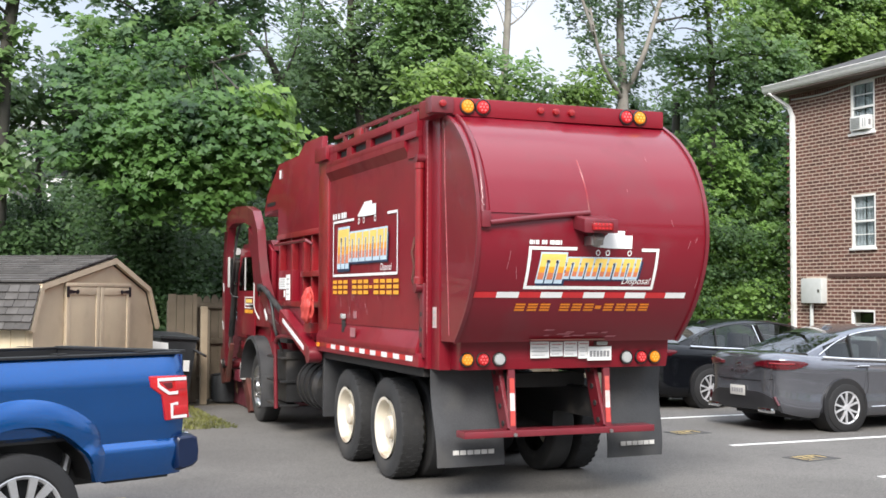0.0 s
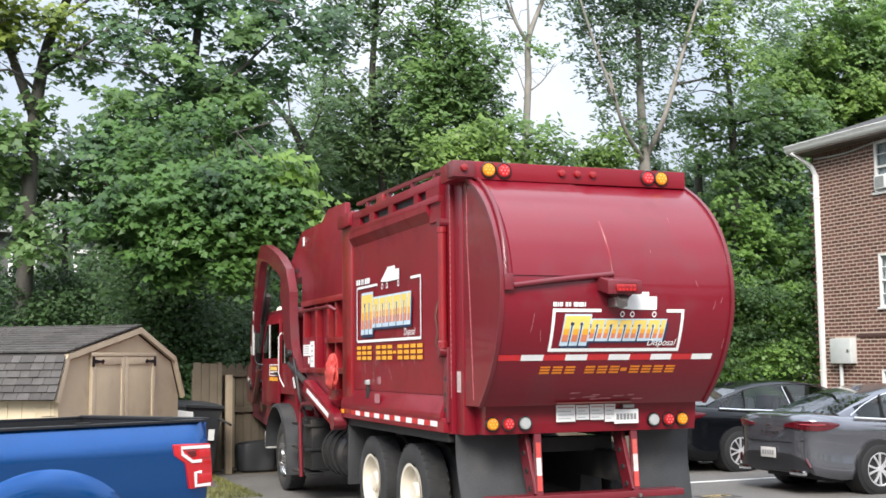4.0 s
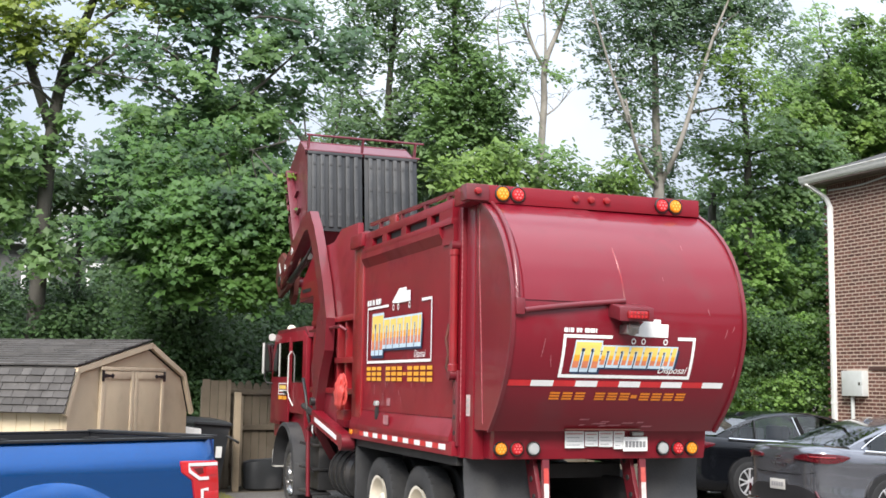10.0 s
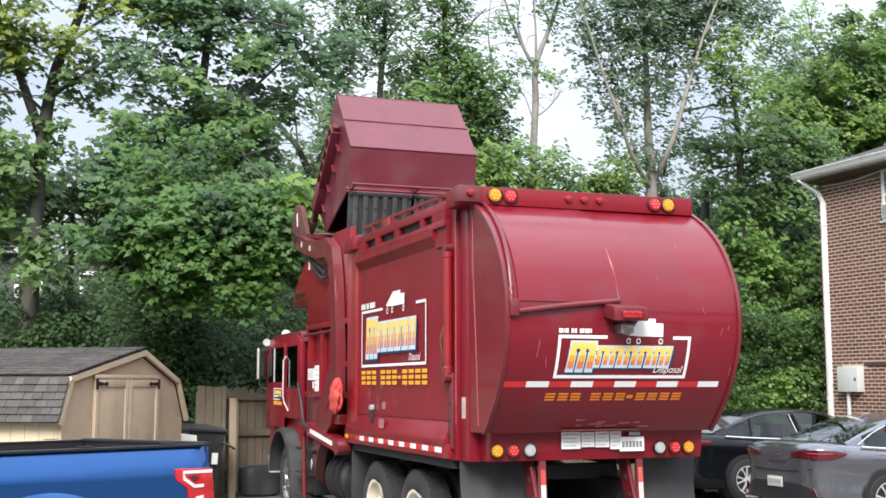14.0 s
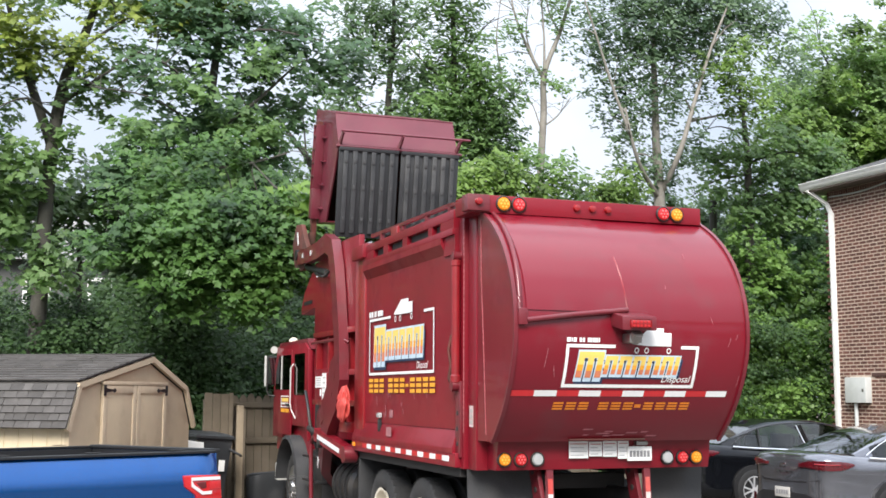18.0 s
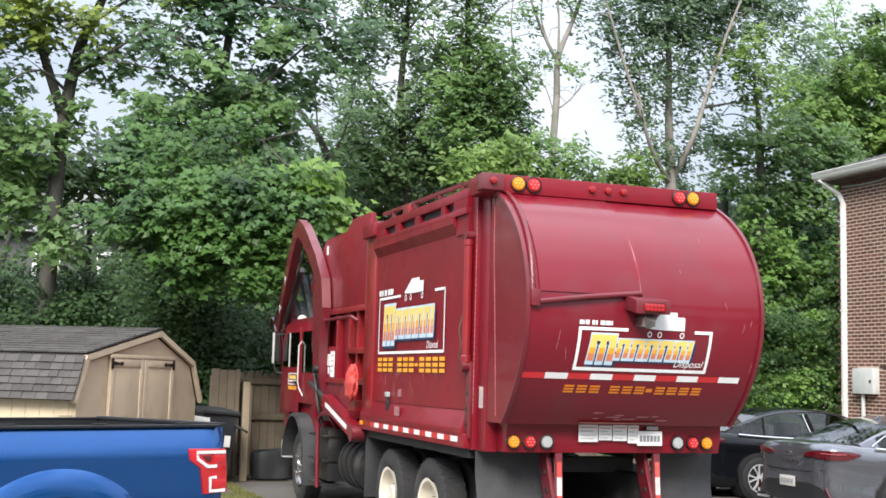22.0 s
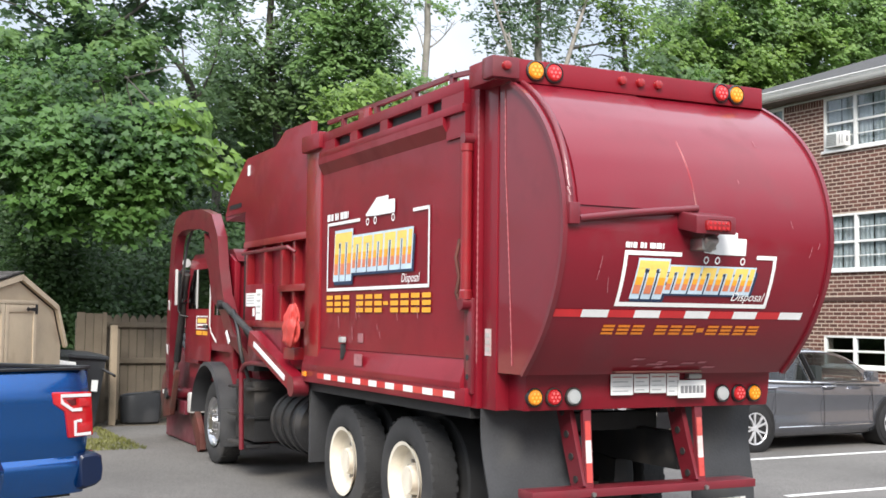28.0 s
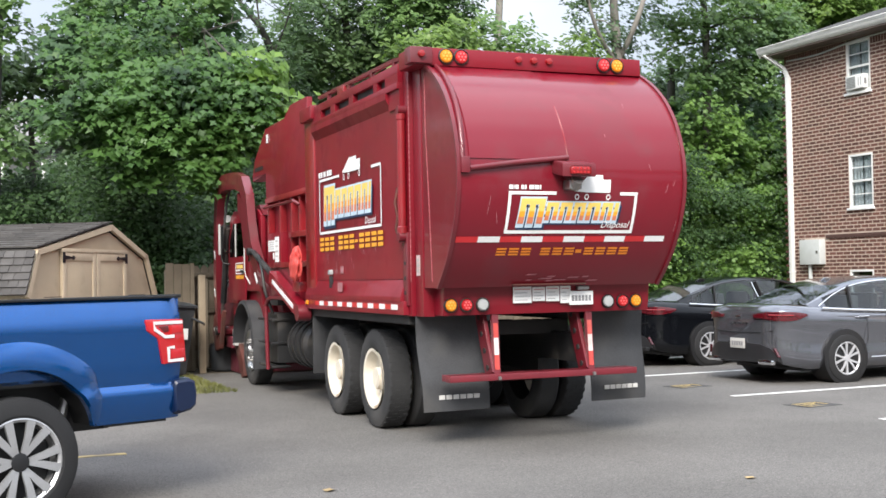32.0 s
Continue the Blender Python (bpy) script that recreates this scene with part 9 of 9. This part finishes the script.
whole = lambda q: q[1] - q[0] > LENGTH - JOINT - 0.001 and q[3] - q[2] > COURSE - JOINT - 0.001
near = [s for s in spots if 18.2 < s[0] < 21.5 and 2.5 < s[2] < 5.6 and whole(s)][:300]
chosen = set(near)
for k, (y, y1, z, z1) in enumerate(near):
    ob = new("brick", brick_me[k % 3])
    ob.parent = wall_west
    ob.location = (FX, y, z)
vs, fs = [], []
for q in spots:
    if q in chosen:
        continue
    j = len(vs)
    y, y1, z, z1 = q
    d = random.uniform(0.004, 0.008)
    vs += [(FX - d, y, z), (FX - d, y1, z), (FX - d, y1, z1), (FX - d, y, z1), (FX, y, z), (FX, y1, z), (FX, y1, z1), (FX, y, z1)]
    fs += [(j, j + 3, j + 2, j + 1), (j, j + 1, j + 5, j + 4), (j + 1, j + 2, j + 6, j + 5), (j + 2, j + 3, j + 7, j + 6), (j + 3, j, j + 4, j + 7)]
me = bpy.data.meshes.new("brickwork")
me.from_pydata(vs, [], fs)
me.materials.append(BRICK)
ob = new("brickwork", me)
ob.parent = wall_west
tagged(ob, kind="stuff")

# ---- what moves ----
LIFT = [(0, 0), (1.5, 1), (2.5, 6), (3, 10), (3.5, 12), (5.5, 17), (6.5, 26), (7.5, 34), (8, 40), (8.5, 44.5), (9, 47), (9.5, 49.5), (10, 53), (10.5, 63), (11, 75), (12, 76.5), (13, 79.4), (13.5, 80.4), (14.5, 80), (16.5, 78.2),
        (17, 75.5), (17.5, 73.2), (18, 72.5), (18.5, 66.3), (19, 57.2), (19.5, 51), (20, 49), (20.5, 46.5), (21, 42), (21.5, 35), (22, 30), (22.5, 26.5), (24.5, 25.5), (26.5, 4), (28, 0), (32, 0)]  # seconds, arm angle
BOX_ROWS = [  # seconds, ahead, up, tilt of the container in the truck's space
    (0, 9.3, 0.02, 0), (1.5, 9.3, 0.03, 0), (2.5, 9.32, 0.2, 2), (3, 9.34, 0.45, 4), (3.5, 9.36, 0.65, 5), (5.5, 9.5, 1.15, 7), (6.5, 9.65, 1.62, 9), (7.5, 9.78, 2.2, 11), (8, 9.82, 2.6, 13), (8.5, 9.76, 2.95, 18), (9, 9.5, 3.16, 31), (9.5, 9.08, 3.4, 50),
    (10, 8.72, 3.69, 60.5), (10.5, 8.19, 4.02, 75), (11, 7.4, 4.46, 100), (11.5, 7.28, 4.5, 104), (12, 7.2, 4.52, 109), (12.5, 7.14, 4.52, 119), (13, 7.05, 4.6, 128), (13.5, 7.0, 4.66, 135), (14.5, 7.02, 4.7, 136), (16.5, 7.3, 4.72, 126)]
BOX_ROWS += [(17, 7.48, 4.62, 114), (17.5, 7.66, 4.53, 105), (18, 7.77, 4.47, 101), (18.5, 8.16, 4.26, 92), (19, 8.72, 3.88, 73), (19.5, 9.0, 3.5, 63), (20, 9.3, 3.2, 54), (20.5, 9.55, 2.93, 40), (21, 9.6, 2.64, 25), (21.5, 9.52, 2.2, 20), (22, 9.42, 1.72, 20), (22.5, 9.38, 1.64, 20),
             (24.5, 9.37, 1.62, 20), (26.5, 9.32, 0.2, 4), (28, 9.3, 0.02, 0), (32, 9.3, 0.02, 0)]
SWING = [(0, 0), (11.2, 0), (11.4, 9), (11.6, 26), (11.8, 22), (12, 13), (12.2, 5), (12.5, 0), (32, 0)]  # seconds, lid pushed open by the load
BOUGH = [(0, 35), (18.6, 35), (19, 60), (19.5, 78), (20, 88), (20.5, 98), (21, 122), (21.4, 70), (21.8, 18), (22.2, 44), (22.6, 32), (32, 35)]  # seconds, droop


def truck_at(t):
    ts = [r[0] for r in TRUCK_ROWS]
    x, y, a = (np.interp(t, ts, [r[k] for r in TRUCK_ROWS]) for k in (1, 2, 3))
    return pose(x, y, 0, 0, 0, a)


def motions():
    walk(truck, [(r[0], pose(r[1], r[2], 0, 0, 0, r[3])) for r in TRUCK_ROWS])
    y0 = TRUCK_ROWS[0][2]
    for w in wheels:
        c = w.matrix_basis.translation.copy()
        walk(w, [(r[0], pose(c.x, c.y, c.z, -math.degrees((r[2] - y0) / 0.515))) for r in TRUCK_ROWS])
    times = sorted({k * 0.5 for k in range(65)} | {11.2, 11.4, 11.6, 11.8, 12.2, 20.8, 21.2})
    at = lambda rows, t, k: float(np.interp(t, [r[0] for r in rows], [r[k] for r in rows]))
    walk(arms, [(t, pose(0, *PIVOT, at(LIFT, t, 1))) for t in times])
    for c, inner in PUSH:
        walk(c, [(t, pose(0, *PUSH_AT, -11 * at(LIFT, t, 1) / 79.4)) for t in times])
        walk(inner, [(t, pose(0, -0.0095 * at(LIFT, t, 1), -0.003 * at(LIFT, t, 1))) for t in times])
    held = lambda t: truck_at(t) @ pose(0, at(BOX_ROWS, t, 1), at(BOX_ROWS, t, 2), at(BOX_ROWS, t, 3))
    walk(container, [(t, held(t)) for t in times])
    for load, place, drop in LOADS:
        rows = [(t, held(t) @ place) for t in times if t <= drop]
        x = place.translation.x
        rows += [(drop + 0.25, truck_at(drop) @ pose(x, 6.1, 3.95, 60, 20, 10)), (drop + 0.55, truck_at(drop) @ pose(x * 0.9, 5.5, 2.6, 110, 40, 15))]
        rows += [(r[0], pose(r[1], r[2], 0, 0, 0, r[3]) @ pose(x * 0.9, 5.0, 1.85, 130, 50, 20)) for r in [(drop + 0.8, *TRUCK_ROWS[0][1:])] + TRUCK_ROWS[1:]]
        walk(load, rows)
    walk(bough, [(t, pose(*BOUGH_AT, 0, a, 0)) for t, a in BOUGH])
    for lid, give in zip(LIDS, (1.0, 0.55)):
        walk(lid, [(t, pose(0, PROF[3][0], PROF[3][1] + 0.03, 23 + max(-95, min(0, 76 - at(BOX_ROWS, t, 3))) - give * at(SWING, t, 1))) for t in times])


motions()
